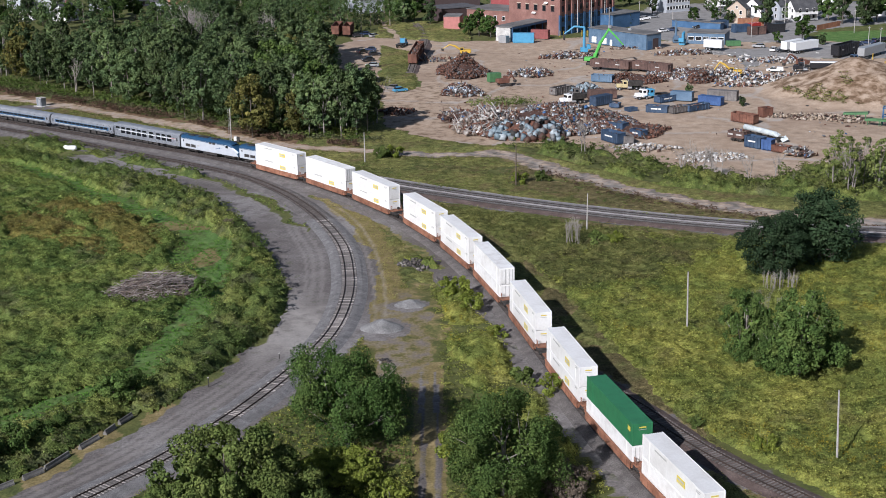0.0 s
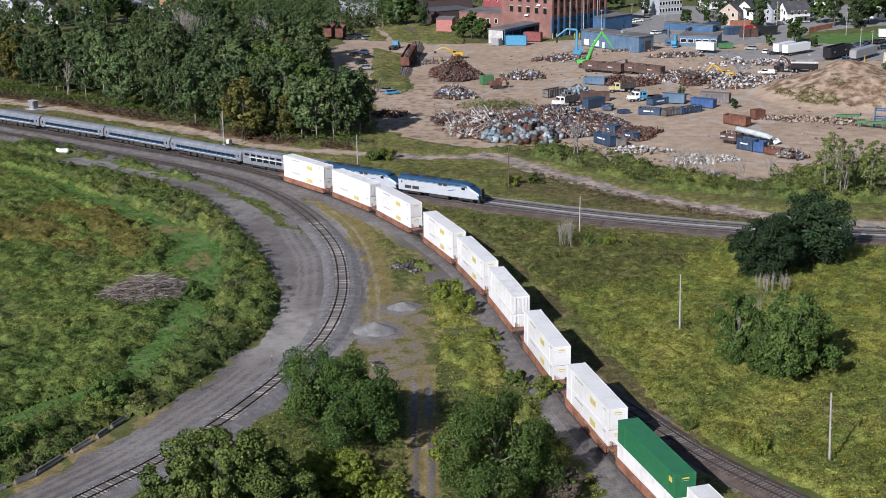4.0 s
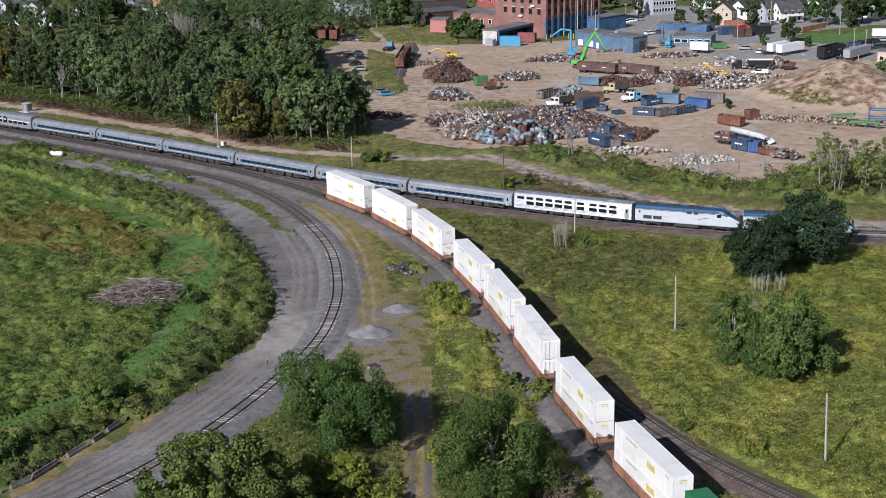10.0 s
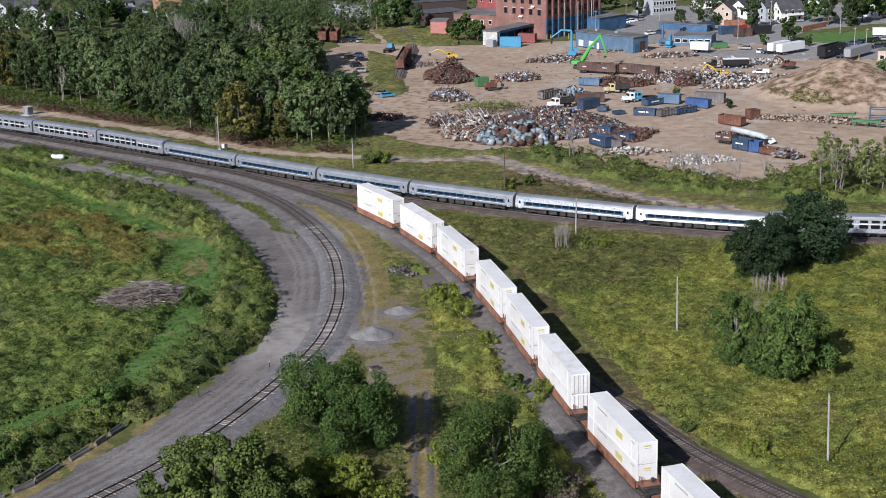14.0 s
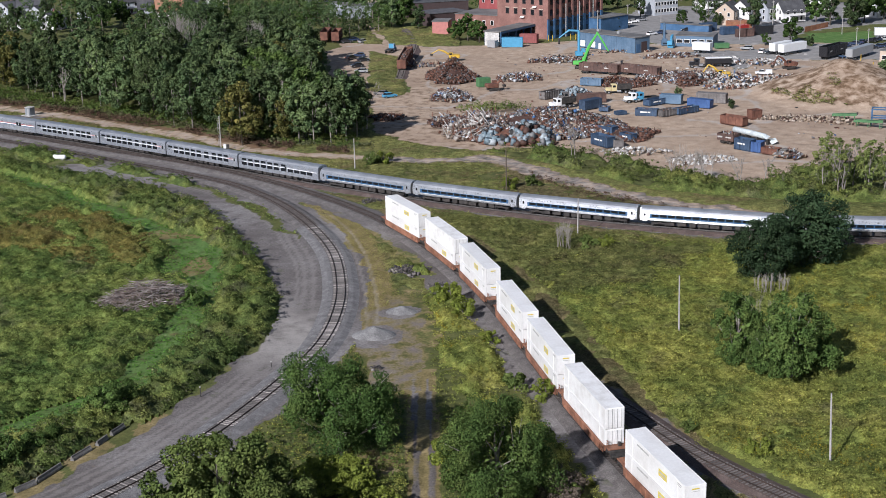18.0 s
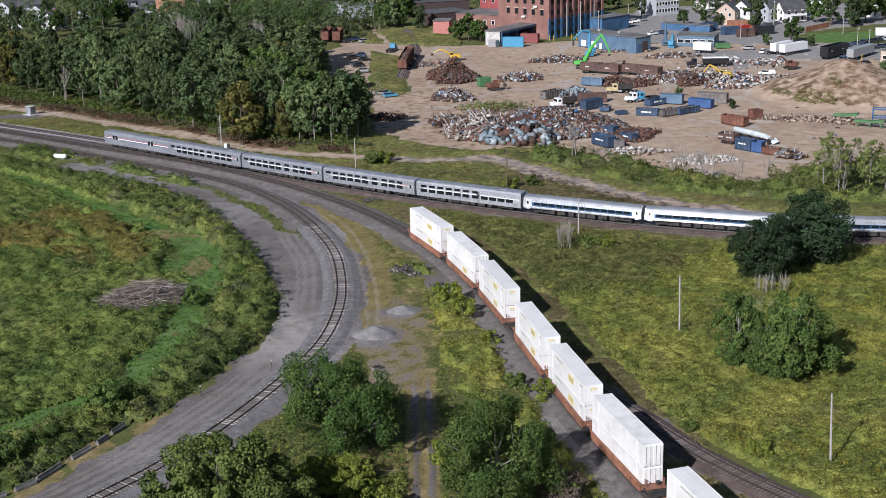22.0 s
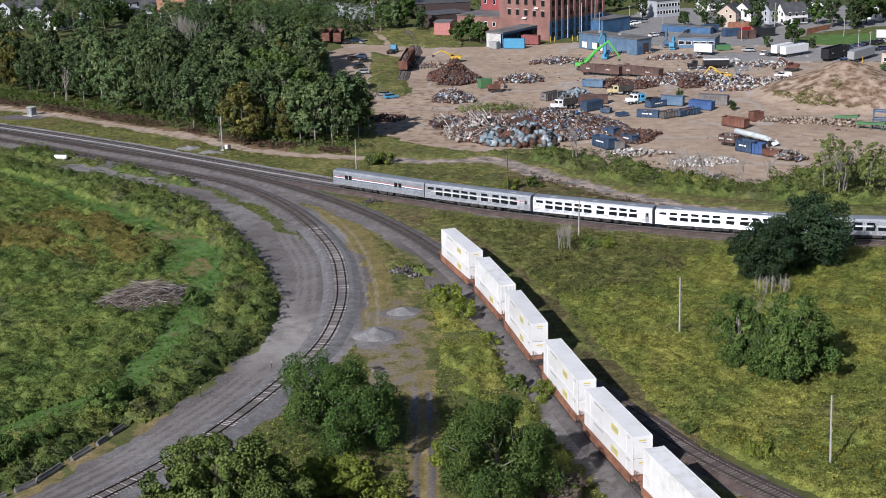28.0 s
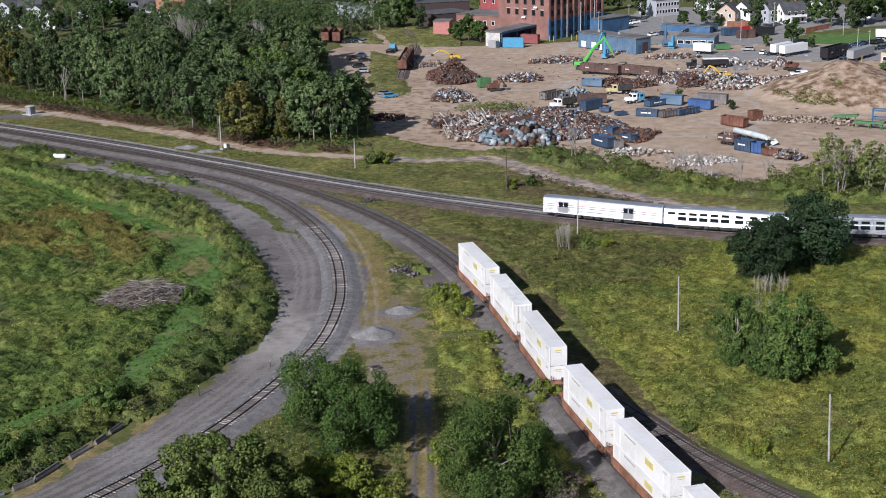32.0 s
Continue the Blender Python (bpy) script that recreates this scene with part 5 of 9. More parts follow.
def build_near_trees():
    mesh = tree_meshes(11, 13.6, 7.2, 40000, 0.245, "leaf", 0.10, 26, tufts=8, bark="bark_pale", dense=0.07, spread=0.72, lump=(0.16, 0.40), tall_tuft=1.15, limbs=14)
    tree(mesh, -13.9, 160.3, "full dark green broadleaf tree beside the spur", "near trees", 20, 1.0)
    mesh = tree_meshes(12, 12.4, 7.4, 40000, 0.245, "leaf_mid", 0.04, 26, tufts=8, bark="bark_pale", dense=0.07, spread=0.72, lump=(0.16, 0.40), tall_tuft=1.15, limbs=14)
    tree(mesh, 5.4, 147.0, "full green broadleaf tree beside the freight track", "near trees", 0, 1.0)
    mesh = tree_meshes(13, 11.6, 6.6, 22000, 0.33, "leaf_light", 0.06, 26, tufts=8, dense=0.06, spread=0.74, lump=(0.15, 0.36), tall_tuft=0.95)
    tree(mesh, -25.6, 138.0, "broad light green tree below the spur", "near trees", 40, 1.12)
    tree(mesh, -19.4, 136.2, "broad light green tree below the spur", "near trees", 160, 0.86)
    tree(mesh, -30.4, 134.4, "broad light green tree below the spur", "near trees", 250, 0.74)
    mesh = tree_meshes(14, 11.6, 6.3, 17000, 0.34, "leaf_dark", 0.03, 34, tufts=9, dense=0.14, spread=0.74, lump=(0.18, 0.36))
    tree(mesh, 55.8, 229.0, "dense round dark green tree standing in the meadow", "dark trees", 0, 0.95)
    tree(mesh, 65.8, 236.6, "dense round dark green tree standing in the meadow", "dark trees", 130, 1.12)
    mesh = tree_meshes(15, 12.6, 4.9, 15000, 0.32, "leaf_mid", 0.02, 26, tufts=8, bark="bark_pale", spread=0.74, dense=0.06, lump=(0.16, 0.38), tall_tuft=1.1)
    tree(mesh, 48.6, 182.0, "bushy green tree standing in the meadow", "meadow trees", 0, 1.08)
    tree(mesh, 42.4, 189.0, "thin grey-green tree standing in the meadow", "meadow trees", 80, 0.92, "tree", 0.88)
    tree(mesh, 52.4, 185.0, "bushy green tree standing in the meadow", "meadow trees", 200, 0.66)
    tree(mesh, 45.6, 184.0, "bushy green tree standing in the meadow", "meadow trees", 300, 0.6)


def build_forest():
    kinds = []
    for i, (leaf, h) in enumerate((("wood", 20), ("wood_dark", 21), ("wood", 18), ("leaf_mid", 18), ("wood_dark", 19), ("leaf_turning", 17), ("wood", 21))):
        kinds.append(tree_meshes(40 + i, h, 4.5 + (i % 3) * 0.6, 3600, 0.60, leaf, (0.03, 0.12, 0.02, 0.08, 0.02, 0.05, 0.14)[i], 20, tufts=6, stout=0.5, lump=(0.18, 0.40), tall_tuft=1.0, limbs=7, bark="bark_pale" if i in (0, 1, 3, 6) else "bark", spread=0.66))
    names = ("tall green woodland tree", "tall dark green woodland tree with pale trunk", "tall green woodland tree", "pale green woodland tree", "dark green woodland tree", "woodland tree turning yellow-brown", "tall green woodland tree with pale trunk")
    rng, done = random.Random(21), []
    weights = (0, 0, 0, 1, 1, 2, 2, 2, 3, 4, 4, 5, 6, 6)
    for x, y, k, size, turn in ((-52.5, 353.5, 5, 1.05, 30), (-37.5, 352.5, 6, 0.85, 80), (-33.5, 351.5, 0, 0.9, 10), (-29.0, 351.5, 6, 0.95, 200), (-25.2, 353.0, 1, 0.95, 140), (-22.6, 357.5, 0, 0.92, 260), (-23.0, 364.0, 6, 0.85, 60), (-41.0, 354.5, 5, 0.8, 300), (-117.0, 424.0, 1, 0.95, 20), (-121.0, 424.5, 6, 0.9, 120), (-141.0, 447.0, 5, 0.95, 100)):
        done.append((x, y))
        tree(kinds[k], x, y, names[k], "woodland trees", turn, size)
    tries = 0
    while tries < 9000 and len(done) < 195:
        tries += 1
        x, y = rng.uniform(-180, -20), rng.uniform(350, 550)
        if not inside(FOREST, np.array([x]), np.array([y]))[0] or any((x - a) ** 2 + (y - b) ** 2 < 5.4 ** 2 for a, b in done):
            continue
        if x > -0.092 * y and y > 376:
            continue
        done.append((x, y))
        k = rng.choice((0, 2, 3, 5, 6, 6)) if x > -58 else rng.choice(weights)
        tree(kinds[k], x, y, names[k], "woodland trees", rng.uniform(0, 360), rng.uniform(0.66, 1.12), "tree", rng.uniform(0.85, 1.2))
    return kinds


build_near_trees()
build_forest()


def billow(x, y, seed):
    """Height of clumped growth, 0 to about 1: rounded tufts of several sizes with sharp hollows between them."""
    return np.clip(0.12 + 0.20 * vnoise(x, y, 7.5, seed) + 0.62 * np.abs(vnoise(x, y, 3.3, seed + 1)) ** 0.75 + 0.42 * np.abs(vnoise(x + 0.5 * y, y - 0.5 * x, 1.7, seed + 2)) ** 0.8, 0.04, 1.3)


def growth(name, areas, material, label, density, size, height, radius, seed, sprays=6, test=None, category="weeds", over=None):
    """Low plants over an area, as one mesh of leaf sprays; over: the height and seed of the growth whose surface they top."""
    rng = np.random.default_rng(seed)
    x0, x1, y0, y1 = areas
    n = int((x1 - x0) * (y1 - y0) * density)
    x, y = rng.uniform(x0, x1, n), rng.uniform(y0, y1, n)
    keep = test(x, y)
    x, y = x[keep], y[keep]
    h = height * rng.uniform(0.5, 1.2, len(x)) * (1 + 0.5 * vnoise(x, y, 5, seed) + 0.25 * vnoise(x, y, 2.2, seed + 1))
    if over:
        h = height * rng.uniform(0.5, 1.2, len(x))
        c = np.c_[x, y, ground_height(x, y) + over[0] * billow(x, y, over[1]) + h * 0.2]
    else:
        c = np.c_[x, y, ground_height(x, y) + h * 0.5]
    k = np.repeat(np.arange(len(x)), sprays)
    m = len(k)
    d = rng.normal(size=(m, 3))
    d[:, 2] = np.abs(d[:, 2])
    d /= np.linalg.norm(d, axis=1)[:, None]
    p = c[k] + d * np.c_[np.full(m, radius), np.full(m, radius), h[k] * 0.5] * rng.uniform(0.5, 1, (m, 1))
    nn = d + rng.normal(size=(m, 3)) * 0.45 + np.array([0, 0, 0.7])
    nn /= np.linalg.norm(nn, axis=1)[:, None]
    a = np.cross(nn, rng.normal(size=(m, 3)))
    a /= np.linalg.norm(a, axis=1)[:, None]
    b = np.cross(nn, a)
    s = size * rng.uniform(0.6, 1.4, m)[:, None]
    v = np.stack([p - a * s * 0.5, p - b * s * 0.4 + nn * s * 0.2, p + a * s * 0.5, p + b * s * 0.4 + nn * s * 0.2], 1).reshape(-1, 3)
    return stuff(name, v, np.arange(4 * m).reshape(-1, 4), M[material], label, category)


def open_ground(x, y):
    z = zones(x, y)
    return (z[:, 0] < 0.3) & (z[:, 1] < 0.3) & (z[:, 3] < 0.3) & (z[:, 5] < 0.3)


def left_meadow(x, y):
    return open_ground(x, y) & ~inside(HEDGE, x, y) & (LOOP.dist(x, y)[1] < 0) & (zones(x, y)[:, 4] < 0.85)


def right_meadow(x, y):
    d, s = FREIGHT.dist(x, y)
    dm, sm = MAIN.dist(x, y)
    return open_ground(x, y) & (s > 0) & (d > 11) & (sm < 0) & (dm > 8) & (SIDING.dist(x, y)[0] > 4)


def gold_spots(x, y):
    return right_meadow(x, y) & (vnoise(x, y, 16, 31) + 0.6 * vnoise(x, y, 5, 32) > 0.7 - 0.9 * ((x > 58) & (y < 262) & (y > 180)))


def in_sight(x, y):
    return np.abs(x) < 0.335 * y + 9


def golden(x, y):
    """Two bands of dry weeds with ragged edges."""
    u, w = x + 2 * vnoise(x, y, 6, 81) + 2.2 * vnoise(x, y, 2.1, 83), y + 2 * vnoise(x, y, 6, 82) + 2.6 * vnoise(x, y, 2.1, 84)
    return (inside(RED_PATCH, u, w) & (vnoise(x, y, 2.4, 88) > -0.75)) | (inside(RED_INNER, u, w) & (vnoise(x, y, 4.5, 89) > -0.35))


BARRIERS = Line([(-60, 144.5), (-56.2, 148.6), (-51.2, 154.7), (-46.7, 164.2), (-43.9, 171.2), (-42.8, 174)])


def hedge_at(x, y):
    d, side = BARRIERS.dist(x, y)
    return narrowed(inside(HEDGE, x, y) & (np.hypot(x + 95, y - 337) > 5) & ((d > 1.3) | (y > 173)) & ((side > 0) | (y > 173)), open_ground, x, y)


def hedge_tone(x, y):
    return vnoise(x, y, 11, 61) + 0.6 * vnoise(x, y, 4.5, 62)


def canopy(name, areas, material, label, height, seed, test, step=0.55, category="weeds", rough=0.5):
    """The closed top of tall growth: a tufted sheet over an area, brought down to the ground along its edge."""
    rng = np.random.default_rng(seed)
    x0, x1, y0, y1 = areas
    xs, ys = np.arange(x0, x1, step), np.arange(y0, y1, step)
    gx, gy = np.meshgrid(xs, ys)
    px, py = gx + rng.uniform(-0.3, 0.3, gx.shape) * step, gy + rng.uniform(-0.3, 0.3, gx.shape) * step
    on = test(px.ravel(), py.ravel()).reshape(gx.shape)
    cell = on[:-1, :-1] | on[1:, 1:]
    inner = on.copy()
    inner[1:-1, 1:-1] = on[1:-1, 1:-1] & on[:-2, 1:-1] & on[2:, 1:-1] & on[1:-1, :-2] & on[1:-1, 2:]
    core = inner.copy()
    core[1:-1, 1:-1] = inner[1:-1, 1:-1] & inner[:-2, 1:-1] & inner[2:, 1:-1] & inner[1:-1, :-2] & inner[1:-1, 2:]
    h = height * np.where(core, 1.0, 0.5) * (billow(px, py, seed) + rough * rng.uniform(-0.5, 0.5, gx.shape) * 0.3)
    z = ground_height(px.ravel(), py.ravel()).reshape(gx.shape) + np.where(inner, np.maximum(h, 0.12 * height), np.where(on, 0.12 * height, -0.15))
    i = np.arange(gx.size).reshape(gx.shape)
    f = np.stack([i[:-1, :-1], i[:-1, 1:], i[1:, 1:], i[1:, :-1]], -1)[cell]
    used, f = np.unique(f, return_inverse=True)
    v = np.c_[px.ravel(), py.ravel(), z.ravel()][used]
    return stuff(name, v, f.reshape(-1, 4), M[material], label, category)


def narrowed(keep, test, x, y):
    """Runs a costly test only where keep holds."""
    keep = keep.copy()
    keep[keep] = test(x[keep], y[keep])
    return keep


def west(x, y):
    far = LOOP.dist(x, y)[0] > 15
    pile = np.hypot((x + 52.6) / 8.5, (y - 224.8) / 5.5) < 1
    return narrowed(in_sight(x, y) & far & ~pile, left_meadow, x, y) & ~golden(x, y)


def east(x, y):
    return narrowed(in_sight(x, y), right_meadow, x, y)


def open_or_lush(x, y):
    z = zones(x, y)
    return (z[:, 0] < 0.3) & (z[:, 1] < 0.3) & (z[:, 5] < 0.3)


def road_strip(x, y):
    d, side = LOOP.dist(x, y)
    return narrowed((side < 0) & (d < 15) & (y > 236) & (vnoise(x, y, 7, 86) + 0.5 * vnoise(x, y, 2.5, 87) > np.where(y > 255, -0.1, 0.25)) & ((y > 255) | (d < 6.5)), open_ground, x, y)


def spur_strip(x, y):
    return inside(STRIP, x + vnoise(x, y, 5, 186), y + vnoise(x, y, 4, 187)) & (np.hypot(x + 95, y - 337) > 4) & (vnoise(x, y, 6, 188) + 0.5 * vnoise(x, y, 2.5, 189) > -0.75)


WEST, EAST = (-118, -28, 150, 345), (-14, 110, 135, 285)
canopy("meadow_weeds", WEST, "meadow_west", "tall yellow-green meadow weeds beside the dirt road", 1.9, 51, west, 0.5)


def dull(x, y):
    return (y - 226) / 26 - (x - 22) / 34 + 0.7 * vnoise(x, y, 11, 116) + 0.6 * vnoise(x, y, 3.5, 117) > 0


canopy("meadow_weeds", EAST, "meadow_east", "tall yellow-green meadow weeds between the tracks", 1.25, 52, lambda x, y: east(x, y) & ~dull(x, y), 0.5)
canopy("meadow_weeds", EAST, "meadow_dull", "dull olive meadow weeds between the tracks", 1.1, 52, lambda x, y: east(x, y) & dull(x, y), 0.5)
canopy("dry_weeds", (-98, -48, 225, 305), "meadow_dry", "golden-brown dry weeds in the meadow", 1.7, 55, golden, 0.5)
canopy("hedge_growth", (-118, -27, 145, 358), "hedge_mix", "dense shrubs and tall weeds along the dirt road", 3.0, 54, hedge_at, 0.65, "shrubs", 0.7)
growth("meadow_weeds", WEST, "meadow_west_top", "loose tops of yellow-green weeds", 2.4, 0.22, 0.7, 0.4, 151, 10, west, "weeds", (1.9, 51))
growth("meadow_weeds", EAST, "meadow_east_top", "loose tops of yellow-green weeds", 2.4, 0.22, 0.6, 0.4, 152, 10, lambda x, y: east(x, y) & ~dull(x, y), "weeds", (1.25, 52))
growth("meadow_weeds", EAST, "meadow_dull_top", "loose tops of dull olive weeds", 2.4, 0.22, 0.6, 0.4, 152, 10, lambda x, y: east(x, y) & dull(x, y), "weeds", (1.1, 52))
canopy("road_strip_weeds", (-118, -52, 300, 362), "hedge_mix", "low shrubs and weeds between the dirt road and the spur", 1.9, 190, spur_strip, 0.6, "shrubs", 0.8)
growth("road_strip_weeds", (-118, -52, 300, 362), "hedge_mix_top", "loose leafy tops of the low shrubs beside the spur", 1.3, 0.26, 0.9, 0.5, 191, 14, spur_strip, "shrubs", (1.9, 190))
growth("road_strip_weeds", (-118, -28, 255, 345), "meadow_west_top", "low patchy weeds between the dirt road and the spur", 1.2, 0.2, 0.6, 0.45, 88, 11, road_strip)
growth("goldenrod", (25, 110, 135, 285), "weed_gold", "patches of yellow goldenrod in the meadow", 1.5, 0.13, 1.3, 0.35, 53, 10, lambda x, y: in_sight(x, y) & gold_spots(x, y))
growth("dry_weeds", (-98, -48, 225, 305), "meadow_dry_top", "loose tops of golden-brown weeds", 2.2, 0.2, 0.6, 0.45, 157, 10, golden, "weeds", (1.7, 55))
growth("hedge_growth", (-118, -27, 145, 358), "hedge_mix_top", "loose leafy tops along the dirt road", 1.0, 0.28, 1.0, 0.6, 158, 16, hedge_at, "shrubs", (3.0, 54))
growth("hedge_growth", (-118, -27, 145, 358), "weed_olive", "olive-grey shrubs along the dirt road", 0.9, 0.24, 2.6, 0.65, 64, 18, lambda x, y: hedge_at(x, y) & (hedge_tone(x, y) < -0.45), "shrubs")
growth("hedge_growth", (-118, -27, 145, 358), "weed_green", "dense green shrubs along the dirt road", 0.9, 0.25, 3.0, 0.7, 155, 20, lambda x, y: hedge_at(x, y) & (hedge_tone(x, y) > 0.5), "shrubs")
growth("short_grass", (-118, -35, 165, 345), "grass_lush", "short bright grass on the mown path", 1.8, 0.22, 0.3, 0.35, 65, 6, lambda x, y: (zones(x, y)[:, 3] > 0.3) & (zones(x, y)[:, 0] < 0.3) & (vnoise(x, y, 4, 66) > -0.6), "grass")
BANK = (5, 135, 278, 345)


def on_bank(x, y):
    return narrowed(inside(BAND, x, y), open_ground, x, y)


canopy("embankment_shrubs", BANK, "bank_mix", "green shrubs along the scrapyard's edge", 3.0, 56, lambda x, y: on_bank(x, y) & (vnoise(x, y, 9, 66) + 0.4 * vnoise(x, y, 3, 67) > -0.45), 0.7, "shrubs", 0.8)
growth("embankment_shrubs", BANK, "bank_mix_top", "loose leafy tops of the embankment shrubs", 0.7, 0.34, 1.2, 0.7, 89, 14, lambda x, y: on_bank(x, y) & (vnoise(x, y, 9, 66) > -0.5), "shrubs", (3.0, 56))
growth("embankment_shrubs", BANK, "weed_olive", "olive-grey shrubs along the scrapyard's edge", 0.3, 0.30, 2.2, 0.8, 90, 14, on_bank, "shrubs")


def far_verge(x, y):
    d, side = MAIN.dist(x, y)
    return narrowed(in_sight(x, y) & (d < 60) & (d > 3.6) & (side > 0) & (FAR_ROAD.dist(x, y)[1] < 0) & (FAR_ROAD.dist(x, y)[0] > np.where(x > 5, 3.4, 2.4)) & ~inside(BAND, x, y), open_ground, x, y)


def mid_verge(x, y):
    d, side = FREIGHT.dist(x, y)
    dm, sm = MAIN.dist(x, y)
    return narrowed((side > 0) & (sm < 0) & (d > 3.4) & (dm > 4) & ((d < 13) | (dm < 9.5)), open_ground, x, y)


def inner_verge(x, y):
    d, side = FREIGHT.dist(x, y)
    dl, sl = LOOP.dist(x, y)
    return narrowed((y > 222) & (side < 0) & (sl > 0) & (d > 6) & (dl > 4.2) & (HAY.dist(x, y)[0] > 4.0) & (vnoise(x, y, 7, 104) + 0.4 * vnoise(x, y, 2.5, 105) > -0.3), open_ground, x, y)


def is_dry(x, y):
    return vnoise(x, y, 8, 106) + 0.5 * vnoise(x, y, 2.5, 107) + (x - 16) / 16 > 0


def beside_train(x, y):
    return vnoise(x, y, 7, 108) + 0.6 * vnoise(x, y, 2.3, 109) > 0.05


canopy("trackside_grass", (-190, 130, 240, 470), "verge_grass", "rough olive grass between the main line and the dirt track", 0.36, 57, lambda x, y: far_verge(x, y) & ~is_dry(x, y), 0.7, "grass", 0.9)
canopy("trackside_grass", (-10, 130, 240, 340), "verge_dry", "dry brownish grass between the main line and the dirt track", 0.22, 95, lambda x, y: far_verge(x, y) & is_dry(x, y), 0.7, "grass", 0.9)
canopy("trackside_grass", (-45, 130, 120, 320), "verge_grass", "rough olive grass between the freight track and the main line", 0.5, 69, lambda x, y: mid_verge(x, y) & ~beside_train(x, y), 0.6, "grass", 0.9)
canopy("trackside_grass", (-45, 130, 120, 320), "verge_dry", "dry brown-green grass beside the freight track", 0.36, 59, lambda x, y: mid_verge(x, y) & beside_train(x, y), 0.6, "grass", 0.9)
canopy("trackside_grass", (-40, 12, 222, 310), "verge_grass", "rough grass between the spur and the freight track", 0.7, 58, inner_verge, 0.55, "grass", 0.9)
growth("trackside_grass", (-190, 130, 240, 470), "verge_grass_top", "loose tops of rough olive grass", 1.0, 0.2, 0.22, 0.45, 110, 7, lambda x, y: far_verge(x, y) & ~is_dry(x, y), "grass", (0.36, 57))
growth("trackside_grass", (-10, 130, 240, 340), "verge_dry_top", "loose tops of dry brownish grass", 1.0, 0.18, 0.16, 0.45, 111, 7, lambda x, y: far_verge(x, y) & is_dry(x, y), "grass", (0.22, 95))
growth("trackside_grass", (-45, 130, 120, 320), "verge_grass_top", "loose tops of rough olive grass", 1.3, 0.18, 0.4, 0.4, 112, 7, lambda x, y: mid_verge(x, y) & ~beside_train(x, y), "grass", (0.5, 69))
growth("trackside_grass", (-45, 130, 120, 320), "verge_dry_top", "loose tops of dry brown-green grass", 1.3, 0.16, 0.3, 0.4, 113, 7, lambda x, y: mid_verge(x, y) & beside_train(x, y), "grass", (0.36, 59))
growth("trackside_grass", (-40, 12, 222, 310), "verge_grass_top", "loose tops of rough olive grass", 1.6, 0.16, 0.5, 0.4, 114, 8, inner_verge, "grass")
growth("trackside_grass", (-190, 130, 240, 470), "meadow_west_top", "loose green tufts in the rough grass", 0.22, 0.22, 0.8, 0.5, 157, 9, lambda x, y: far_verge(x, y) & (vnoise(x, y, 7, 84) > 0), "grass")
growth("trackside_grass", (-45, 30, 120, 226), "meadow_east_top", "rough grass between the spur and the freight track", 1.7, 0.18, 0.45, 0.4, 58, 10, lambda x, y: open_ground(x, y) & (LOOP.dist(x, y)[1] > 0) & (FREIGHT.dist(x, y)[1] < 0) & (HAY.dist(x, y)[0] > 2.4) & (RUTS.dist(x, y)[0] > 1.7), "grass")
growth("trackside_grass", (-45, 20, 120, 175), "weed_green", "tall green weeds under the trees", 1.2, 0.24, 0.9, 0.45, 68, 12, lambda x, y: open_ground(x, y) & (LOOP.dist(x, y)[1] > 0) & (LOOP.dist(x, y)[0] > 6) & (FREIGHT.dist(x, y)[1] < 0) & (FREIGHT.dist(x, y)[0] > 7) & (RUTS.dist(x, y)[0] > 2.6), "weeds")
growth("wood_edge_growth", (-175, -18, 340, 470), "weed_olive", "reddish and olive undergrowth along the wood's edge", 0.7, 0.45, 1.1, 0.8, 71, 10, lambda x, y: (FAR_ROAD.dist(x, y)[1] > 0) & (FAR_ROAD.dist(x, y)[0] > 7) & (FAR_ROAD.dist(x, y)[0] < 13) & (zones(x, y)[:, 0] < 0.3), "weeds")
growth("wood_edge_growth", (-175, -18, 340, 470), "weed_green", "green undergrowth along the wood's edge", 0.5, 0.5, 2.4, 1.0, 72, 14, lambda x, y: (FAR_ROAD.dist(x, y)[1] > 0) & (FAR_ROAD.dist(x, y)[0] > 9) & (FAR_ROAD.dist(x, y)[0] < 18) & (zones(x, y)[:, 0] < 0.3) & (x < -22), "weeds")
growth("mound_scrub", (88, 150, 372, 420), "verge_grass_top", "sparse green scrub on the dirt mound", 2.2, 0.3, 0.7, 0.6, 73, 9, lambda x, y: (vnoise(x, y, 5, 74) + 0.7 * vnoise(x, y, 2.2, 75) > 1.5 * np.hypot((x - 108) / 13, (y - 391) / 13) - 0.9) & (ground_height(x, y) > 1.0) & (y < 415), "weeds")
growth("straw_strip", (-32, -5, 200, 290), "straw", "golden cut straw along old wheel tracks", 11.0, 0.12, 0.14, 0.35, 76, 6, lambda x, y: (HAY.dist(x, y)[0] < 4.6) & (np.abs(HAY.dist(x, y)[0] - 1.0) > 0.4) & (vnoise(x, y, 3, 115) > -0.7) & open_ground(x, y), "grass")
growth("red_brown_weeds", (-175, -18, 335, 470), "weed_red", "dark red-brown weeds along the dirt track", 1.8, 0.34, 1.3, 0.6, 77, 10, lambda x, y: (FAR_ROAD.dist(x, y)[1] > 0) & (FAR_ROAD.dist(x, y)[0] > 2.6) & (FAR_ROAD.dist(x, y)[0] < 8) & (x < -24) & (vnoise(x, y, 9, 78) > -0.4), "weeds")
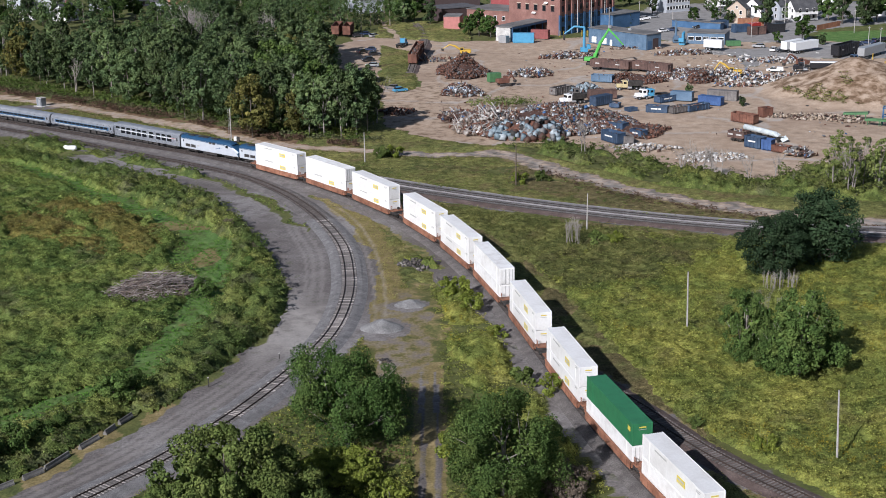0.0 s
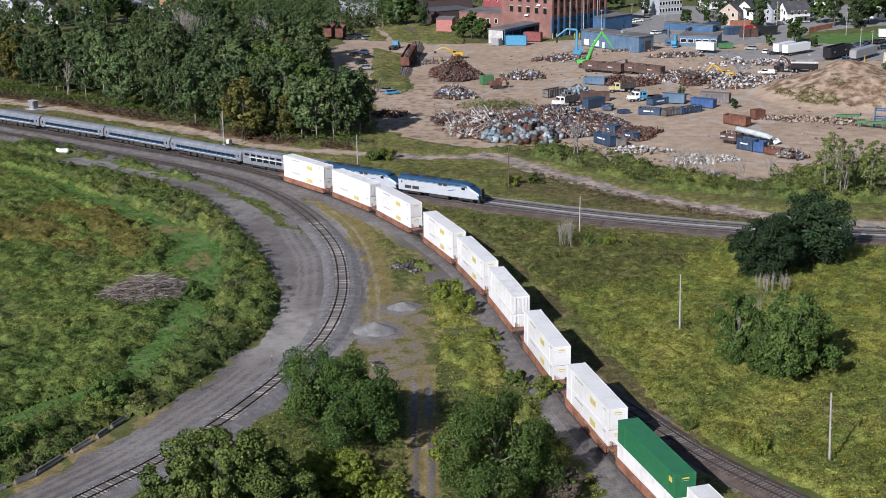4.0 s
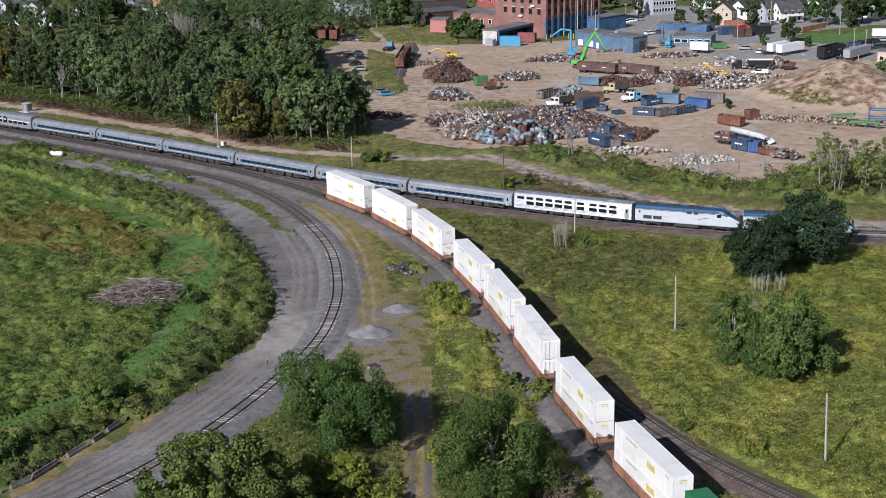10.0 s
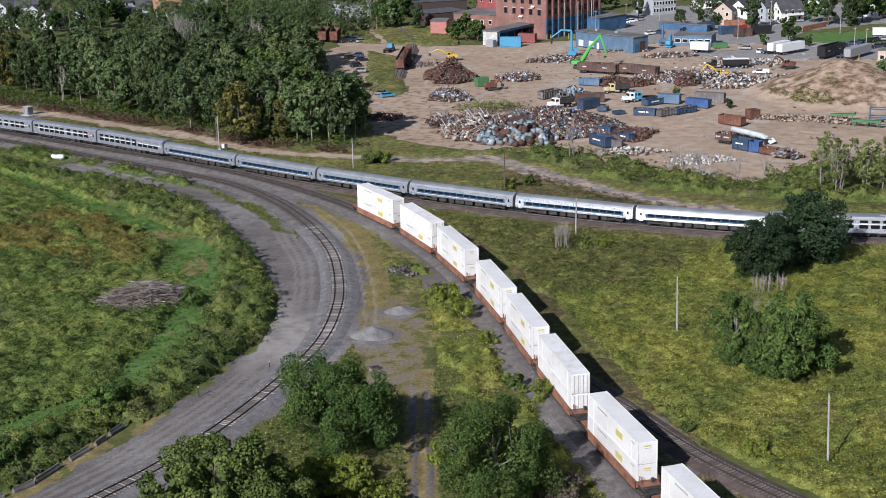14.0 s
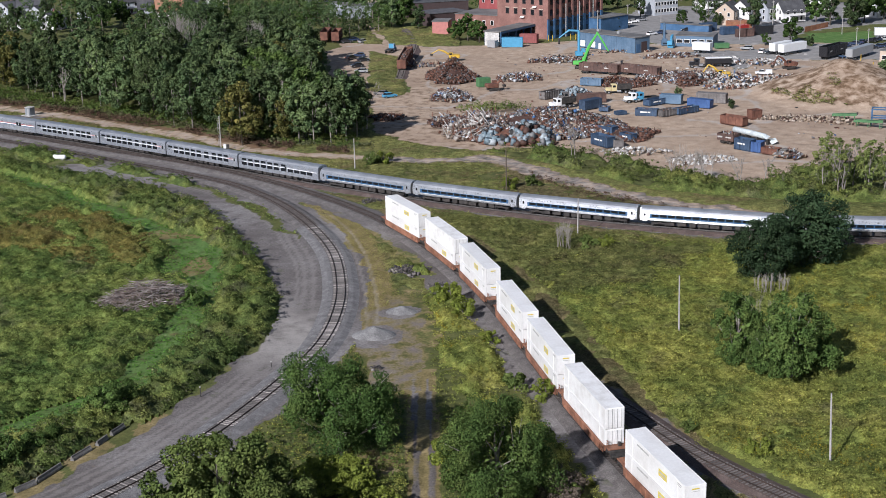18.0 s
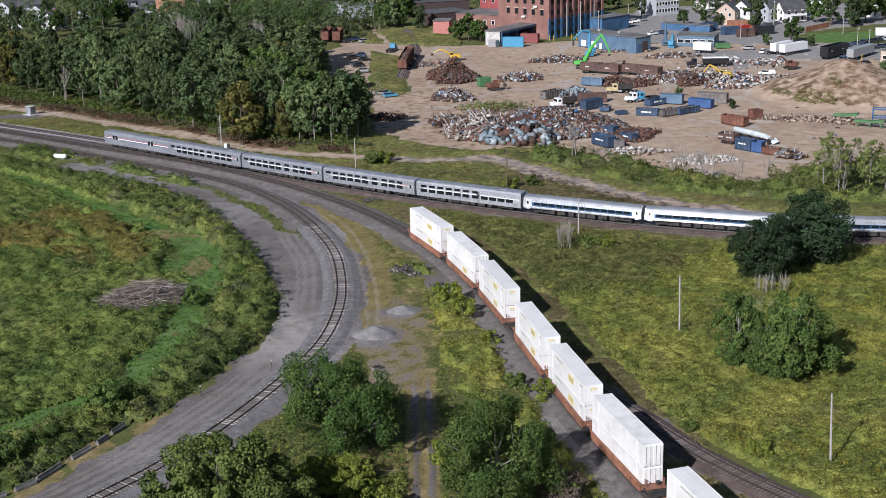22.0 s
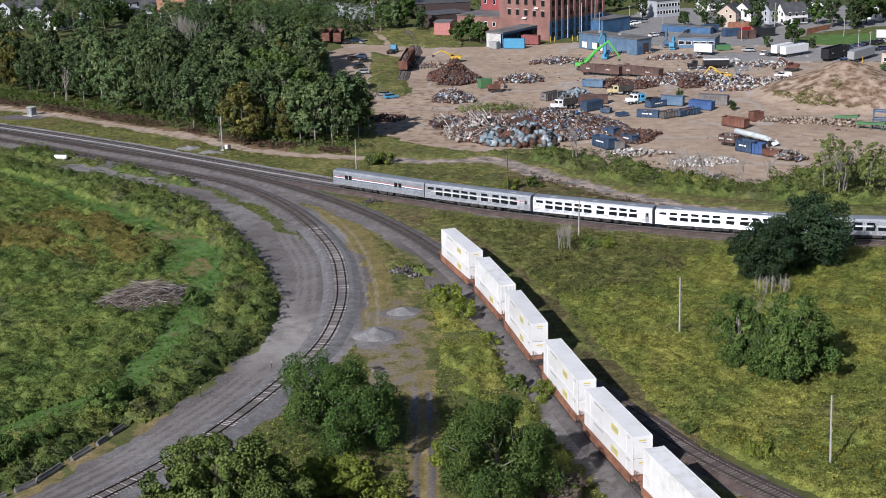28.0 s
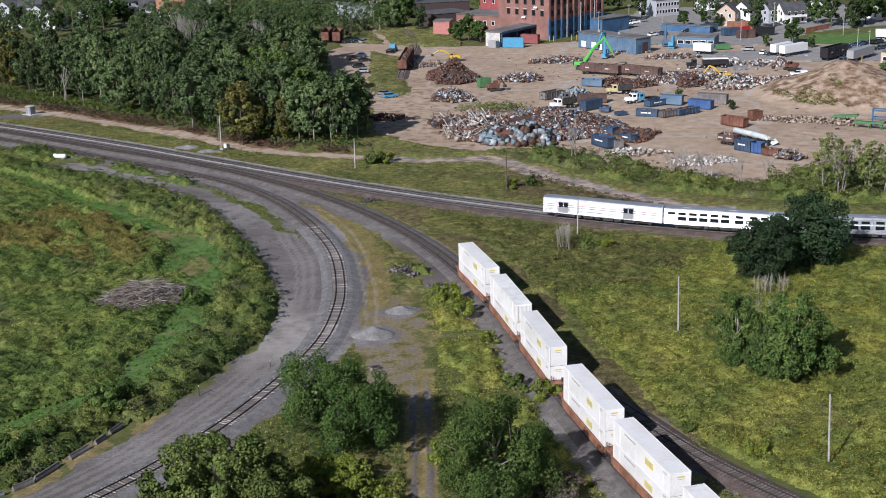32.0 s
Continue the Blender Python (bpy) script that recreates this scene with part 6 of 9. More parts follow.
growth("red_brown_weeds", (20, 130, 250, 330), "weed_red", "brown dry weeds along the dirt track", 0.8, 0.3, 0.5, 0.6, 79, 7, lambda x, y: (FAR_ROAD.dist(x, y)[1] < 0) & (FAR_ROAD.dist(x, y)[0] > 1.8) & (FAR_ROAD.dist(x, y)[0] < 7) & (MAIN.dist(x, y)[1] > 0) & (MAIN.dist(x, y)[0] > 7), "weeds")
canopy("yard_weeds", (-30, 8, 415, 585), "verge_grass", "rough grass along the yard spur", 0.9, 80, lambda x, y: open_ground(x, y) & ~inside(FOREST, x, y), 1.1, "grass", 0.9)
growth("yard_weeds", (10, 60, 335, 365), "weed_olive", "olive weeds on the scrap pile's shoulder", 0.8, 0.4, 1.2, 0.7, 83, 9, lambda x, y: (np.hypot((x - 17) / 11, (y - 366) / 4) < 1) | (np.hypot((x - 40) / 5, (y - 500) / 4) < 1), "weeds")
growth("yard_weeds", (0, 27, 384, 402), "meadow_west_top", "green weeds behind the scrap pile", 1.0, 0.32, 2.6, 0.8, 91, 14, lambda x, y: np.hypot((x - 13.1) / 10, (y - 393.3) / 6) < 1 + 0.3 * vnoise(x, y, 4, 92), "weeds")
canopy("yard_weeds", (-40, 130, 250, 425), "verge_grass", "rough grass at the scrapyard's corner", 0.6, 93, lambda x, y: narrowed(in_sight(x, y) & (FAR_ROAD.dist(x, y)[1] > 0) & (FAR_ROAD.dist(x, y)[0] > 2.4) & (~inside(FOREST, x, y) | (x > -0.094 * y)) & ~inside(BAND, x, y), open_or_lush, x, y), 0.7, "grass", 0.9)
canopy("yard_weeds", (-45, -5, 415, 530), "verge_grass", "rough green grass beside the yard spur", 0.7, 94, lambda x, y: inside(YARD_GREEN, x, y), 0.9, "grass", 0.9)


def freight_verge(x, y):
    d, side = FREIGHT.dist(x, y)
    return narrowed((side < 0) & (d > 5.2) & (d < 13 + 3 * vnoise(x, y, 8, 96)) & (y > 150) & (y < 240) & (RUTS.dist(x, y)[0] > 3) & (vnoise(x, y, 6, 97) > -0.35), open_ground, x, y)


canopy("verge_weeds", (-12, 30, 150, 240), "meadow_east", "bright green weeds between the path and the freight track", 1.7, 98, freight_verge, 0.5)
growth("verge_weeds", (-12, 30, 150, 240), "meadow_east_top", "loose tops of bright green weeds", 1.8, 0.2, 0.6, 0.4, 99, 12, freight_verge, "weeds", (1.7, 98))
growth("verge_weeds", (-12, 30, 165, 240), "weed_gold", "yellow weeds in bloom beside the freight track", 0.7, 0.17, 1.3, 0.35, 100, 12, lambda x, y: freight_verge(x, y) & (vnoise(x, y, 5, 101) > 0.2))
growth("verge_weeds", (-14, -3, 130, 152), "meadow_east_top", "yellow-green weeds under the trees", 1.8, 0.2, 1.3, 0.4, 102, 14, lambda x, y: (RUTS.dist(x, y)[0] > 2) & open_ground(x, y))


# ---- more materials for the yard and the town ----
def mixed(name, stops, rough=0.75, metal=0.15):
    """Heaped pieces, each of one of several colours."""
    m = bpy.data.materials.new(name)
    m.use_nodes = True
    nt = m.node_tree
    bsdf = nt.nodes["Principled BSDF"]
    geo = nt.nodes.new("ShaderNodeNewGeometry")
    r = ramp_node(nt, geo.outputs["Random Per Island"], stops)
    r.color_ramp.interpolation = "CONSTANT"
    coord = nt.nodes.new("ShaderNodeTexCoord").outputs["Object"]
    grain = noise_node(nt, coord, 1.4, 5)
    nt.links.new(mix_color(nt, 1.0, r.outputs[0], scale_grey(nt, grain.outputs["Fac"], 0.3, 0.7, 0.6, 1.3), "MULTIPLY"), bsdf.inputs["Base Color"])
    bsdf.inputs["Roughness"].default_value, bsdf.inputs["Metallic"].default_value = rough, metal
    return m


RUST, RUST_D, GREY, PALE, DARK, BLUE_S, TAN = (0.160, 0.074, 0.048), (0.080, 0.042, 0.031), (0.18, 0.18, 0.18), (0.46, 0.48, 0.50), (0.035, 0.033, 0.032), (0.05, 0.12, 0.26), (0.34, 0.27, 0.20)
M["scrap_rust"] = mixed("rusty_scrap", [(0, RUST), (0.35, RUST_D), (0.6, (0.12, 0.06, 0.04)), (0.82, GREY), (0.93, DARK)])
M["scrap_mix"] = mixed("mixed_scrap_metal", [(0, RUST_D), (0.25, GREY), (0.42, RUST), (0.62, DARK), (0.70, (0.13, 0.12, 0.11)), (0.76, PALE), (0.87, TAN), (0.96, BLUE_S)])
M["scrap_pale"] = mixed("pale_crushed_appliances", [(0, (0.25, 0.30, 0.33)), (0.3, (0.15, 0.20, 0.23)), (0.5, GREY), (0.68, (0.38, 0.42, 0.44)), (0.78, RUST_D), (0.9, DARK)])
M["rubble"] = mixed("white_rubble", [(0, (0.48, 0.47, 0.45)), (0.35, (0.30, 0.28, 0.26)), (0.6, TAN), (0.8, (0.62, 0.61, 0.59)), (0.93, RUST_D)], 0.9, 0)
M["scrap_beams"] = mixed("pale_beams_and_pipes", [(0, (0.34, 0.31, 0.28)), (0.3, (0.22, 0.17, 0.14)), (0.55, (0.46, 0.44, 0.41)), (0.75, RUST), (0.9, (0.58, 0.56, 0.53))], 0.8, 0.05)
M["scrap_white"] = mixed("white_goods_and_sheet", [(0, (0.50, 0.49, 0.47)), (0.25, RUST), (0.4, (0.34, 0.32, 0.30)), (0.58, (0.54, 0.53, 0.51)), (0.72, DARK), (0.86, TAN), (0.95, BLUE_S)], 0.7, 0.05)
M["rubble_tan"] = mixed("tan_rubble", [(0, TAN), (0.35, (0.26, 0.20, 0.15)), (0.6, (0.40, 0.34, 0.28)), (0.82, RUST_D)], 0.9, 0)
M["ties"] = mixed("dark_old_timber_and_tyres", [(0, DARK), (0.35, (0.075, 0.065, 0.06)), (0.65, (0.14, 0.125, 0.115)), (0.9, (0.24, 0.22, 0.2))], 0.9, 0)
M["sticks"] = mixed("weathered_brushwood", [(0, (0.17, 0.13, 0.11)), (0.4, (0.24, 0.20, 0.18)), (0.75, (0.36, 0.32, 0.29)), (0.93, (0.48, 0.44, 0.40))], 0.9, 0)
M["brick"] = surface("red_brick", ((0.165, 0.082, 0.068), (0.225, 0.114, 0.094), (0.285, 0.155, 0.130)), 0.25, 0.9, bump=0.3, fine=0.25)
M["brick_red"] = surface("painted_red_brick", ((0.22, 0.048, 0.048), (0.27, 0.065, 0.065), (0.32, 0.09, 0.088)), 0.25, 0.85, bump=0.2, fine=0.2)
M["paint_blue"] = surface("faded_blue_paint", ((0.030, 0.080, 0.165), (0.045, 0.110, 0.215), (0.070, 0.145, 0.26)), 0.3, 0.7, bump=0.15, fine=0.2)
M["siding_blue"] = surface("grey_blue_sheet_wall", ((0.065, 0.115, 0.180), (0.090, 0.150, 0.225), (0.125, 0.190, 0.27)), 0.3, 0.6, bump=0.2, fine=0.18)
M["roof_grey"] = surface("weathered_flat_roof", ((0.088, 0.085, 0.082), (0.136, 0.133, 0.129), (0.190, 0.184, 0.180)), 0.12, 0.9, bump=0.3, fine=0.3)
M["roof_dark"] = surface("dark_shingles", ((0.041, 0.041, 0.045), (0.064, 0.064, 0.069), (0.094, 0.094, 0.098)), 0.5, 0.9, bump=0.3, vary=0.3)
M["roof_tan"] = surface("orange_brown_shingles", ((0.26, 0.13, 0.08), (0.34, 0.18, 0.11), (0.40, 0.23, 0.15)), 0.5, 0.9, bump=0.3)
M["wall_white"] = plain("white_clapboard", (0.74, 0.73, 0.71), 0.7, wear=0.1)
M["wall_tan"] = plain("tan_clapboard", (0.46, 0.37, 0.29), 0.7, wear=0.1)
M["wall_grey"] = plain("grey_clapboard", (0.36, 0.38, 0.41), 0.7, wear=0.1)
M["hut_grey"] = plain("weathered_grey_sheet", (0.20, 0.22, 0.24), 0.7, wear=0.2)
M["wall_dark"] = plain("dark_brown_wall", (0.055, 0.036, 0.036), 0.8, wear=0.2)
M["wall_pink"] = plain("faded_pink_wall", (0.42, 0.17, 0.15), 0.8, wear=0.2)
M["trim"] = plain("pale_trim", (0.70, 0.69, 0.66), 0.6, wear=0.08)
M["gondola"] = surface("dark_brown_rail_car_paint", ((0.060, 0.036, 0.030), (0.095, 0.056, 0.046), (0.150, 0.090, 0.070)), 0.4, 0.8, bump=0.3, vary=0.12)
M["rust"] = surface("orange_rust", ((0.085, 0.036, 0.024), (0.135, 0.058, 0.038), (0.195, 0.092, 0.060)), 0.5, 0.85, bump=0.4, vary=0.15)
M["bin_blue"] = surface("scuffed_dark_blue_paint", ((0.022, 0.042, 0.078), (0.035, 0.064, 0.115), (0.06, 0.095, 0.155)), 0.6, 0.65, bump=0.2, vary=0.25)
M["bin_bright"] = surface("scuffed_bright_blue_paint", ((0.025, 0.06, 0.16), (0.038, 0.085, 0.22), (0.06, 0.12, 0.27)), 0.6, 0.6, bump=0.2)
M["bin_grey"] = surface("scuffed_grey_brown_paint", ((0.08, 0.07, 0.065), (0.125, 0.115, 0.11), (0.18, 0.165, 0.155)), 0.6, 0.75, bump=0.2, vary=0.25)
M["cyan"] = plain("light_blue_paint", (0.07, 0.27, 0.44), 0.55, wear=0.15)
M["green_paint"] = plain("bright_green_paint", (0.10, 0.42, 0.08), 0.45, wear=0.15)
M["machine_yellow"] = plain("machine_yellow_paint", (0.52, 0.33, 0.04), 0.5, wear=0.2)
M["machine_green"] = plain("dull_green_paint", (0.07, 0.17, 0.07), 0.6, wear=0.25)
M["cream"] = plain("cream_paint", (0.52, 0.44, 0.24), 0.6, wear=0.2)
M["vehicle_white"] = plain("white_vehicle_paint", (0.78, 0.78, 0.77), 0.35, wear=0.05)
M["vehicle_black"] = plain("black_vehicle_paint", (0.022, 0.022, 0.025), 0.3, wear=0.15)
M["vehicle_blue"] = plain("navy_vehicle_paint", (0.03, 0.045, 0.09), 0.3, wear=0.15)
M["vehicle_silver"] = plain("silver_vehicle_paint", (0.42, 0.43, 0.44), 0.35, 0.4, wear=0.1)
M["red_dull"] = plain("faded_dull_red_paint", (0.22, 0.065, 0.06), 0.7, wear=0.25)
M["tank_pale"] = surface("chalky_pale_tank_paint", ((0.36, 0.40, 0.41), (0.46, 0.50, 0.50), (0.55, 0.58, 0.57)), 0.6, 0.8, bump=0.2)
M["vehicle_red"] = plain("red_vehicle_paint", (0.36, 0.04, 0.035), 0.35, wear=0.1)
M["pole"] = surface("weathered_pole_wood", ((0.26, 0.245, 0.23), (0.34, 0.32, 0.30), (0.42, 0.40, 0.38)), 1.0, 0.85, bump=0.3)
M["pole_brown"] = surface("brown_pole_wood", ((0.06, 0.045, 0.035), (0.09, 0.068, 0.052), (0.13, 0.10, 0.08)), 1.0, 0.85, bump=0.3)
M["concrete"] = surface("weathered_concrete", ((0.30, 0.29, 0.275), (0.40, 0.39, 0.37), (0.50, 0.49, 0.46)), 0.6, 0.9, bump=0.3, vary=0.15)
M["concrete_old"] = surface("stained_old_concrete", ((0.09, 0.085, 0.08), (0.15, 0.143, 0.135), (0.24, 0.23, 0.215)), 0.9, 0.95, bump=0.5, vary=0.25)
M["fence_wood"] = surface("orange_brown_fence_boards", ((0.22, 0.09, 0.05), (0.30, 0.13, 0.07), (0.36, 0.18, 0.10)), 0.6, 0.85, bump=0.2, vary=0.15)


def along(a, b):
    """Middle, heading in degrees and length of the stretch from a to b."""
    dx, dy = b[0] - a[0], b[1] - a[1]
    return (a[0] + b[0]) / 2, (a[1] + b[1]) / 2, math.degrees(math.atan2(dy, dx)), math.hypot(dx, dy)


def at_ground(x, y, heading=0.0, lift=0.0):
    return pose(x, y, float(ground_height(x, y)) + lift, 0, 0, heading)


# ---- things beside the tracks ----
def utility_pole(x, y, height, mat, label, lean=0.0, arms=0):
    t = thing("utility_pole", label, "pole", "poles", pose(x, y, -0.2, 0, lean, 0))
    part("shaft", Shape().tube([(0, 0, 0), (0, 0, height * 0.5), (0, 0, height + 0.2)], [0.15, 0.13, 0.10], 10), M[mat], t)
    part("cap", Shape().tube([(0, 0, height + 0.2), (0, 0, height + 0.24)], 0.12, 10), M["dark_steel"], t)
    for k in range(arms):
        c = part("cross_arm", Shape().box((0, 0, height - 0.4 - 0.7 * k), (2.0, 0.1, 0.12), 40), M[mat], t)
        for dx in (-0.8, -0.3, 0.3, 0.8):
            part("insulator", Shape().tube([(dx * 0.77, dx * 0.64, height - 0.34 - 0.7 * k), (dx * 0.77, dx * 0.64, height - 0.2 - 0.7 * k)], 0.05, 6), M["trim"], c)
    return t


def signal_mast(x, y):
    t = thing("signal_mast", "grey signal mast with white cabinet beside the main line", "railway signal", "", pose(x, y, 0))
    part("mast", Shape().tube([(0, 0, -0.2), (0, 0, 9.0)], 0.12, 10), M["pole"], t)
    part("base", Shape().box((0, 0, 0.2), (0.8, 0.8, 0.5), ch=0.05), M["concrete"], t)
    c = part("cabinet", Shape().box((1.0, 0.2, 1.05), (0.75, 0.7, 1.1), ch=0.04), M["trim"], t, "white steel relay cabinet")
    part("cabinet_door", Shape().box((1.0, -0.17, 1.05), (0.6, 0.04, 0.95)), M["vehicle_white"], c)
    part("dark_cabinet", Shape().box((1.0, 0.2, 0.25), (0.6, 0.6, 0.6)).box((1.75, 0.2, 0.75), (0.6, 0.6, 1.5), ch=0.04), M["dark_steel"], t)
    part("ladder", Shape().box((-0.25, 0, 4.5), (0.04, 0.04, 8.6)).box((-0.55, 0, 4.5), (0.04, 0.04, 8.6)), M["vehicle_silver"], t)


def relay_hut(x, y):
    t = thing("relay_hut", "small grey relay hut on a gravel pad", "hut", "", pose(x, y, 0, 0, 0, -35))
    part("wall", Shape().box((0, 0, 1.2), (2.2, 1.8, 2.4), ch=0.03), M["hut_grey"], t)
    part("roof", Shape().box((0, 0, 2.47), (2.5, 2.1, 0.14), ch=0.03), M["concrete"], t)
    part("door", Shape().box((0.4, -1.02, 1.1), (0.9, 0.05, 2.0)), M["vehicle_silver"], t)
    part("pad", Shape().box((0, 0, 0.05), (4.0, 3.4, 0.14), ch=0.03), M["concrete"], t)


def white_tank(x, y):
    t = thing("storage_tank", "white horizontal gas tank on short saddles", "tank", "", pose(x, y, 0, 0, 0, -14))
    L, r = 3.0, 0.6
    part("shell", Shape().tube([(-L / 2 - 0.32, 0, 0.72), (-L / 2 - 0.2, 0, 0.72), (-L / 2, 0, 0.72), (L / 2, 0, 0.72), (L / 2 + 0.2, 0, 0.72), (L / 2 + 0.32, 0, 0.72)], [r * 0.35, r * 0.8, r, r, r * 0.8, r * 0.35], 18), M["vehicle_white"], t, smooth=True)
    for dx in (-0.9, 0.9):
        part("saddle", Shape().box((dx, 0, 0.1), (0.25, 0.9, 0.4), ch=0.03), M["concrete"], t)
    part("valve_dome", Shape().tube([(0, 0, 1.25), (0, 0, 1.45)], 0.16, 8), M["vehicle_silver"], t)


def heap(name, label, x, y, rx, ry, height, count, size, mat, seed, category="scrap pile", long=2.2, turn=0.0, core=None, rough=1.0, cubes=False):
    """A heap of loose pieces: tilted plates, beams and blocks over a mound."""
    rng = np.random.default_rng(seed)
    a, r = rng.uniform(0, 2 * math.pi, count), np.sqrt(rng.uniform(0, 1, count))
    def lobe(t):
        return 1 + 0.16 * np.sin(2 * t + seed) + 0.13 * np.sin(3 * t + 1.7 * seed) + 0.08 * np.sin(7 * t + 2.3 * seed)

    lx, ly = np.cos(a) * r * rx * lobe(a), np.sin(a) * r * ry * lobe(a)
    hill = np.clip(1 - r, 0, 1) ** 0.7 * (0.75 + 0.4 * vnoise(lx + x, ly + y, max(rx, ry) * 0.45, seed)) + 0.05
    lz = height * hill * (1 - 0.35 * rng.uniform(0, 1, count) ** 2)
    c, s = math.cos(radians(turn)), math.sin(radians(turn))
    kind = rng.random(count)
    sx = size * rng.uniform(0.4, 1.0, count) * np.where(kind < 0.35, long, 1.0)
    sy = size * np.where(kind < 0.35, rng.uniform(0.08, 0.25, count), rng.uniform(0.3, 0.9, count))
    sz = size * np.where(kind > 0.75, rng.uniform(0.3, 0.6, count), rng.uniform(0.05, 0.16, count))
    if cubes:
        sx, sy, sz = (size * rng.uniform(0.4, 0.85, count) for _ in range(3))
    corner = np.array([(i, j, k) for i in (-.5, .5) for j in (-.5, .5) for k in (-.5, .5)])
    p = corner[None] * np.stack([sx, sy, sz], -1)[:, None]
    q = rng.normal(size=(count, 4)) * np.array([1.0, 0.55 * rough, 0.55 * rough, 1.0])
    q /= np.linalg.norm(q, axis=1)[:, None]
    w, qx, qy, qz = q.T
    R = np.stack([np.stack([1 - 2 * (qy ** 2 + qz ** 2), 2 * (qx * qy - qz * w), 2 * (qx * qz + qy * w)], -1), np.stack([2 * (qx * qy + qz * w), 1 - 2 * (qx ** 2 + qz ** 2), 2 * (qy * qz - qx * w)], -1), np.stack([2 * (qx * qz - qy * w), 2 * (qy * qz + qx * w), 1 - 2 * (qx ** 2 + qy ** 2)], -1)], 1)
    p = np.einsum("nij,nkj->nki", R, p)
    p = p + np.stack([x + c * lx - s * ly, y + s * lx + c * ly, lz + ground_height(x + lx, y + ly)], -1)[:, None]
    f = np.array([(0, 1, 3, 2), (4, 6, 7, 5), (0, 4, 5, 1), (2, 3, 7, 6), (0, 2, 6, 4), (1, 5, 7, 3)])
    faces = (np.arange(count)[:, None, None] * 8 + f[None]).reshape(-1, 4)
    ob = stuff(name, p.reshape(-1, 3), faces, M[mat], label, category)
    if core:
        n, m = 28, 7
        v, fc = [], []
        for i in range(m + 1):
            u = i / m
            for k in range(n):
                t = 2 * math.pi * k / n
                d = 1 - u
                px, py = math.cos(t) * rx * d * 0.97 * lobe(t), math.sin(t) * ry * d * 0.97 * lobe(t)
                v.append((x + c * px - s * py, y + s * px + c * py, -0.1 + float(ground_height(x, y)) + height * 0.72 * u ** 0.8))
        for i in range(m):
            for k in range(n):
                fc.append((i * n + k, i * n + (k + 1) % n, (i + 1) * n + (k + 1) % n, (i + 1) * n + k))
        stuff("core", v, fc, M[core], "", "", True, "", ob)
    return ob


def stick_pile(name, label, x, y, rx, ry, height, count, seed, turn=0.0):
    rng, sh = random.Random(seed), Shape()
    c, s = math.cos(radians(turn)), math.sin(radians(turn))
    for _ in range(count):
        a, r = rng.uniform(0, 6.28), math.sqrt(rng.random())
        px, py = math.cos(a) * r * rx, math.sin(a) * r * ry
        z = height * (1 - r) * rng.uniform(0.3, 1) + 0.1
        h, ln = rng.gauss(0.3, 1.0), rng.uniform(0.8, 4.5)
        d = Vector((math.cos(h) * c - math.sin(h) * s, math.cos(h) * s + math.sin(h) * c, rng.uniform(-0.12, 0.22))) * ln / 2
        o = Vector((x + c * px - s * py, y + s * px + c * py, z))
        w = rng.uniform(0.015, 0.06)
        sh.tube([o - d, o + d * 0.2 + Vector((0, 0, rng.uniform(-0.1, 0.15))), o + d], [w * 1.3, w, w * 0.5], 4, False)
    ob = new(name, sh.mesh(name, M["sticks"]))
    return tagged(ob, label, "brush pile", "", "stuff")


for px, py, ph, pm, pl, plean, pa in ((46.6, 153.8, 9.9, "pole", "pale weathered utility pole in the meadow", -2.2, 0), (36.1, 201.1, 10.1, "pole", "pale weathered utility pole in the meadow", -1.0, 0), (26.0, 258.3, 8.0, "pole", "pale utility pole near the main line", 0.5, 0), (14.0, 297.8, 9.7, "pole_brown", "dark brown utility pole near the dirt track", 0, 0), (-21.2, 322.4, 7.5, "pole", "pale utility pole near the main line", 0, 0)):
    utility_pole(px, py, ph, pm, pl, plean, pa)
signal_mast(-57.1, 347.1)
relay_hut(-122.3, 403.3)
white_tank(-97.1, 340.6)
stick_pile("brush_pile", "heap of grey cut branches in the meadow", -52.0, 225.2, 9.0, 5.6, 4.6, 1100, 71, 30)
stick_pile("brush_pile", "low heap of pale branches in the meadow", 45.9, 176.5, 1.8, 1.2, 0.5, 90, 72, 20)
heap("timber_heap", "dark heap of old sleepers and tyres", -7.4, 238.2, 2.9, 2.6, 1.4, 260, 0.75, "ties", 73, "rubble heap", 2.6)
heap("timber_heap", "flat heap of black debris on gravel", -1.2, 229.0, 2.0, 1.3, 0.7, 80, 0.7, "ties", 74, "rubble heap", 2.2)
heap("timber_heap", "small heap of dark debris beside the track", -16.1, 290.4, 2.2, 2.0, 0.9, 110, 0.6, "ties", 75, "rubble heap", 2.4)
heap("stone_heap", "dark blocks half hidden in the grass", -10.8, 190.5, 1.0, 0.8, 0.5, 18, 0.6, "ties", 76, "rubble heap")


def gravel_heap(x, y, rx, ry, height, seed, label):
    """A loose cone of crushed stone with a lumpy flank."""
    n, m, v, f = 40, 12, [], []
    for i in range(m + 1):
        u = i / m
        for k in range(n):
            a = 2 * math.pi * k / n
            px, py = x + math.cos(a) * rx * (1 - u), y + math.sin(a) * ry * (1 - u)
            lump = float(vnoise(np.array([px]), np.array([py]), 0.9, seed)[0])
            ridge = float(vnoise(np.array([px]), np.array([py]), 2.4, seed + 1)[0])
            v.append((px, py, -0.1 + height * (u ** 0.85) + (0.12 * lump + 0.22 * ridge) * (0.3 + 0.7 * u) * (1 if u < 1 else 0.3)))
    f = [(i * n + k, i * n + (k + 1) % n, (i + 1) * n + (k + 1) % n, (i + 1) * n + k) for i in range(m) for k in range(n)]
    return stuff("ballast_mound", v, f, M["ballast_light"], label, "mound", True, "")


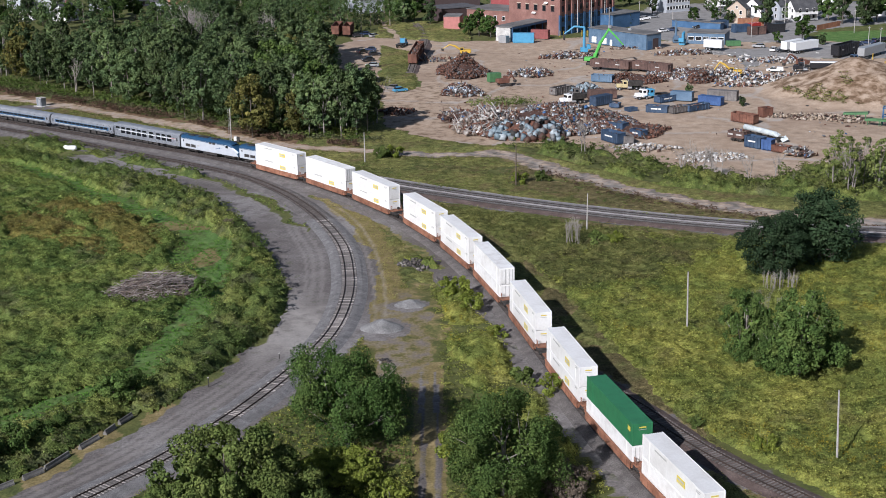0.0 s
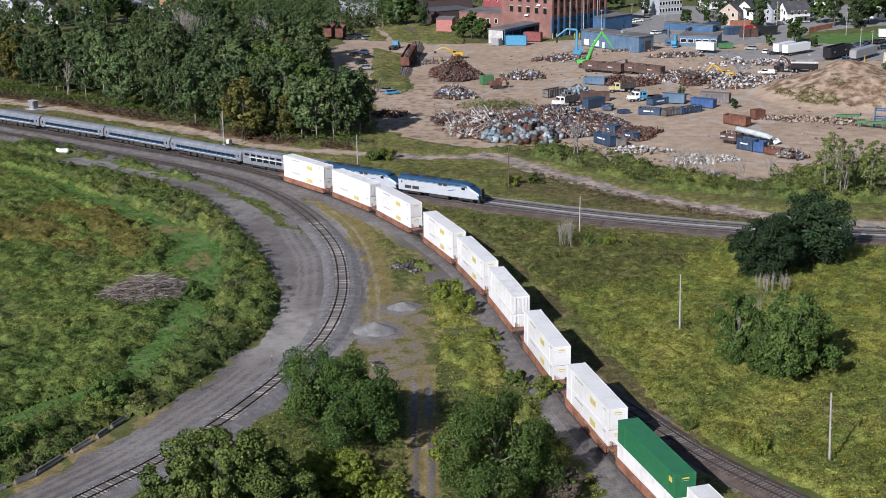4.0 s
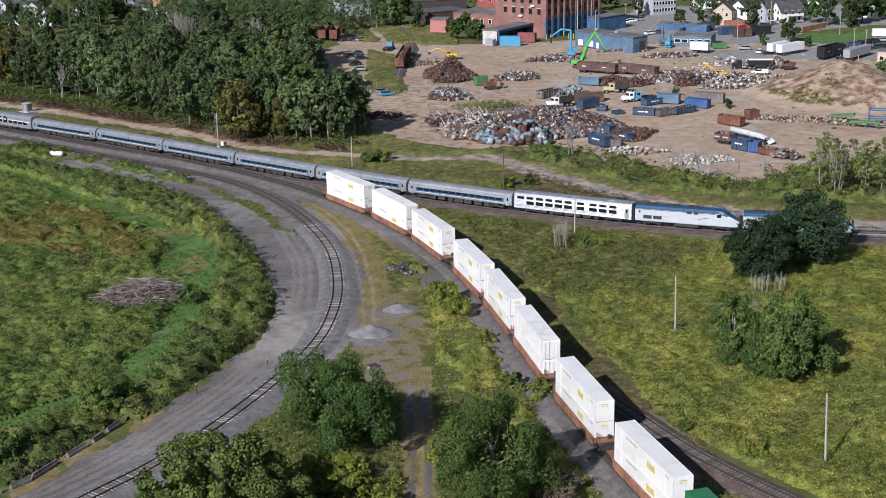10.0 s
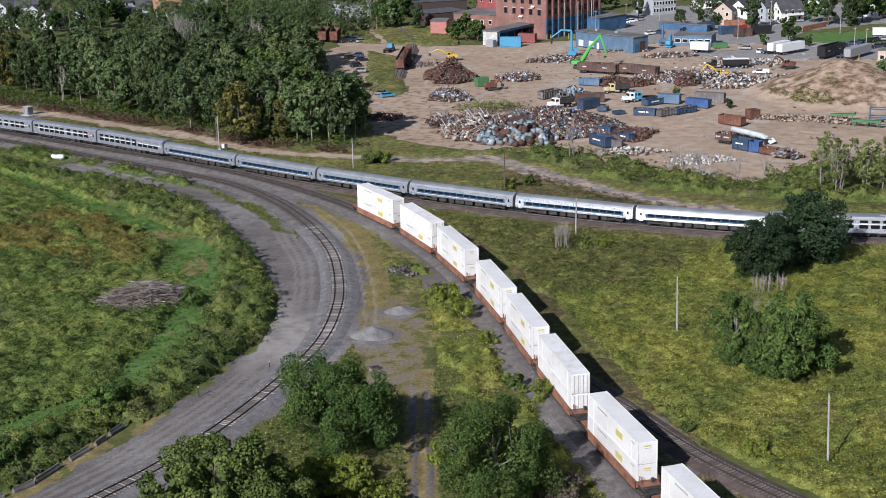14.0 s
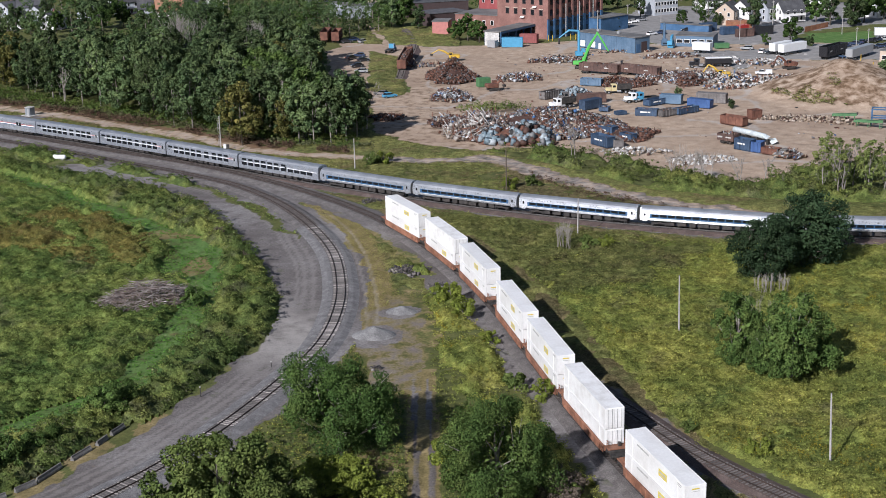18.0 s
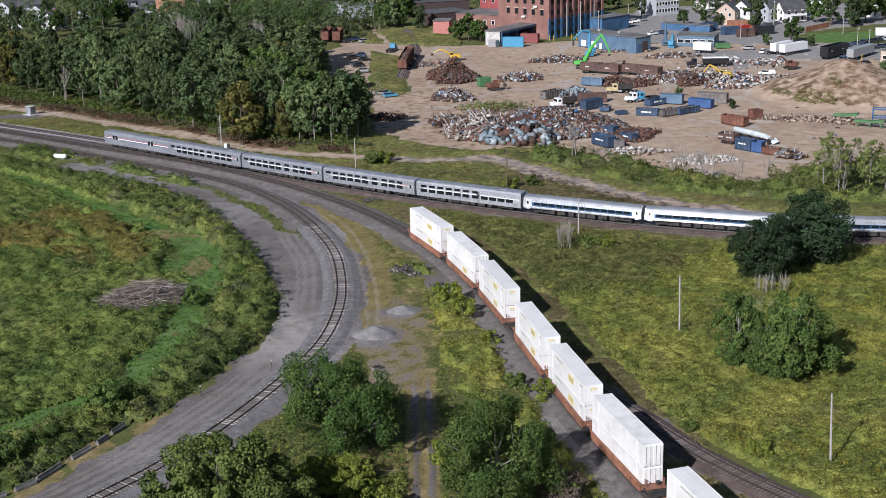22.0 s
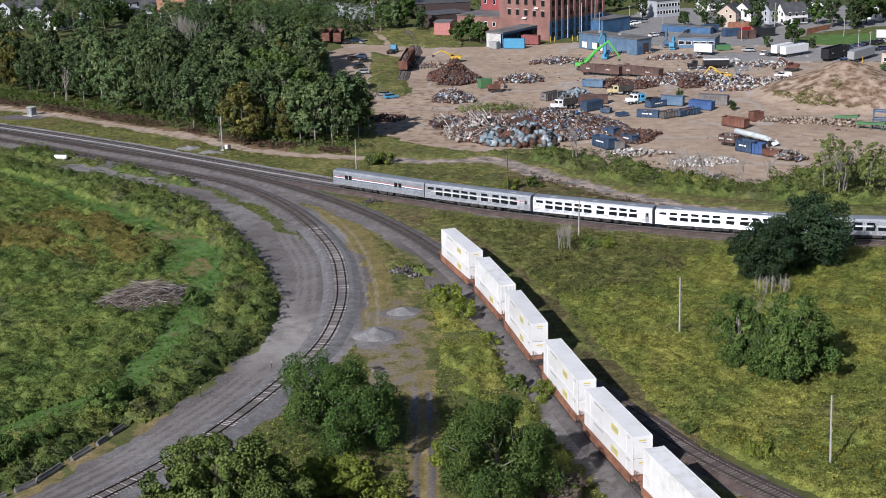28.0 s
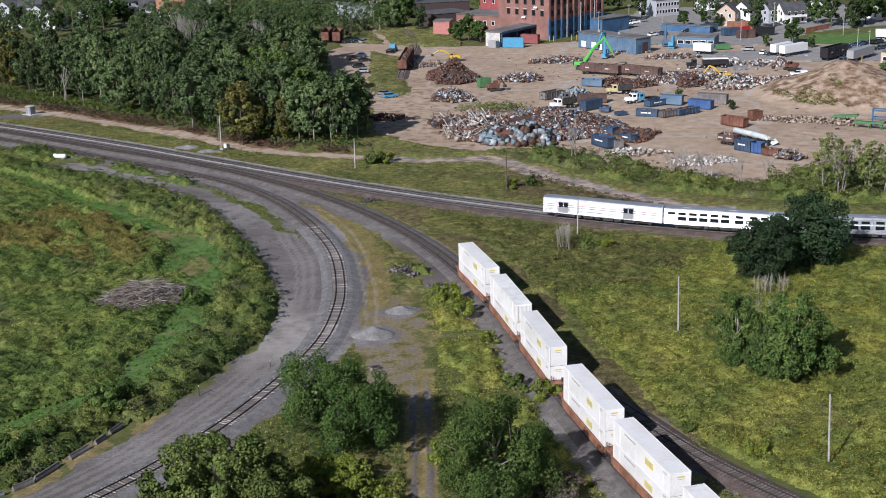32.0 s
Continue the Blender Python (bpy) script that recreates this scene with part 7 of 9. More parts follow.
gravel_heap(-11.6, 205.0, 3.7, 3.0, 1.7, 301, "grey heap of crushed stone on bare ground")
gravel_heap(-7.4, 216.2, 2.9, 2.2, 1.1, 302, "low grey heap of crushed stone")
gravel_heap(-66.5, 350.0, 4.2, 2.2, 1.3, 304, "grey heap of spare ballast beside the main line")
gravel_heap(-59.5, 344.6, 4.6, 2.0, 1.0, 305, "low grey heap of spare ballast beside the main line")
gravel_heap(-0.6, 228.0, 2.6, 1.8, 0.7, 303, "flat grey spill of crushed stone")


def survey_stake(x, y, h, label):
    t = thing("marker_stake", label, "stake", "marker stakes", at_ground(x, y))
    part("post", Shape().box((0, 0, h / 2), (0.12, 0.12, h), ch=0.02), M["dark_steel"], t)
    part("cap", Shape().box((0, 0, h), (0.18, 0.18, 0.16), ch=0.03), M["concrete"], t)


survey_stake(-26.4, 192.2, 0.9, "dark stake on the gravel road")
survey_stake(-35.2, 181.3, 1.5, "marker stake with pale top beside the gravel road")


def broken_barrier(a, b, label, tilt=0.0, h=0.62):
    x, y, hd, ln = along(a, b)
    t = thing("concrete_barrier", label, "barrier", "roadside barriers", pose(x, y, 0, tilt, 0, hd))
    prof = [(-0.3, -0.05), (0.3, -0.05), (0.26, 0.2), (0.1, 0.45), (0.08, h), (-0.08, h), (-0.1, 0.45), (-0.26, 0.2)]
    part("block", Shape().loft([[(-ln / 2, p, z) for p, z in prof], [(ln / 2, p, z) for p, z in prof]]), M["concrete_old"], t)


for a, b, tl in (((-56.2, 148.6), (-53.9, 151.2), 8), ((-53.0, 152.2), (-51.2, 154.5), -5), ((-51.1, 154.9), (-49.3, 159.2), 3), ((-48.3, 160.9), (-46.7, 164.2), -6), ((-46.2, 165.4), (-45.4, 167.6), 5), ((-45.0, 168.6), (-43.9, 171.2), -4)):
    broken_barrier(a, b, "weathered concrete roadside barrier in the weeds", tl)

bush_mesh = tree_meshes(81, 3.0, 2.4, 2600, 0.26, "weed_field", 0.02, 8, limbs=5, tufts=6)
bush_dark = tree_meshes(82, 2.4, 1.7, 2000, 0.28, "leaf_light", 0.02, 7, limbs=5, tufts=6)
for bx, by, bs, bm, bl in ((27.0, 250.4, 1.15, 1, "round green bush under the pole"), (30.5, 250.8, 0.8, 0, "small brown-green bush in the grass"), (0.6, 219.6, 1.2, 0, "yellow-green bush beside the freight track"), (2.6, 213.0, 1.1, 0, "yellow-green bush beside the freight track"), (-0.6, 224.0, 0.8, 0, "yellow-green bush beside the freight track"), (6.4, 200.3, 0.7, 0, "low bush beside the freight track"), (38.8, 157.6, 0.8, 0, "low bush beside the siding"), (31.6, 165.5, 0.7, 1, "low bush beside the siding"), (13.5, 178.0, 0.9, 0, "yellow-green bush beside the freight track"), (9.5, 181.0, 1.1, 1, "green bush beside the freight track"), (-17.0, 326.5, 1.3, 1, "dark green bush beside the pole"), (-14.5, 328.5, 1.0, 0, "green bush beside the dirt track"), (14.8, 300.0, 0.9, 0, "yellow-green bush under the pole"), (20.0, 301.0, 1.1, 1, "green bush near the dirt track"), (-11.5, 147.5, 1.1, 0, "yellow-green bush at the path"), (-8.0, 143.0, 1.2, 0, "yellow-green bush at the path"), (0.4, 156.5, 1.3, 0, "pale green bush at the path"), (14.0, 147.0, 0.9, 1, "low bush beside the freight track"), (12.2, 152.5, 0.8, 1, "low bush beside the freight track")):
    tree(bush_mesh if bm == 0 else bush_dark, bx, by, bl, "bushes", (bx * 37) % 360, bs, "bush")

bush_lime = tree_meshes(85, 3.2, 2.4, 3600, 0.24, "weed_field", 0.02, 10, limbs=5, tufts=6)
for bx, by, bs in ((-15.6, 153.2, 1.0), (-13.4, 154.6, 0.9), (-11.4, 151.6, 1.0), (-16.6, 149.6, 1.1), (-13.6, 149.2, 1.0), (-10.2, 148.6, 0.8)):
    tree(bush_lime, bx, by, "bright yellow-green bush at the foot of the trees", "lime bushes", (bx * 53) % 360, bs, "bush")
bush_dead = tree_meshes(86, 2.6, 2.0, 2200, 0.2, "weed_brown_grey", 0.02, 9, limbs=6, tufts=6)
for bx, by, bs in ((12.7, 149.6, 1.0), (14.6, 148.4, 0.9), (11.2, 146.2, 0.9), (13.4, 144.4, 1.0), (-37.5, 246.0, 0.9), (-44.5, 263.5, 0.9)):
    tree(bush_dead, bx, by, "dry grey-brown shrub with withered leaves", "withered shrubs", (bx * 53) % 360, bs, "bush")
bush_tall = tree_meshes(84, 3.8, 2.8, 4200, 0.24, "leaf_mid", 0.02, 9, limbs=5, tufts=7)
for i, (bx, by, bs) in enumerate(((-55.5, 158.5, 1.0), (-53.2, 162.2, 0.8), (-51.6, 165.3, 0.75), (-47.2, 175.0, 1.15), (-45.2, 177.6, 0.9), (-58.5, 155.0, 1.05), (-42.6, 222, 0.8), (-36.8, 236, 0.7))):
    tree(bush_tall, bx, by, "dense green shrub standing above the roadside weeds", "roadside shrubs", i * 71, bs, "shrub")
bare_tree(92, 7.6, 48.6, 201.5, "bare pale stalks standing behind the meadow tree", 0.3, 5, 0.3)
bare_tree(93, 4.6, 53.6, 219.8, "clump of dead pale reeds at the foot of the dark tree", 0.12, 16, 0.35)
bare_tree(94, 4.2, 56.6, 220.4, "clump of dead pale reeds at the foot of the dark tree", 0.12, 12, 0.35)
bare_tree(91, 6.4, 22.4, 249.2, "bare pale sapling clump in the grass", 0.3, 13, 0.5)
for i, (bx, by, bh, bn) in enumerate(((31.5, 325.6, 11, 2), (51.1, 302.2, 9, 3), (55.2, 300.2, 10, 3), (58.9, 299.9, 9, 3), (71.4, 298.7, 8, 2), (65.3, 296.6, 8, 2), (84.6, 287.2, 13, 2), (85.7, 284.6, 14, 2), (-20.2, 369.2, 16, 2), (-21.3, 365.4, 12, 1), (-92, 452, 18, 3), (-86, 455, 17, 2), (-96, 474, 19, 3), (-58, 436, 17, 3), (-55, 440, 15, 2), (-43, 406, 16, 3), (-116.5, 419, 15, 1), (-89, 463, 25, 3), (-60, 452, 24, 2), (-84, 457, 24, 2))):
    bare_tree(100 + i, bh, bx, by, "bare leafless tree with pale branches", 0.5, bn)
tall_thin = tree_meshes(83, 14.5, 2.6, 1700, 0.34, "leaf_pale", 0.12, 12, bark="bark_pale", stout=0.45, tufts=4)
for i, (bx, by, bs) in enumerate(((81.7, 287.4, 1.0), (84.1, 283.8, 1.05), (88.9, 289.3, 0.95), (90.5, 284.2, 1.0), (94.7, 286.2, 1.0), (87.8, 305.3, 0.8), (97.5, 283.5, 1.05), (72.1, 293.4, 0.45), (73.9, 290.7, 0.35))):
    tree(tall_thin, bx, by, "slender pale green tree on the embankment", "embankment trees", i * 67, bs)


# ---- the scrapyard ----
heap("scrap_pile", "large heap of mixed scrap metal", 27.4, 362.3, 22, 14, 8.2, 5200, 1.2, "scrap_mix", 201, core="scrap_rust", turn=-12)
heap("scrap_pile", "heap of pale blue-grey crushed cubes", 20.4, 351.0, 9.5, 8.5, 6.0, 190, 2.0, "scrap_pale", 202, core="scrap_mix", turn=-15, long=1.2, rough=0.4, cubes=True)
heap("scrap_pile", "long pale pipes and beams thrown on the scrap", 9.8, 360.0, 11, 11, 6.6, 340, 1.15, "scrap_beams", 225, turn=30, long=7)
heap("scrap_pile", "tangled heap of scrap pipes and beams", 8.7, 372.1, 11, 9, 4.0, 700, 1.2, "scrap_mix", 203, core="scrap_rust", turn=-12, long=4)
heap("scrap_pile", "rust-red heap of scrap iron", 3.3, 450.4, 8.5, 11, 7.0, 1700, 0.9, "scrap_rust", 204, core="scrap_rust")
heap("scrap_pile", "heap of dark and grey scrap", 3.0, 415.8, 7, 7.5, 3.2, 800, 1.1, "scrap_mix", 205, core="scrap_rust")
heap("scrap_pile", "heap of rusty scrap behind the blue bins", 47.6, 354.1, 10, 7, 3.0, 520, 1.2, "scrap_rust", 206, core="scrap_rust", turn=-20)
heap("scrap_pile", "row of mixed scrap and white goods", 80.3, 442.1, 17, 10, 2.6, 1300, 1.2, "scrap_mix", 207, core="scrap_rust", turn=-10)
heap("scrap_pile", "scatter of pale crushed scrap", 85.7, 437.0, 16, 8, 2.6, 760, 1.2, "scrap_white", 208, turn=-10)
heap("scrap_pile", "scatter of pale scrap in the yard", 91.5, 421.3, 9, 3.4, 1.6, 160, 1.2, "scrap_white", 209, turn=-10)
heap("scrap_pile", "scatter of pale scrap in the yard", 108.3, 469.1, 13, 5, 1.5, 260, 1.1, "scrap_white", 210)
heap("scrap_pile", "rust-brown heap of shredded iron", 57.0, 432.2, 11, 5, 3.2, 900, 0.7, "scrap_rust", 211, core="scrap_rust", turn=-12)
heap("scrap_pile", "rust-brown heap of shredded iron", 78.4, 431.5, 5, 5, 4.2, 240, 1.0, "scrap_rust", 212, core="scrap_rust")
heap("scrap_pile", "low heap of grey scrap", 26.1, 449.6, 8, 7, 2.4, 300, 1.2, "scrap_mix", 213)
heap("scrap_pile", "low dark heap of scrap beside the crane", 41.7, 484.1, 10, 5, 2.2, 280, 1.3, "scrap_mix", 214)
heap("rubble_heap", "heap of white broken concrete", 61.9, 322.5, 7.5, 4.5, 1.8, 420, 0.9, "rubble", 215, "rubble heap", 1.3)
heap("rubble_heap", "spill of pale rubble down the bank", 47.7, 333.4, 8, 4, 1.4, 160, 1.0, "rubble", 216, "rubble heap", 1.4)
heap("scrap_pile", "low ridge of tan broken stone and rusty bits", 99.7, 368.8, 15, 4.5, 1.3, 420, 0.9, "rubble_tan", 217, turn=-15)
heap("scrap_pile", "dark heap of rusty wire", -15.8, 384.7, 6, 4, 2.4, 200, 1.0, "scrap_rust", 218)
heap("scrap_pile", "scatter of scrap in the yard", 106.4, 436.3, 8, 4, 1.2, 130, 1.2, "scrap_white", 219)
heap("scrap_pile", "scatter of scrap beside the workshop", 82.4, 488.6, 10, 5, 1.5, 160, 1.2, "scrap_mix", 220)
heap("scrap_pile", "scatter of scrap beside the workshop", 69.1, 501.8, 9, 2, 1.2, 90, 1.2, "scrap_mix", 221)
heap("scrap_pile", "scatter of old timber beside the spur", -6.3, 482.0, 9, 5, 1.0, 90, 1.2, "scrap_mix", 222, long=4)


def yard_litter(name, label, area, count, size, mat, seed):
    """Single bits of scrap strewn over part of the yard."""
    rng = np.random.default_rng(seed)
    x, y = rng.uniform(area[0], area[1], count), rng.uniform(area[2], area[3], count)
    keep = inside(YARD, x, y) & (vnoise(x, y, 14, seed) > 0.1) & (ground_height(x, y) < 0.4)
    sh, r = Shape(), random.Random(seed)
    for px, py in zip(x[keep], y[keep]):
        s = size * r.uniform(0.3, 1.2)
        sh.box((px, py, float(ground_height(px, py)) + s * 0.2), (s * r.uniform(0.6, 2.2), s * r.uniform(0.4, 1), s * r.uniform(0.2, 0.7)), r.uniform(0, 180))
    tagged(new(name, sh.mesh(name, M[mat])), label, "scrap", "", "stuff")


yard_litter("yard_litter", "bits of scrap strewn over the yard", (20, 130, 345, 500), 420, 0.45, "scrap_mix", 231)
yard_litter("yard_litter", "pale bits of rubble strewn over the yard", (75, 130, 425, 490), 260, 0.8, "rubble", 232)
yard_litter("yard_litter", "rusty bits strewn over the yard", (-20, 60, 360, 500), 220, 0.45, "scrap_rust", 233)


def bin_box(label, a, b, width, height, mat, marks=False, load=None, fill=0.6):
    """An open-topped steel scrap bin with ribs."""
    x, y, h, L = along(a, b)
    t = thing("scrap_bin", label, "container", "scrap bins", at_ground(x, y, h))
    th = 0.09
    part("floor", Shape().box((0, 0, 0.2), (L, width, 0.2)), M[mat], t)
    for s in (-1, 1):
        part("side_wall", Shape().box((0, s * (width / 2 - th / 2), height / 2 + 0.1), (L, th, height - 0.1)).box((0, s * width / 2, height), (L + 0.05, 0.16, 0.14), ch=0.02), M[mat], t)
        part("end_wall", Shape().box((s * (L / 2 - th / 2), 0, height / 2 + 0.1), (th, width - 0.2, height - 0.1)).box((s * L / 2, 0, height), (0.16, width, 0.14), ch=0.02), M[mat], t)
        for k in range(int(L / 1.1)):
            part("rib", Shape().box((-L / 2 + 0.6 + k * 1.1, s * (width / 2 + 0.05), height / 2), (0.12, 0.1, height - 0.1)), M[mat], t)
        if marks:
            part("marking_bar", Shape().box((-0.1 * L, s * (width / 2 + 0.11), height * 0.62), (L * 0.3, 0.02, 0.35)).box((0.15 * L, s * (width / 2 + 0.11), height * 0.62), (L * 0.12, 0.02, 0.35)), M["trim"], t)
    if load:
        heap("scrap_load", "scrap heaped in a steel bin", x, y, L * 0.45, width * 0.4, 0.8, int(L * 9), 0.7, load, int(x * 7 + y), "scrap", turn=h).location = (0, 0, height * fill)
    return t


def closed_box(label, a, b, width, height, mat, name="shipping_container"):
    x, y, h, L = along(a, b)
    t = thing(name, label, "container", "yard containers", at_ground(x, y, h))
    part("body", Shape().box((0, 0, height / 2 + 0.1), (L, width, height), ch=0.04), M[mat], t)
    for s in (-1, 1):
        for k in range(int(L / 0.8)):
            part("rib", Shape().box((-L / 2 + 0.5 + k * 0.8, s * (width / 2 + 0.01), height / 2 + 0.1), (0.14, 0.05, height - 0.3)), M[mat], t)
        part("door", Shape().box((L / 2 + 0.02, s * width / 4, height / 2 + 0.1), (0.05, width / 2 - 0.1, height - 0.25), ch=0.015), M[mat], t)
    return t


bin_box("dark blue scrap bin with white marks", (40.3, 357.8), (45.2, 352.9), 2.6, 2.6, "bin_blue", True, "scrap_mix")
bin_box("dark blue scrap bin with white marks", (39.0, 345.1), (42.5, 339.3), 2.6, 2.7, "bin_blue", True, "scrap_rust")
bin_box("rusty open-topped scrap bin", (43.2, 344.6), (44.5, 339.1), 2.4, 2.0, "bin_grey", False, "scrap_mix")
bin_box("small dark blue scrap bin", (46.8, 349.9), (49.3, 346.8), 2.4, 1.8, "bin_blue", True, "scrap_rust")
closed_box("dark blue shipping container", (40.4, 390.9), (45.8, 395.5), 2.5, 2.7, "bin_blue")
bin_box("dark blue roll-off bin", (45.4, 389.4), (48.0, 388.2), 2.3, 1.3, "bin_blue", False, "scrap_mix")
bin_box("dark low roll-off bin", (49.1, 382.1), (51.8, 383.5), 2.2, 1.0, "bin_blue")
bin_box("blue roll-off bin with white marks", (59.5, 394.7), (64.8, 398.6), 2.5, 1.8, "bin_blue", True)
bin_box("dark blue roll-off bin with white marks", (54.7, 381.4), (60.4, 379.1), 2.5, 2.0, "bin_blue", True, "scrap_mix")
bin_box("rusty dark roll-off bin", (60.7, 378.2), (65.6, 381.8), 2.5, 1.8, "bin_grey", False, "scrap_rust")
bin_box("dark blue roll-off bin", (65.8, 381.0), (72.3, 385.3), 2.5, 1.7, "bin_blue", False, "scrap_mix")
closed_box("blue shipping container with faded lettering", (64.4, 399.6), (70.3, 397.0), 2.5, 2.6, "siding_blue")
closed_box("brown-grey steel shipping container", (75.3, 400.1), (83.2, 396.3), 2.6, 2.8, "bin_grey")
closed_box("bright blue shipping container", (71.6, 393.2), (77.4, 389.0), 2.5, 2.4, "bin_bright")
bin_box("rust-brown open scrap bin", (76.3, 367.5), (81.3, 362.3), 2.6, 2.4, "rust", False, "scrap_rust")
bin_box("small rusty open box of scrap", (84.4, 371.4), (87.5, 372.6), 2.5, 2.6, "rust", False, "scrap_rust")
bin_box("dark scrap bin on the dirt", (30.2, 409.5), (35.7, 414.6), 2.5, 2.2, "bin_grey", False, "scrap_mix")
bin_box("blue scrap bin beside the rail cars", (44.6, 433.8), (50.9, 430.9), 2.5, 2.2, "siding_blue", False, "scrap_mix")
closed_box("bright light-blue box container", (23.5, 522.1), (31.3, 520.9), 2.6, 3.6, "cyan")
closed_box("faded red box container", (31.2, 533.3), (37.6, 530.6), 2.6, 3.4, "red_dull")
closed_box("grey steel box container", (18.6, 522.9), (21.3, 521.0), 2.6, 2.6, "vehicle_silver")
bin_box("rusty flat bin heaped with pale sheet", (40.2, 402.6), (48.7, 403.4), 2.5, 2.6, "gondola", False, "scrap_pale")
heap("scrap_pile", "heap of bright sheet metal", 40.0, 414.0, 5, 3.5, 3.4, 160, 1.8, "scrap_pale", 223, long=1.3)


def rail_bogies(t, L):
    for e in (-1, 1):
        bogie(t, e * (L / 2 - 2.0), 1.8, r=0.42)


def gondola(label, a, b, height=2.4, mat="gondola", load=None, closed=False):
    """An open-topped rail car with ribbed sides on two bogies."""
    x, y, h, L = along(a, b)
    t = thing("gondola_car", label, "rail car", "yard rail cars", at_ground(x, y, h, -0.05))
    W = 2.9
    part("floor", Shape().box((0, 0, 1.1), (L, W, 0.25)), M[mat], t)
    for s in (-1, 1):
        part("side_wall", Shape().box((0, s * W / 2, 1.1 + height / 2), (L, 0.1, height)).box((0, s * W / 2, 1.1 + height), (L + 0.1, 0.2, 0.14), ch=0.02), M[mat], t)
        part("end_wall", Shape().box((s * L / 2, 0, 1.1 + height / 2), (0.1, W - 0.12, height)).box((s * (L / 2 + 0.08), 0, 1.1 + height / 2), (0.1, 0.2, height)), M[mat], t)
        for k in range(int(L / 1.25)):
            part("rib", Shape().box((-L / 2 + 0.5 + k * 1.25, s * (W / 2 + 0.09), 1.1 + height / 2), (0.16, 0.12, height)), M[mat], t)
        part("marking_bar", Shape().box((-L * 0.3, s * (W / 2 + 0.16), 1.1 + height * 0.5), (1.4, 0.02, 0.4)).box((L * 0.22, s * (W / 2 + 0.16), 1.1 + height * 0.5), (1.6, 0.02, 0.35)), M["concrete"], t)
    rail_bogies(t, L)
    if load:
        heap("scrap_load", "scrap heaped in a rail car", x, y, L * 0.46, 1.2, 1.0, int(L * 10), 0.8, load, int(x * 3 + y), "scrap", turn=h).location = (0, 0, 0.9 + height * 0.7)
    return t


gondola("dark brown gondola car loaded with scrap", (46.9, 458.3), (58.8, 450.8), 2.4, "gondola", "scrap_rust")
gondola("dark brown gondola car loaded with scrap", (59.9, 453.0), (70.9, 443.4), 2.4, "gondola", "scrap_rust")
gondola("orange-rusty hopper car on the spur", (-13.5, 469.3), (-11.4, 501.5), 2.9, "rust", "scrap_rust")
gondola("orange-rusty hopper car among the bushes", (-41.4, 543.4), (-40.8, 556.4), 3.4, "rust")
gondola("orange-rusty hopper car among the bushes", (-46.1, 545.8), (-45.4, 560.6), 3.2, "rust")
gondola("black hopper trailer at the yard gate", (132.1, 473.2), (142.1, 483.6), 3.4, "vehicle_black")

s_line = Line([(-13.9, 452.8), (-12.6, 489.4), (-10.3, 524.4), (-11.7, 556.7), (-15.0, 580.1)])
railway_track(s_line, 0, s_line.s[-1], "ballast_rust", "sleeper_dark", "rusty spur track into the scrapyard", half=1.6, bed_z=0.3)


closed_box("dark blue storage container by the street", (110.5, 541.2), (117.2, 543.5), 2.5, 3.0, "bin_blue")
closed_box("black storage container by the street", (122.9, 539.1), (130.5, 541.2), 2.5, 3.4, "vehicle_black")
closed_box("dark storage container by the street", (115.1, 533.9), (121.8, 536.0), 2.5, 3.0, "gondola")
closed_box("dark blue storage container by the street", (104.3, 552.5), (110.9, 554.8), 2.5, 3.2, "bin_blue")
closed_box("orange-red canopy shed by the street", (115.9, 553.9), (124.8, 555.9), 5.0, 3.6, "fence_wood")
closed_box("bright red tank shed by the street", (117.6, 543.4), (121.7, 546.0), 2.5, 3.2, "vehicle_red")
closed_box("dark green bin by the office", (101.2, 505.4), (106.2, 506.1), 2.4, 1.8, "machine_green")

# vehicles
def wheels(t, xs, y, r, width=0.28):
    me = Shape().tube([(0, -width / 2, 0), (0, width / 2, 0)], r, 14).mesh("wheel", M["rubber"])
    hub = Shape().tube([(0, -width / 2 - 0.02, 0), (0, width / 2 + 0.02, 0)], r * 0.5, 10).mesh("rim", M["vehicle_silver"])
    for x in xs:
        for s in (-1, 1):
            w = part("wheel", me, None, t, "", pose(x, s * y, r))
            part("rim", hub, None, w)


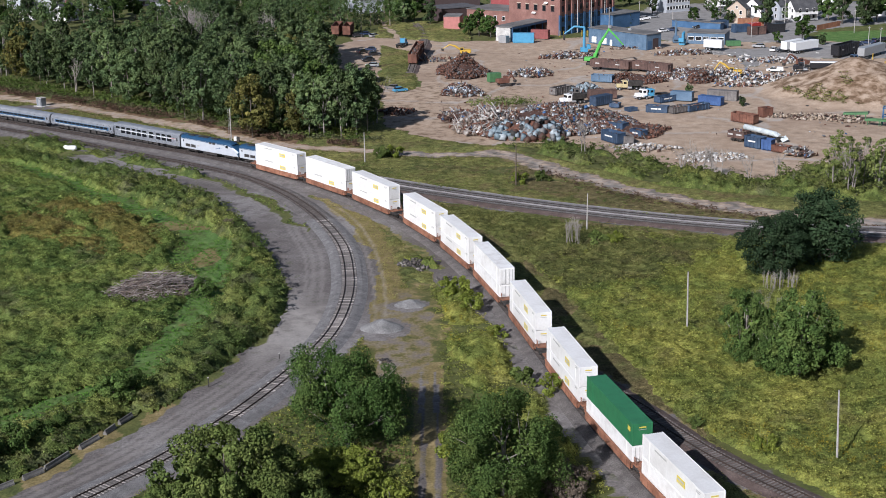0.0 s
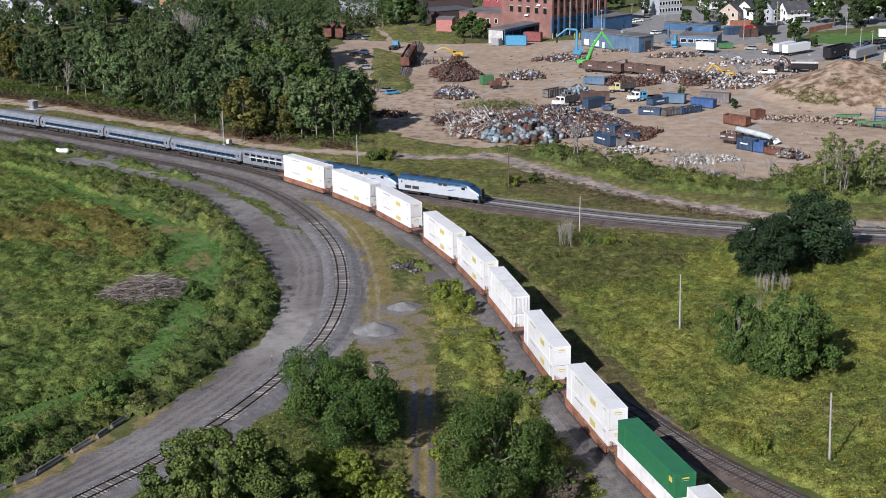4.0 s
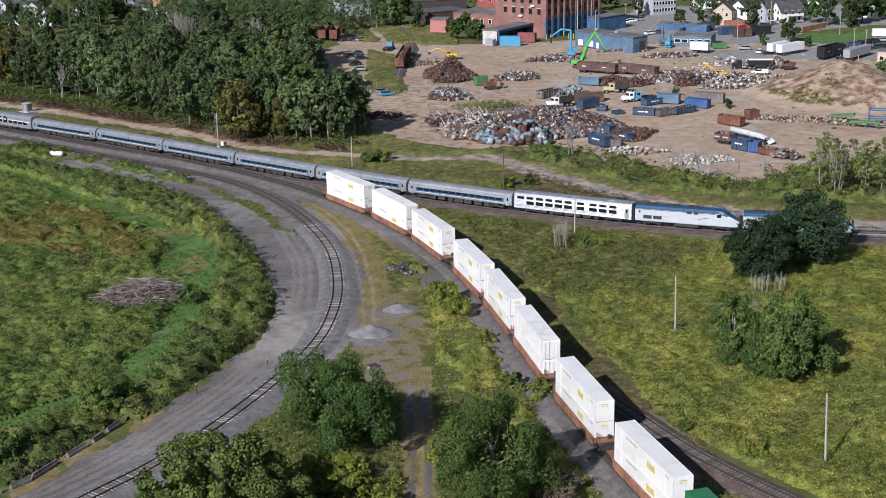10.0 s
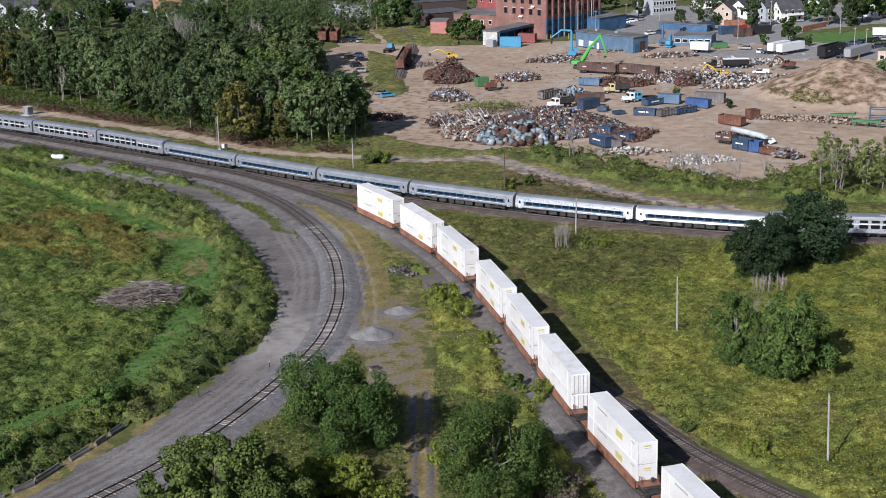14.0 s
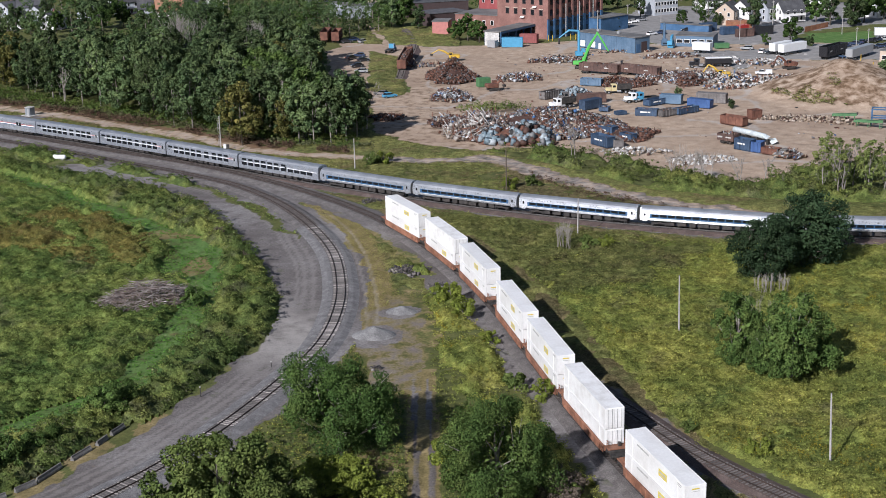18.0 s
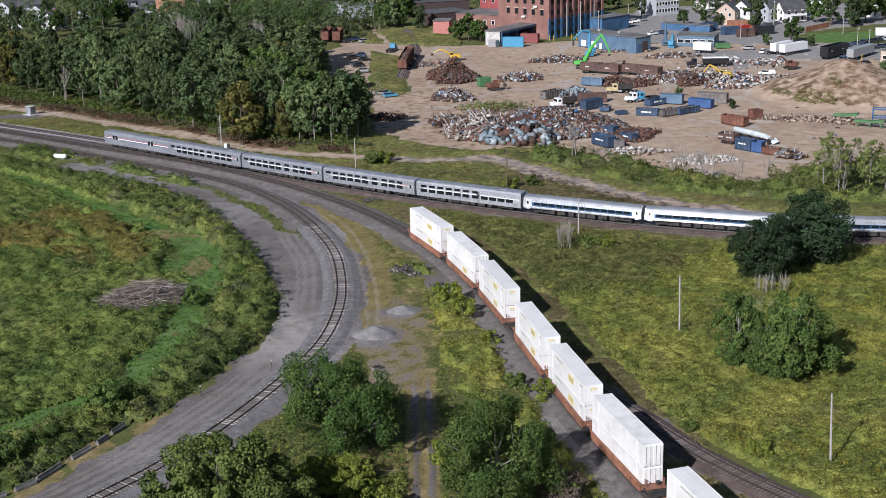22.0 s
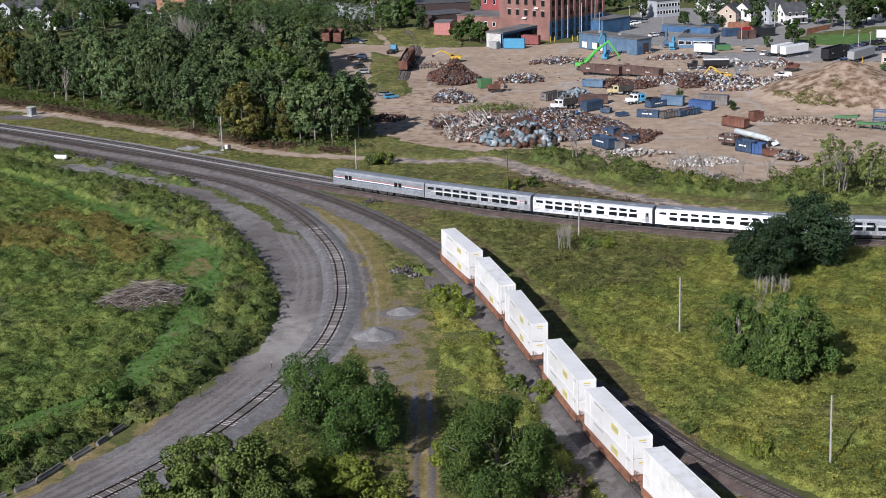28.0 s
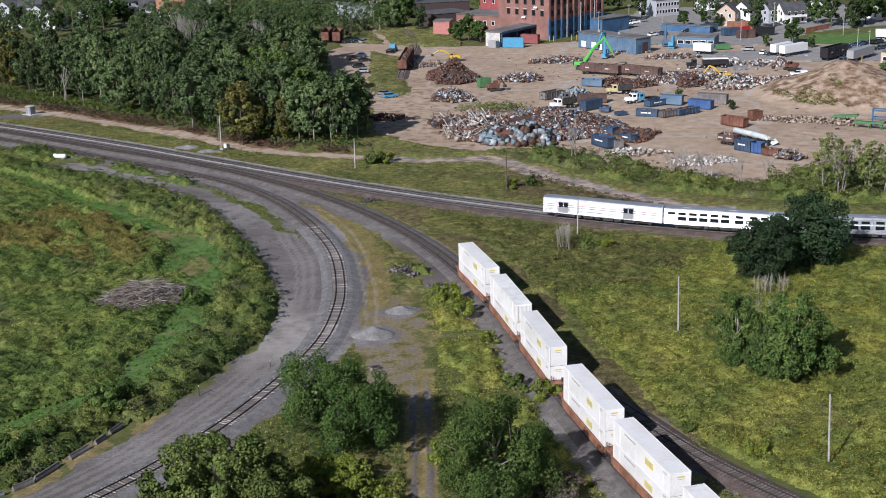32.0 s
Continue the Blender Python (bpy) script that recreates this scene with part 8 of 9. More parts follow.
def car(label, x, y, heading, mat, pickup=False, group="parked cars"):
    t = thing("pickup_truck" if pickup else "car", label, "car", group, at_ground(x, y, heading))
    L, W = (5.4, 1.95) if pickup else (4.6, 1.8)
    f = L / 2
    prof = [(-f, 0.35), (-f, 0.95), (-f + 0.15, 1.0), (f - 1.3, 1.0), (f - 0.2, 0.86), (f, 0.6), (f, 0.35)]
    ring = lambda yy, k: [(a * k, yy, b) for a, b in prof]
    part("body", Shape().loft([ring(-W / 2, 0.98), ring(-W / 2 + 0.1, 1), ring(W / 2 - 0.1, 1), ring(W / 2, 0.98)]), M[mat], t)
    c0, c1 = (-0.5, 1.5) if pickup else (-1.9, 1.2)
    up = [(c0, 0.98), (c0 + 0.45, 1.5), (c1 - 0.75, 1.5), (c1, 0.98)]
    part("window_band", Shape().loft([[(a, yy, b) for a, b in up] for yy in (-W / 2 + 0.14, W / 2 - 0.14)]), M["glass"], t, "dark car windows")
    part("roof", Shape().box(((c0 + c1) / 2 - 0.15, 0, 1.52), (c1 - c0 - 1.15, W - 0.3, 0.07), ch=0.02), M[mat], t)
    for s in (-1, 1):
        part("headlight", Shape().box((f - 0.03, s * (W / 2 - 0.3), 0.72), (0.1, 0.35, 0.16)), M["trim"], t)
        part("tail_light", Shape().box((-f, s * (W / 2 - 0.25), 0.8), (0.06, 0.25, 0.18)), M["vehicle_red"], t)
    if pickup:
        part("bed_cover", Shape().box((-1.65, 0, 1.25), (2.0, W - 0.1, 0.6), ch=0.05), M[mat], t)
    wheels(t, (-f + 0.85, f - 0.9), W / 2 - 0.1, 0.33, 0.22)
    return t


def tractor_unit(label, x, y, heading, mat, trailer=None, group="trucks"):
    """A bonneted truck; trailer: None, 'dump' or 'flat' body behind the cab."""
    t = thing("truck", label, "truck", group, at_ground(x, y, heading))
    part("chassis", Shape().box((-1.2, 0, 0.85), (7.2, 0.9, 0.3)), M["dark_steel"], t)
    part("hood", Shape().box((2.1, 0, 1.35), (1.7, 1.7, 1.1), ch=0.15), M[mat], t)
    c = part("cab", Shape().box((0.45, 0, 1.85), (1.7, 2.3, 2.1), ch=0.12), M[mat], t)
    part("windscreen", Shape().box((1.31, 0, 2.3), (0.05, 1.9, 0.75)), M["glass"], c)
    for s in (-1, 1):
        part("side_window", Shape().box((0.55, s * 1.155, 2.3), (0.9, 0.04, 0.65)), M["glass"], c)
        part("fuel_tank", Shape().tube([(-1.6, s * 0.95, 0.75), (-0.3, s * 0.95, 0.75)], 0.33, 10), M["vehicle_silver"], t)
        part("exhaust", Shape().tube([(-0.5, s * 1.0, 1.0), (-0.5, s * 1.0, 3.4)], 0.08, 8), M["vehicle_silver"], t)
        part("fender", Shape().box((2.2, s * 1.0, 1.05), (1.5, 0.4, 0.25), ch=0.08), M[mat], t)
    part("bumper", Shape().box((3.05, 0, 0.65), (0.2, 2.2, 0.35), ch=0.04), M["vehicle_silver"], t)
    wheels(t, (2.2, -3.0, -4.3), 1.05, 0.5, 0.36)
    if trailer == "dump":
        part("dump_body", Shape().box((-2.7, 0, 1.4), (4.6, 2.3, 0.2)).box((-2.7, 1.15, 2.0), (4.7, 0.1, 1.4)).box((-2.7, -1.15, 2.0), (4.7, 0.1, 1.4)).box((-0.4, 0, 2.1), (0.1, 2.3, 1.6)).box((-5.0, 0, 1.9), (0.1, 2.3, 1.2)), M["dark_steel"], t)
    if trailer == "flat":
        part("flat_bed", Shape().box((-2.9, 0, 1.25), (5.2, 2.4, 0.25), ch=0.03), M["dark_steel"], t)
    return t


def box_trailer(label, a, b, mat="vehicle_white", height=2.8):
    x, y, h, L = along(a, b)
    t = thing("box_trailer", label, "trailer", "box trailers", at_ground(x, y, h))
    part("body", Shape().box((0, 0, 1.15 + height / 2), (L, 2.55, height), ch=0.05), M[mat], t)
    part("rear_door", Shape().box((-L / 2 - 0.02, 0, 1.15 + height / 2), (0.05, 2.3, height - 0.2), ch=0.02), M[mat], t)
    part("frame", Shape().box((0, 0, 1.0), (L - 0.5, 1.0, 0.25)), M["dark_steel"], t)
    for s in (-1, 1):
        part("landing_leg", Shape().box((L / 2 - 2.5, s * 0.8, 0.5), (0.15, 0.15, 1.0)), M["dark_steel"], t)
        part("side_rail", Shape().box((0, s * 1.28, 1.2), (L, 0.05, 0.14)), M["vehicle_silver"], t)
    wheels(t, (-L / 2 + 1.2, -L / 2 + 2.4), 1.05, 0.5, 0.4)
    return t


def digger(label, x, y, heading, mat, boom=((1.2, 2.2), (4.5, 4.6), (6.6, 1.6)), name="excavator"):
    t = thing(name, label, "excavator", "yard machines", at_ground(x, y, heading))
    for s in (-1, 1):
        part("crawler", Shape().box((0, s * 1.15, 0.45), (3.8, 0.6, 0.9), ch=0.2), M["dark_steel"], t)
    part("house", Shape().box((-0.5, 0, 1.65), (3.6, 2.7, 1.3), ch=0.12), M[mat], t)
    c = part("cab", Shape().box((0.7, 0.8, 2.3), (1.4, 1.0, 1.5), ch=0.08), M[mat], t)
    part("cab_window", Shape().box((1.42, 0.8, 2.45), (0.04, 0.8, 0.9)).box((0.75, 1.32, 2.5), (1.0, 0.04, 0.7)), M["glass"], c)
    part("counterweight", Shape().box((-2.2, 0, 1.7), (0.7, 2.6, 1.1), ch=0.15), M[mat], t)
    p = [Vector((a, 0, b)) for a, b in boom]
    part("boom", Shape().tube([p[0], p[0].lerp(p[1], 0.5) + Vector((0, 0, 0.35)), p[1]], [0.34, 0.38, 0.24], 6), M[mat], t)
    part("stick", Shape().tube([p[1], p[2]], [0.26, 0.16], 6), M[mat], t)
    part("bucket", Shape().box((p[2].x, 0, p[2].z - 0.3), (0.9, 1.1, 0.8), ch=0.15), M["dark_steel"], t)
    return t


digger("yellow crawler excavator beside the rust heap", 4.4, 490.9, 180, "machine_yellow", ((1.2, 2.2), (5.0, 4.0), (7.6, 2.6)))
digger("yellow loader among the scrap", 90.5, 438.5, 170, "machine_yellow")
digger("brown crawler machine in the yard", 116.2, 455.6, 200, "rust")
digger("small rust-brown machine beside the green one", 16.4, 427.1, 20, "rust", ((1.2, 2.0), (2.8, 2.8), (3.6, 1.6)))
tractor_unit("light blue truck on the spur road", -18.3, 516.8, 75, "cyan", "flat")
closed_box("white and green machine cabinet", (11.6, 434.0), (15.3, 435.6), 2.4, 2.8, "machine_green")
tractor_unit("white dump truck parked in the yard", 34.1, 395.2, 205, "vehicle_white", "dump")
tractor_unit("white and cyan truck parked among the bins", 59.0, 402.1, 200, "cyan", "flat")
tractor_unit("white flatbed truck parked among the bins", 56.8, 401.4, 200, "vehicle_white", "flat")
tractor_unit("cream dump truck in the yard", 53.3, 417.2, 185, "cream", "dump")
tractor_unit("dark flatbed truck in the yard", 37.4, 404.8, 190, "bin_grey", "flat")
tractor_unit("blue and white semi tractor at the gate", 136.1, 462.5, 200, "bin_blue", "flat")
box_trailer("white box trailer at the yard gate", (117.8, 487.3), (125.6, 494.5))
box_trailer("white box trailer at the yard gate", (120.3, 484.3), (130.4, 492.3))
box_trailer("silver box trailer at the yard gate", (140.0, 469.5), (151.1, 482.3), "vehicle_silver")
box_trailer("white box truck body beside the office", (91.6, 496.9), (97.4, 493.2))
box_trailer("white trailer under the trees", (165.0, 522.4), (170.1, 521.6))
for i, (cx, cy, cm) in enumerate(((147.9, 501.0, "vehicle_blue"), (152.7, 506.1, "vehicle_blue"), (156.7, 509.9, "vehicle_blue"), (160.4, 512.3, "vehicle_black"), (164.1, 514.8, "vehicle_blue"), (167.0, 515.8, "vehicle_silver"), (155.7, 495.4, "vehicle_black"), (159.3, 497.7, "vehicle_blue"), (162.7, 500.1, "vehicle_black"), (78.8, 582.3, "vehicle_white"), (82.3, 585.4, "vehicle_white"), (86.4, 590.5, "vehicle_silver"), (97.7, 560.6, "vehicle_white"), (99.5, 555.0, "vehicle_black"), (107.9, 612.9, "vehicle_black"), (111.9, 500.8, "vehicle_silver"), (115.4, 491.8, "vehicle_white"), (117.8, 488.7, "vehicle_black"), (84.0, 545.7, "vehicle_white"), (87.8, 548.4, "vehicle_blue"), (-37.0, 544.3, "vehicle_black"), (-34.6, 548.8, "vehicle_blue"), (-30.3, 543.2, "vehicle_silver"), (-30.0, 505.7, "vehicle_blue"), (-27.8, 494.4, "vehicle_black"), (-29.5, 481.5, "vehicle_black"), (-32.6, 500.5, "vehicle_black"), (-27.3, 468.8, "vehicle_silver"), (-16.0, 419.2, "cyan"), (-18.6, 423.5, "bin_grey"))):
    car({"vehicle_white": "white parked car", "vehicle_black": "black parked car", "vehicle_blue": "dark blue parked car", "vehicle_silver": "silver parked car", "cyan": "light blue derelict car", "bin_grey": "grey derelict car"}[cm] + " on bare ground", cx, cy, (20 + 47 * i) % 60 + (150 if i % 2 else 10), cm)


def tank_wreck():
    x, y, h, L = along((75.2, 346.1), (83.2, 335.0))
    t = thing("scrapped_tank", "pale scrapped tank with a torn end on dark frames", "tank", "", pose(x, y + 2.5, 0, 0, 0, h))
    part("shell", Shape().tube([(-L / 2, 0, 2.2), (-L / 2 + 0.4, 0, 2.2), (0, 0.1, 2.0), (L / 2 - 3.0, 0, 1.85), (L / 2 - 2.2, 0.2, 1.5)], [0.35, 0.75, 0.72, 0.7, 0.25], 16), M["tank_pale"], t, smooth=True)
    for k, (bx, bz, tilt) in enumerate(((L / 2 - 2.6, 1.9, 20), (L / 2 - 1.4, 1.3, -25), (L / 2 - 0.6, 1.0, 35))):
        o = part("torn_plate", Shape().box((0, 0, 0), (1.7, 1.5, 0.06)), M["tank_pale"], t)
        o.matrix_basis = pose(bx, -0.2 + 0.3 * k, bz, tilt, 15 - 20 * k, 30 * k)
    for k in range(4):
        part("support", Shape().box((-L / 2 + 1.5 + k * (L - 3) / 3, 0, 0.75), (0.5, 2.0, 1.5)), M["dark_steel"], t)


tank_wreck()
gondola("dark brown wrecked rail car frame", (70.7, 343.1), (74.1, 340.0), 1.6, "gondola", "scrap_mix")
bin_box("dark blue bin with white marks under the tank", (73.4, 335.3), (76.5, 331.7), 2.6, 2.8, "bin_blue", True, "scrap_pale")
bin_box("bright blue bin beside the tank", (76.5, 331.7), (78.6, 330.2), 2.6, 2.6, "bin_bright")
bin_box("rusty bin full of scrap", (78.6, 329.6), (81.9, 326.7), 2.4, 1.6, "rust", False, "scrap_mix")
heap("scrap_pile", "dark scrap beside the tank", 83.9, 325.2, 4, 3, 2.2, 120, 1.2, "scrap_mix", 224)


def conveyor(label, a, b, mat):
    x, y, h, L = along(a, b)
    t = thing("conveyor", label, "machine", "yard machines", at_ground(x, y, h))
    for s in (-1, 1):
        part("side_frame", Shape().box((0, s * 0.7, 1.5), (L, 0.15, 0.6), ch=0.03, ry=-4), M[mat], t)
        for k in (-0.4, 0, 0.4):
            part("leg", Shape().box((k * L, s * 0.7, 0.7), (0.18, 0.18, 1.5)), M[mat], t)
    part("belt", Shape().box((0, 0, 1.6), (L, 1.2, 0.12), ry=-4), M["rubber"], t)
    part("drum", Shape().tube([(L / 2, -0.6, 1.9), (L / 2, 0.6, 1.9)], 0.3, 10), M["dark_steel"], t)


conveyor("long green conveyor on the dirt", (106.4, 368.8), (112.5, 366.5), "machine_green")
conveyor("long green conveyor on the dirt", (110.1, 360.5), (116.3, 355.3), "machine_green")


def blue_frame():
    x, y = 117.1, 359.7
    t = thing("steel_trestle", "blue steel trestle frame beside the conveyors", "machine", "yard machines", at_ground(x, y, -20))
    for dx in (-2.6, 2.6):
        for dy in (-1.5, 1.5):
            part("leg", Shape().box((dx, dy, 2.2), (0.3, 0.3, 4.4)), M["paint_blue"], t)
    for z in (2.2, 4.4):
        part("beam", Shape().box((0, -1.5, z), (5.6, 0.3, 0.3)).box((0, 1.5, z), (5.6, 0.3, 0.3)).box((-2.6, 0, z), (0.3, 3, 0.3)).box((2.6, 0, z), (0.3, 3, 0.3)), M["paint_blue"], t)


blue_frame()


# green material handler, whose arm works during the shot
def material_handler():
    x, y = 48.1, 466.6
    t = thing("material_handler", "bright green crawler crane with folding arm", "crane", "", at_ground(x, y, -12))
    for s in (-1, 1):
        part("crawler", Shape().box((0, s * 1.3, 0.5), (4.4, 0.7, 1.0), ch=0.22), M["dark_steel"], t)
    part("turntable", Shape().tube([(0, 0, 0.9), (0, 0, 1.4)], 1.0, 14), M["dark_steel"], t)
    part("house", Shape().box((-0.9, 0, 2.0), (4.0, 2.7, 1.2), ch=0.12), M["green_paint"], t)
    c = part("cab", Shape().box((0.9, 0.95, 2.9), (1.6, 1.1, 1.7), ch=0.08), M["green_paint"], t)
    part("cab_window", Shape().box((1.72, 0.95, 3.1), (0.04, 0.9, 1.1)).box((0.95, 0.39, 3.1), (1.2, 0.04, 0.9)), M["glass"], c)
    part("counterweight", Shape().box((-2.9, 0, 2.0), (0.6, 2.6, 1.2), ch=0.15), M["dark_steel"], t)
    boom = part("boom", Shape().tube([(0, 0, 0), (5.2, 0, 0.5), (10.6, 0, 0)], [0.5, 0.55, 0.32], 6), M["green_paint"], t)
    part("hydraulic_ram", Shape().tube([(1.2, 0.6, -0.7), (5.0, 0.6, 0.1)], 0.14, 8), M["vehicle_silver"], boom)
    stick = part("stick", Shape().tube([(-0.4, 0, 0), (3.5, 0, 0.1), (7.2, 0, 0)], [0.34, 0.34, 0.2], 6), M["green_paint"], t)
    part("grapple", Shape().box((7.3, 0, -0.5), (0.6, 0.8, 1.0), ch=0.15), M["dark_steel"], stick)
    return boom, stick


HANDLER_BOOM, HANDLER_STICK = material_handler()


def crane_arm(label, a, b, mast_h, arm, mat):
    """A fixed blue pedestal crane with a knuckle arm."""
    x, y = a
    h = along(a, b)[2]
    t = thing("pedestal_crane", label, "crane", "yard machines", at_ground(x, y, h))
    part("base", Shape().box((0, 0, 0.8), (2.6, 2.2, 1.6), ch=0.1), M[mat], t)
    part("mast", Shape().tube([(0, 0, 1.5), (0, 0, mast_h)], [0.55, 0.4], 8), M[mat], t)
    part("arm", Shape().tube([(0, 0, mast_h), (arm * 0.5, 0, mast_h + 0.4), (arm, 0, mast_h - 2.2)], [0.45, 0.4, 0.22], 6), M[mat], t)
    part("grapple", Shape().box((arm, 0, mast_h - 3.4), (0.7, 0.7, 2.2), ch=0.2), M["dark_steel"], t)
    part("ballast_box", Shape().box((-1.6, 0, 1.9), (1.4, 2.0, 1.5), ch=0.1), M[mat], t)
    return t


BLUE_CRANE = crane_arm("light blue wheeled crane with knuckle arm", (47.9, 496.6), (41.4, 497.6), 8.8, 7.2, "cyan")
crane_arm("dark blue pedestal crane beside the office", (84.3, 517.0), (85.0, 529.2), 7.5, 3.5, "siding_blue")
crane_arm("light blue crane beside the office", (85.9, 510.8), (89.8, 519.1), 4.0, 3.0, "cyan")


# ---- buildings ----
def block(t, name, c, s, mat, label="", rz=0.0):
    return part(name, Shape().box(c, s, rz), M[mat], t, label)


def window_row(t, xs, y, z, w, h, frame_mat="trim", glass="glass", face=-1, inset=0.06):
    """Windows on a wall that faces -y (face -1) or +x (face 'x') in the thing's own space."""
    if face == "x":
        fm = Shape().box((0, 0, 0), (0.12, w + 0.3, h + 0.3), ch=0.02).mesh("window", M[frame_mat])
        pm = Shape().box((0.05, 0, 0), (0.08, w, h)).mesh("pane", M[glass])
    else:
        fm = Shape().box((0, 0, 0), (w + 0.3, 0.12, h + 0.3), ch=0.02).mesh("window", M[frame_mat])
        pm = Shape().box((0, -0.05, 0), (w, 0.08, h)).mesh("pane", M[glass])
    for x in xs:
        ob = part("window", fm, None, t, "", pose(y, x, z) if face == "x" else pose(x, y, z))
        part("pane", pm, None, ob)


def brick_mill():
    """Tall brick mill: a long face with blue-painted lower storeys and a shorter end."""
    x0, y0 = 42.0, 539.5
    hd = math.degrees(math.atan2(27, 24))
    t = thing("brick_mill", "tall red brick mill with blue-painted lower storeys", "building", "", pose(x0, y0, 0, 0, 0, hd))
    L, D, H = 37.0, 25.0, 27.0
    block(t, "wall", (L / 2, D / 2, H / 2), (L, D, H), "brick")
    block(t, "roof", (L / 2, D / 2, H + 0.2), (L + 0.6, D + 0.6, 0.4), "roof_grey")
    for k in range(10):
        part("pilaster", Shape().box((0.6 + k * (L - 1.2) / 9, -0.2, H / 2 + 3.9), (1.1, 0.5, H - 8)), M["brick"], t)
        part("blue_pilaster", Shape().box((0.6 + k * (L - 1.2) / 9, -0.22, 3.9), (1.15, 0.55, 7.8)), M["paint_blue"], t, "blue-painted pilaster")
    part("blue_dado", Shape().box((L / 2, -0.04, 3.6), (L, 0.12, 7.2)), M["paint_blue"], t, "blue-painted lower wall")
    xs = [0.6 + (k + 0.5) * (L - 1.2) / 9 for k in range(9)]
    for z in (10.2, 14.4, 18.6, 22.8):
        window_row(t, xs, -0.05, z, 1.5, 2.3, "brick_red", "glass")
    for z in (2.2, 6.0):
        window_row(t, xs, -0.12, z, 1.6, 2.0, "paint_blue", "glass")
    for z in (10.2, 14.4, 18.6, 22.8):
        for yy in (3, 7.2, 11.4, 15.6, 19.8):
            ob = part("window", Shape().box((-0.04, yy, z), (0.14, 1.7, 2.3), ch=0.02), M["wall_dark"], t)
            part("pane", Shape().box((-0.1, yy, z), (0.06, 1.3, 1.9)), M["glass"], ob)
            part("lintel", Shape().box((-0.08, yy, z + 1.35), (0.2, 2.0, 0.3)), M["wall_tan"], t)
    for k, yy in ((0, 6.0), (1, 12.0)):
        part("awning", Shape().box((-0.5, yy, 12.4 - 4.2 * k), (1.0, 1.8, 0.1), ry=-35), M["trim"], t)
    for k in (0.3, 0.55, 0.8):
        part("flue_pipe", Shape().tube([(L * k, -0.9, 0), (L * k, -0.9, 13)], 0.16, 8), M["concrete"], t)
    return t


def flat_building(name, label, a, b, depth, height, wall, roof="roof_grey", win=(), wmat="trim", parapet=0.5):
    """A flat-roofed block whose front runs from a to b; depth lies behind the front."""
    x, y, h, L = along(a, b)
    t = thing(name, label, "building", "", pose(x, y, 0, 0, 0, h))
    block(t, "wall", (0, depth / 2, height / 2), (L, depth, height), wall)
    block(t, "roof", (0, depth / 2, height + 0.12), (L + 0.5, depth + 0.5, 0.24), roof, "weathered flat roof")
    for n, z, w, hh in win:
        window_row(t, [-L / 2 + (k + 0.5) * L / n for k in range(n)], -0.03, z, w, hh, wmat)
    return t


def house(label, x, y, heading, w, d, eave, ridge, wall, roof, gable=True):
    """A gabled house: ridge along its own x, gables with windows."""
    t = thing("house", label, "house", "houses", pose(x, y, 0, 0, 0, heading))
    sh = Shape()
    sh.add([(-w / 2, -d / 2, 0), (w / 2, -d / 2, 0), (w / 2, d / 2, 0), (-w / 2, d / 2, 0), (-w / 2, -d / 2, eave), (w / 2, -d / 2, eave), (w / 2, d / 2, eave), (-w / 2, d / 2, eave), (-w / 2, 0, ridge), (w / 2, 0, ridge)], [(0, 1, 5, 4), (2, 3, 7, 6), (1, 2, 6, 9, 5), (3, 0, 4, 8, 7), (4, 5, 9, 8), (6, 7, 8, 9)])
    part("wall", sh, M[wall], t)
    o, k = 0.45, (ridge - eave) / (d / 2)
    for s in (-1, 1):
        q = [(-w / 2 - o, 0, ridge + 0.12), (w / 2 + o, 0, ridge + 0.12), (w / 2 + o, s * (d / 2 + o), eave - k * o + 0.12), (-w / 2 - o, s * (d / 2 + o), eave - k * o + 0.12)]
        q2 = [(a, b, c + 0.16) for a, b, c in q]
        part("roof_slope", Shape().loft([q, q2]), M[roof], t)
    part("chimney", Shape().box((w * 0.2, 0.3, ridge + 0.5), (0.7, 0.7, 1.6), ch=0.03), M["brick"], t)
    zs = [1.6] if eave < 4 else [1.6, 4.3]
    for z in zs:
        window_row(t, [-w * 0.3, 0, w * 0.3], -d / 2 - 0.02, z, 0.95, 1.4)
        window_row(t, [-d * 0.22, d * 0.22], w / 2 + 0.02, z, 0.95, 1.4, face="x")
        for yy in (-d * 0.22, d * 0.22):
            ob = part("window", Shape().box((-w / 2 - 0.03, yy, z), (0.1, 1.25, 1.7)), M["trim"], t)
            part("pane", Shape().box((-w / 2 - 0.07, yy, z), (0.06, 0.95, 1.4)), M["glass"], ob)
    ob = part("window", Shape().box((-w / 2 - 0.03, 0, eave + 0.6), (0.1, 1.0, 1.2)), M["trim"], t)
    part("pane", Shape().box((-w / 2 - 0.07, 0, eave + 0.6), (0.06, 0.7, 0.9)), M["glass"], ob)
    part("door", Shape().box((w * 0.12, -d / 2 - 0.05, 1.05), (0.95, 0.1, 2.1)), M["wall_dark"], t)
    part("porch", Shape().box((w * 0.1, -d / 2 - 0.9, 2.6), (w * 0.6, 1.9, 0.16)).box((w * 0.1, -d / 2 - 0.9, 0.2), (w * 0.6, 1.8, 0.4)), M[roof], t)
    return t


brick_mill()
flat_building("brick_annex", "low brick annex with weathered flat roof", (6.5, 572.8), (29.7, 558.3), 18, 7.0, "brick", win=((7, 4.0, 1.2, 1.6),))
flat_building("red_tower", "tall red-painted brick block", (17.2, 597.2), (28.0, 583.7), 14, 26, "brick_red", win=((3, 10, 1.2, 1.8), (3, 15, 1.2, 1.8)))
sx, sy, sh_, sl = along((22.5, 523.8), (41.8, 551.1))


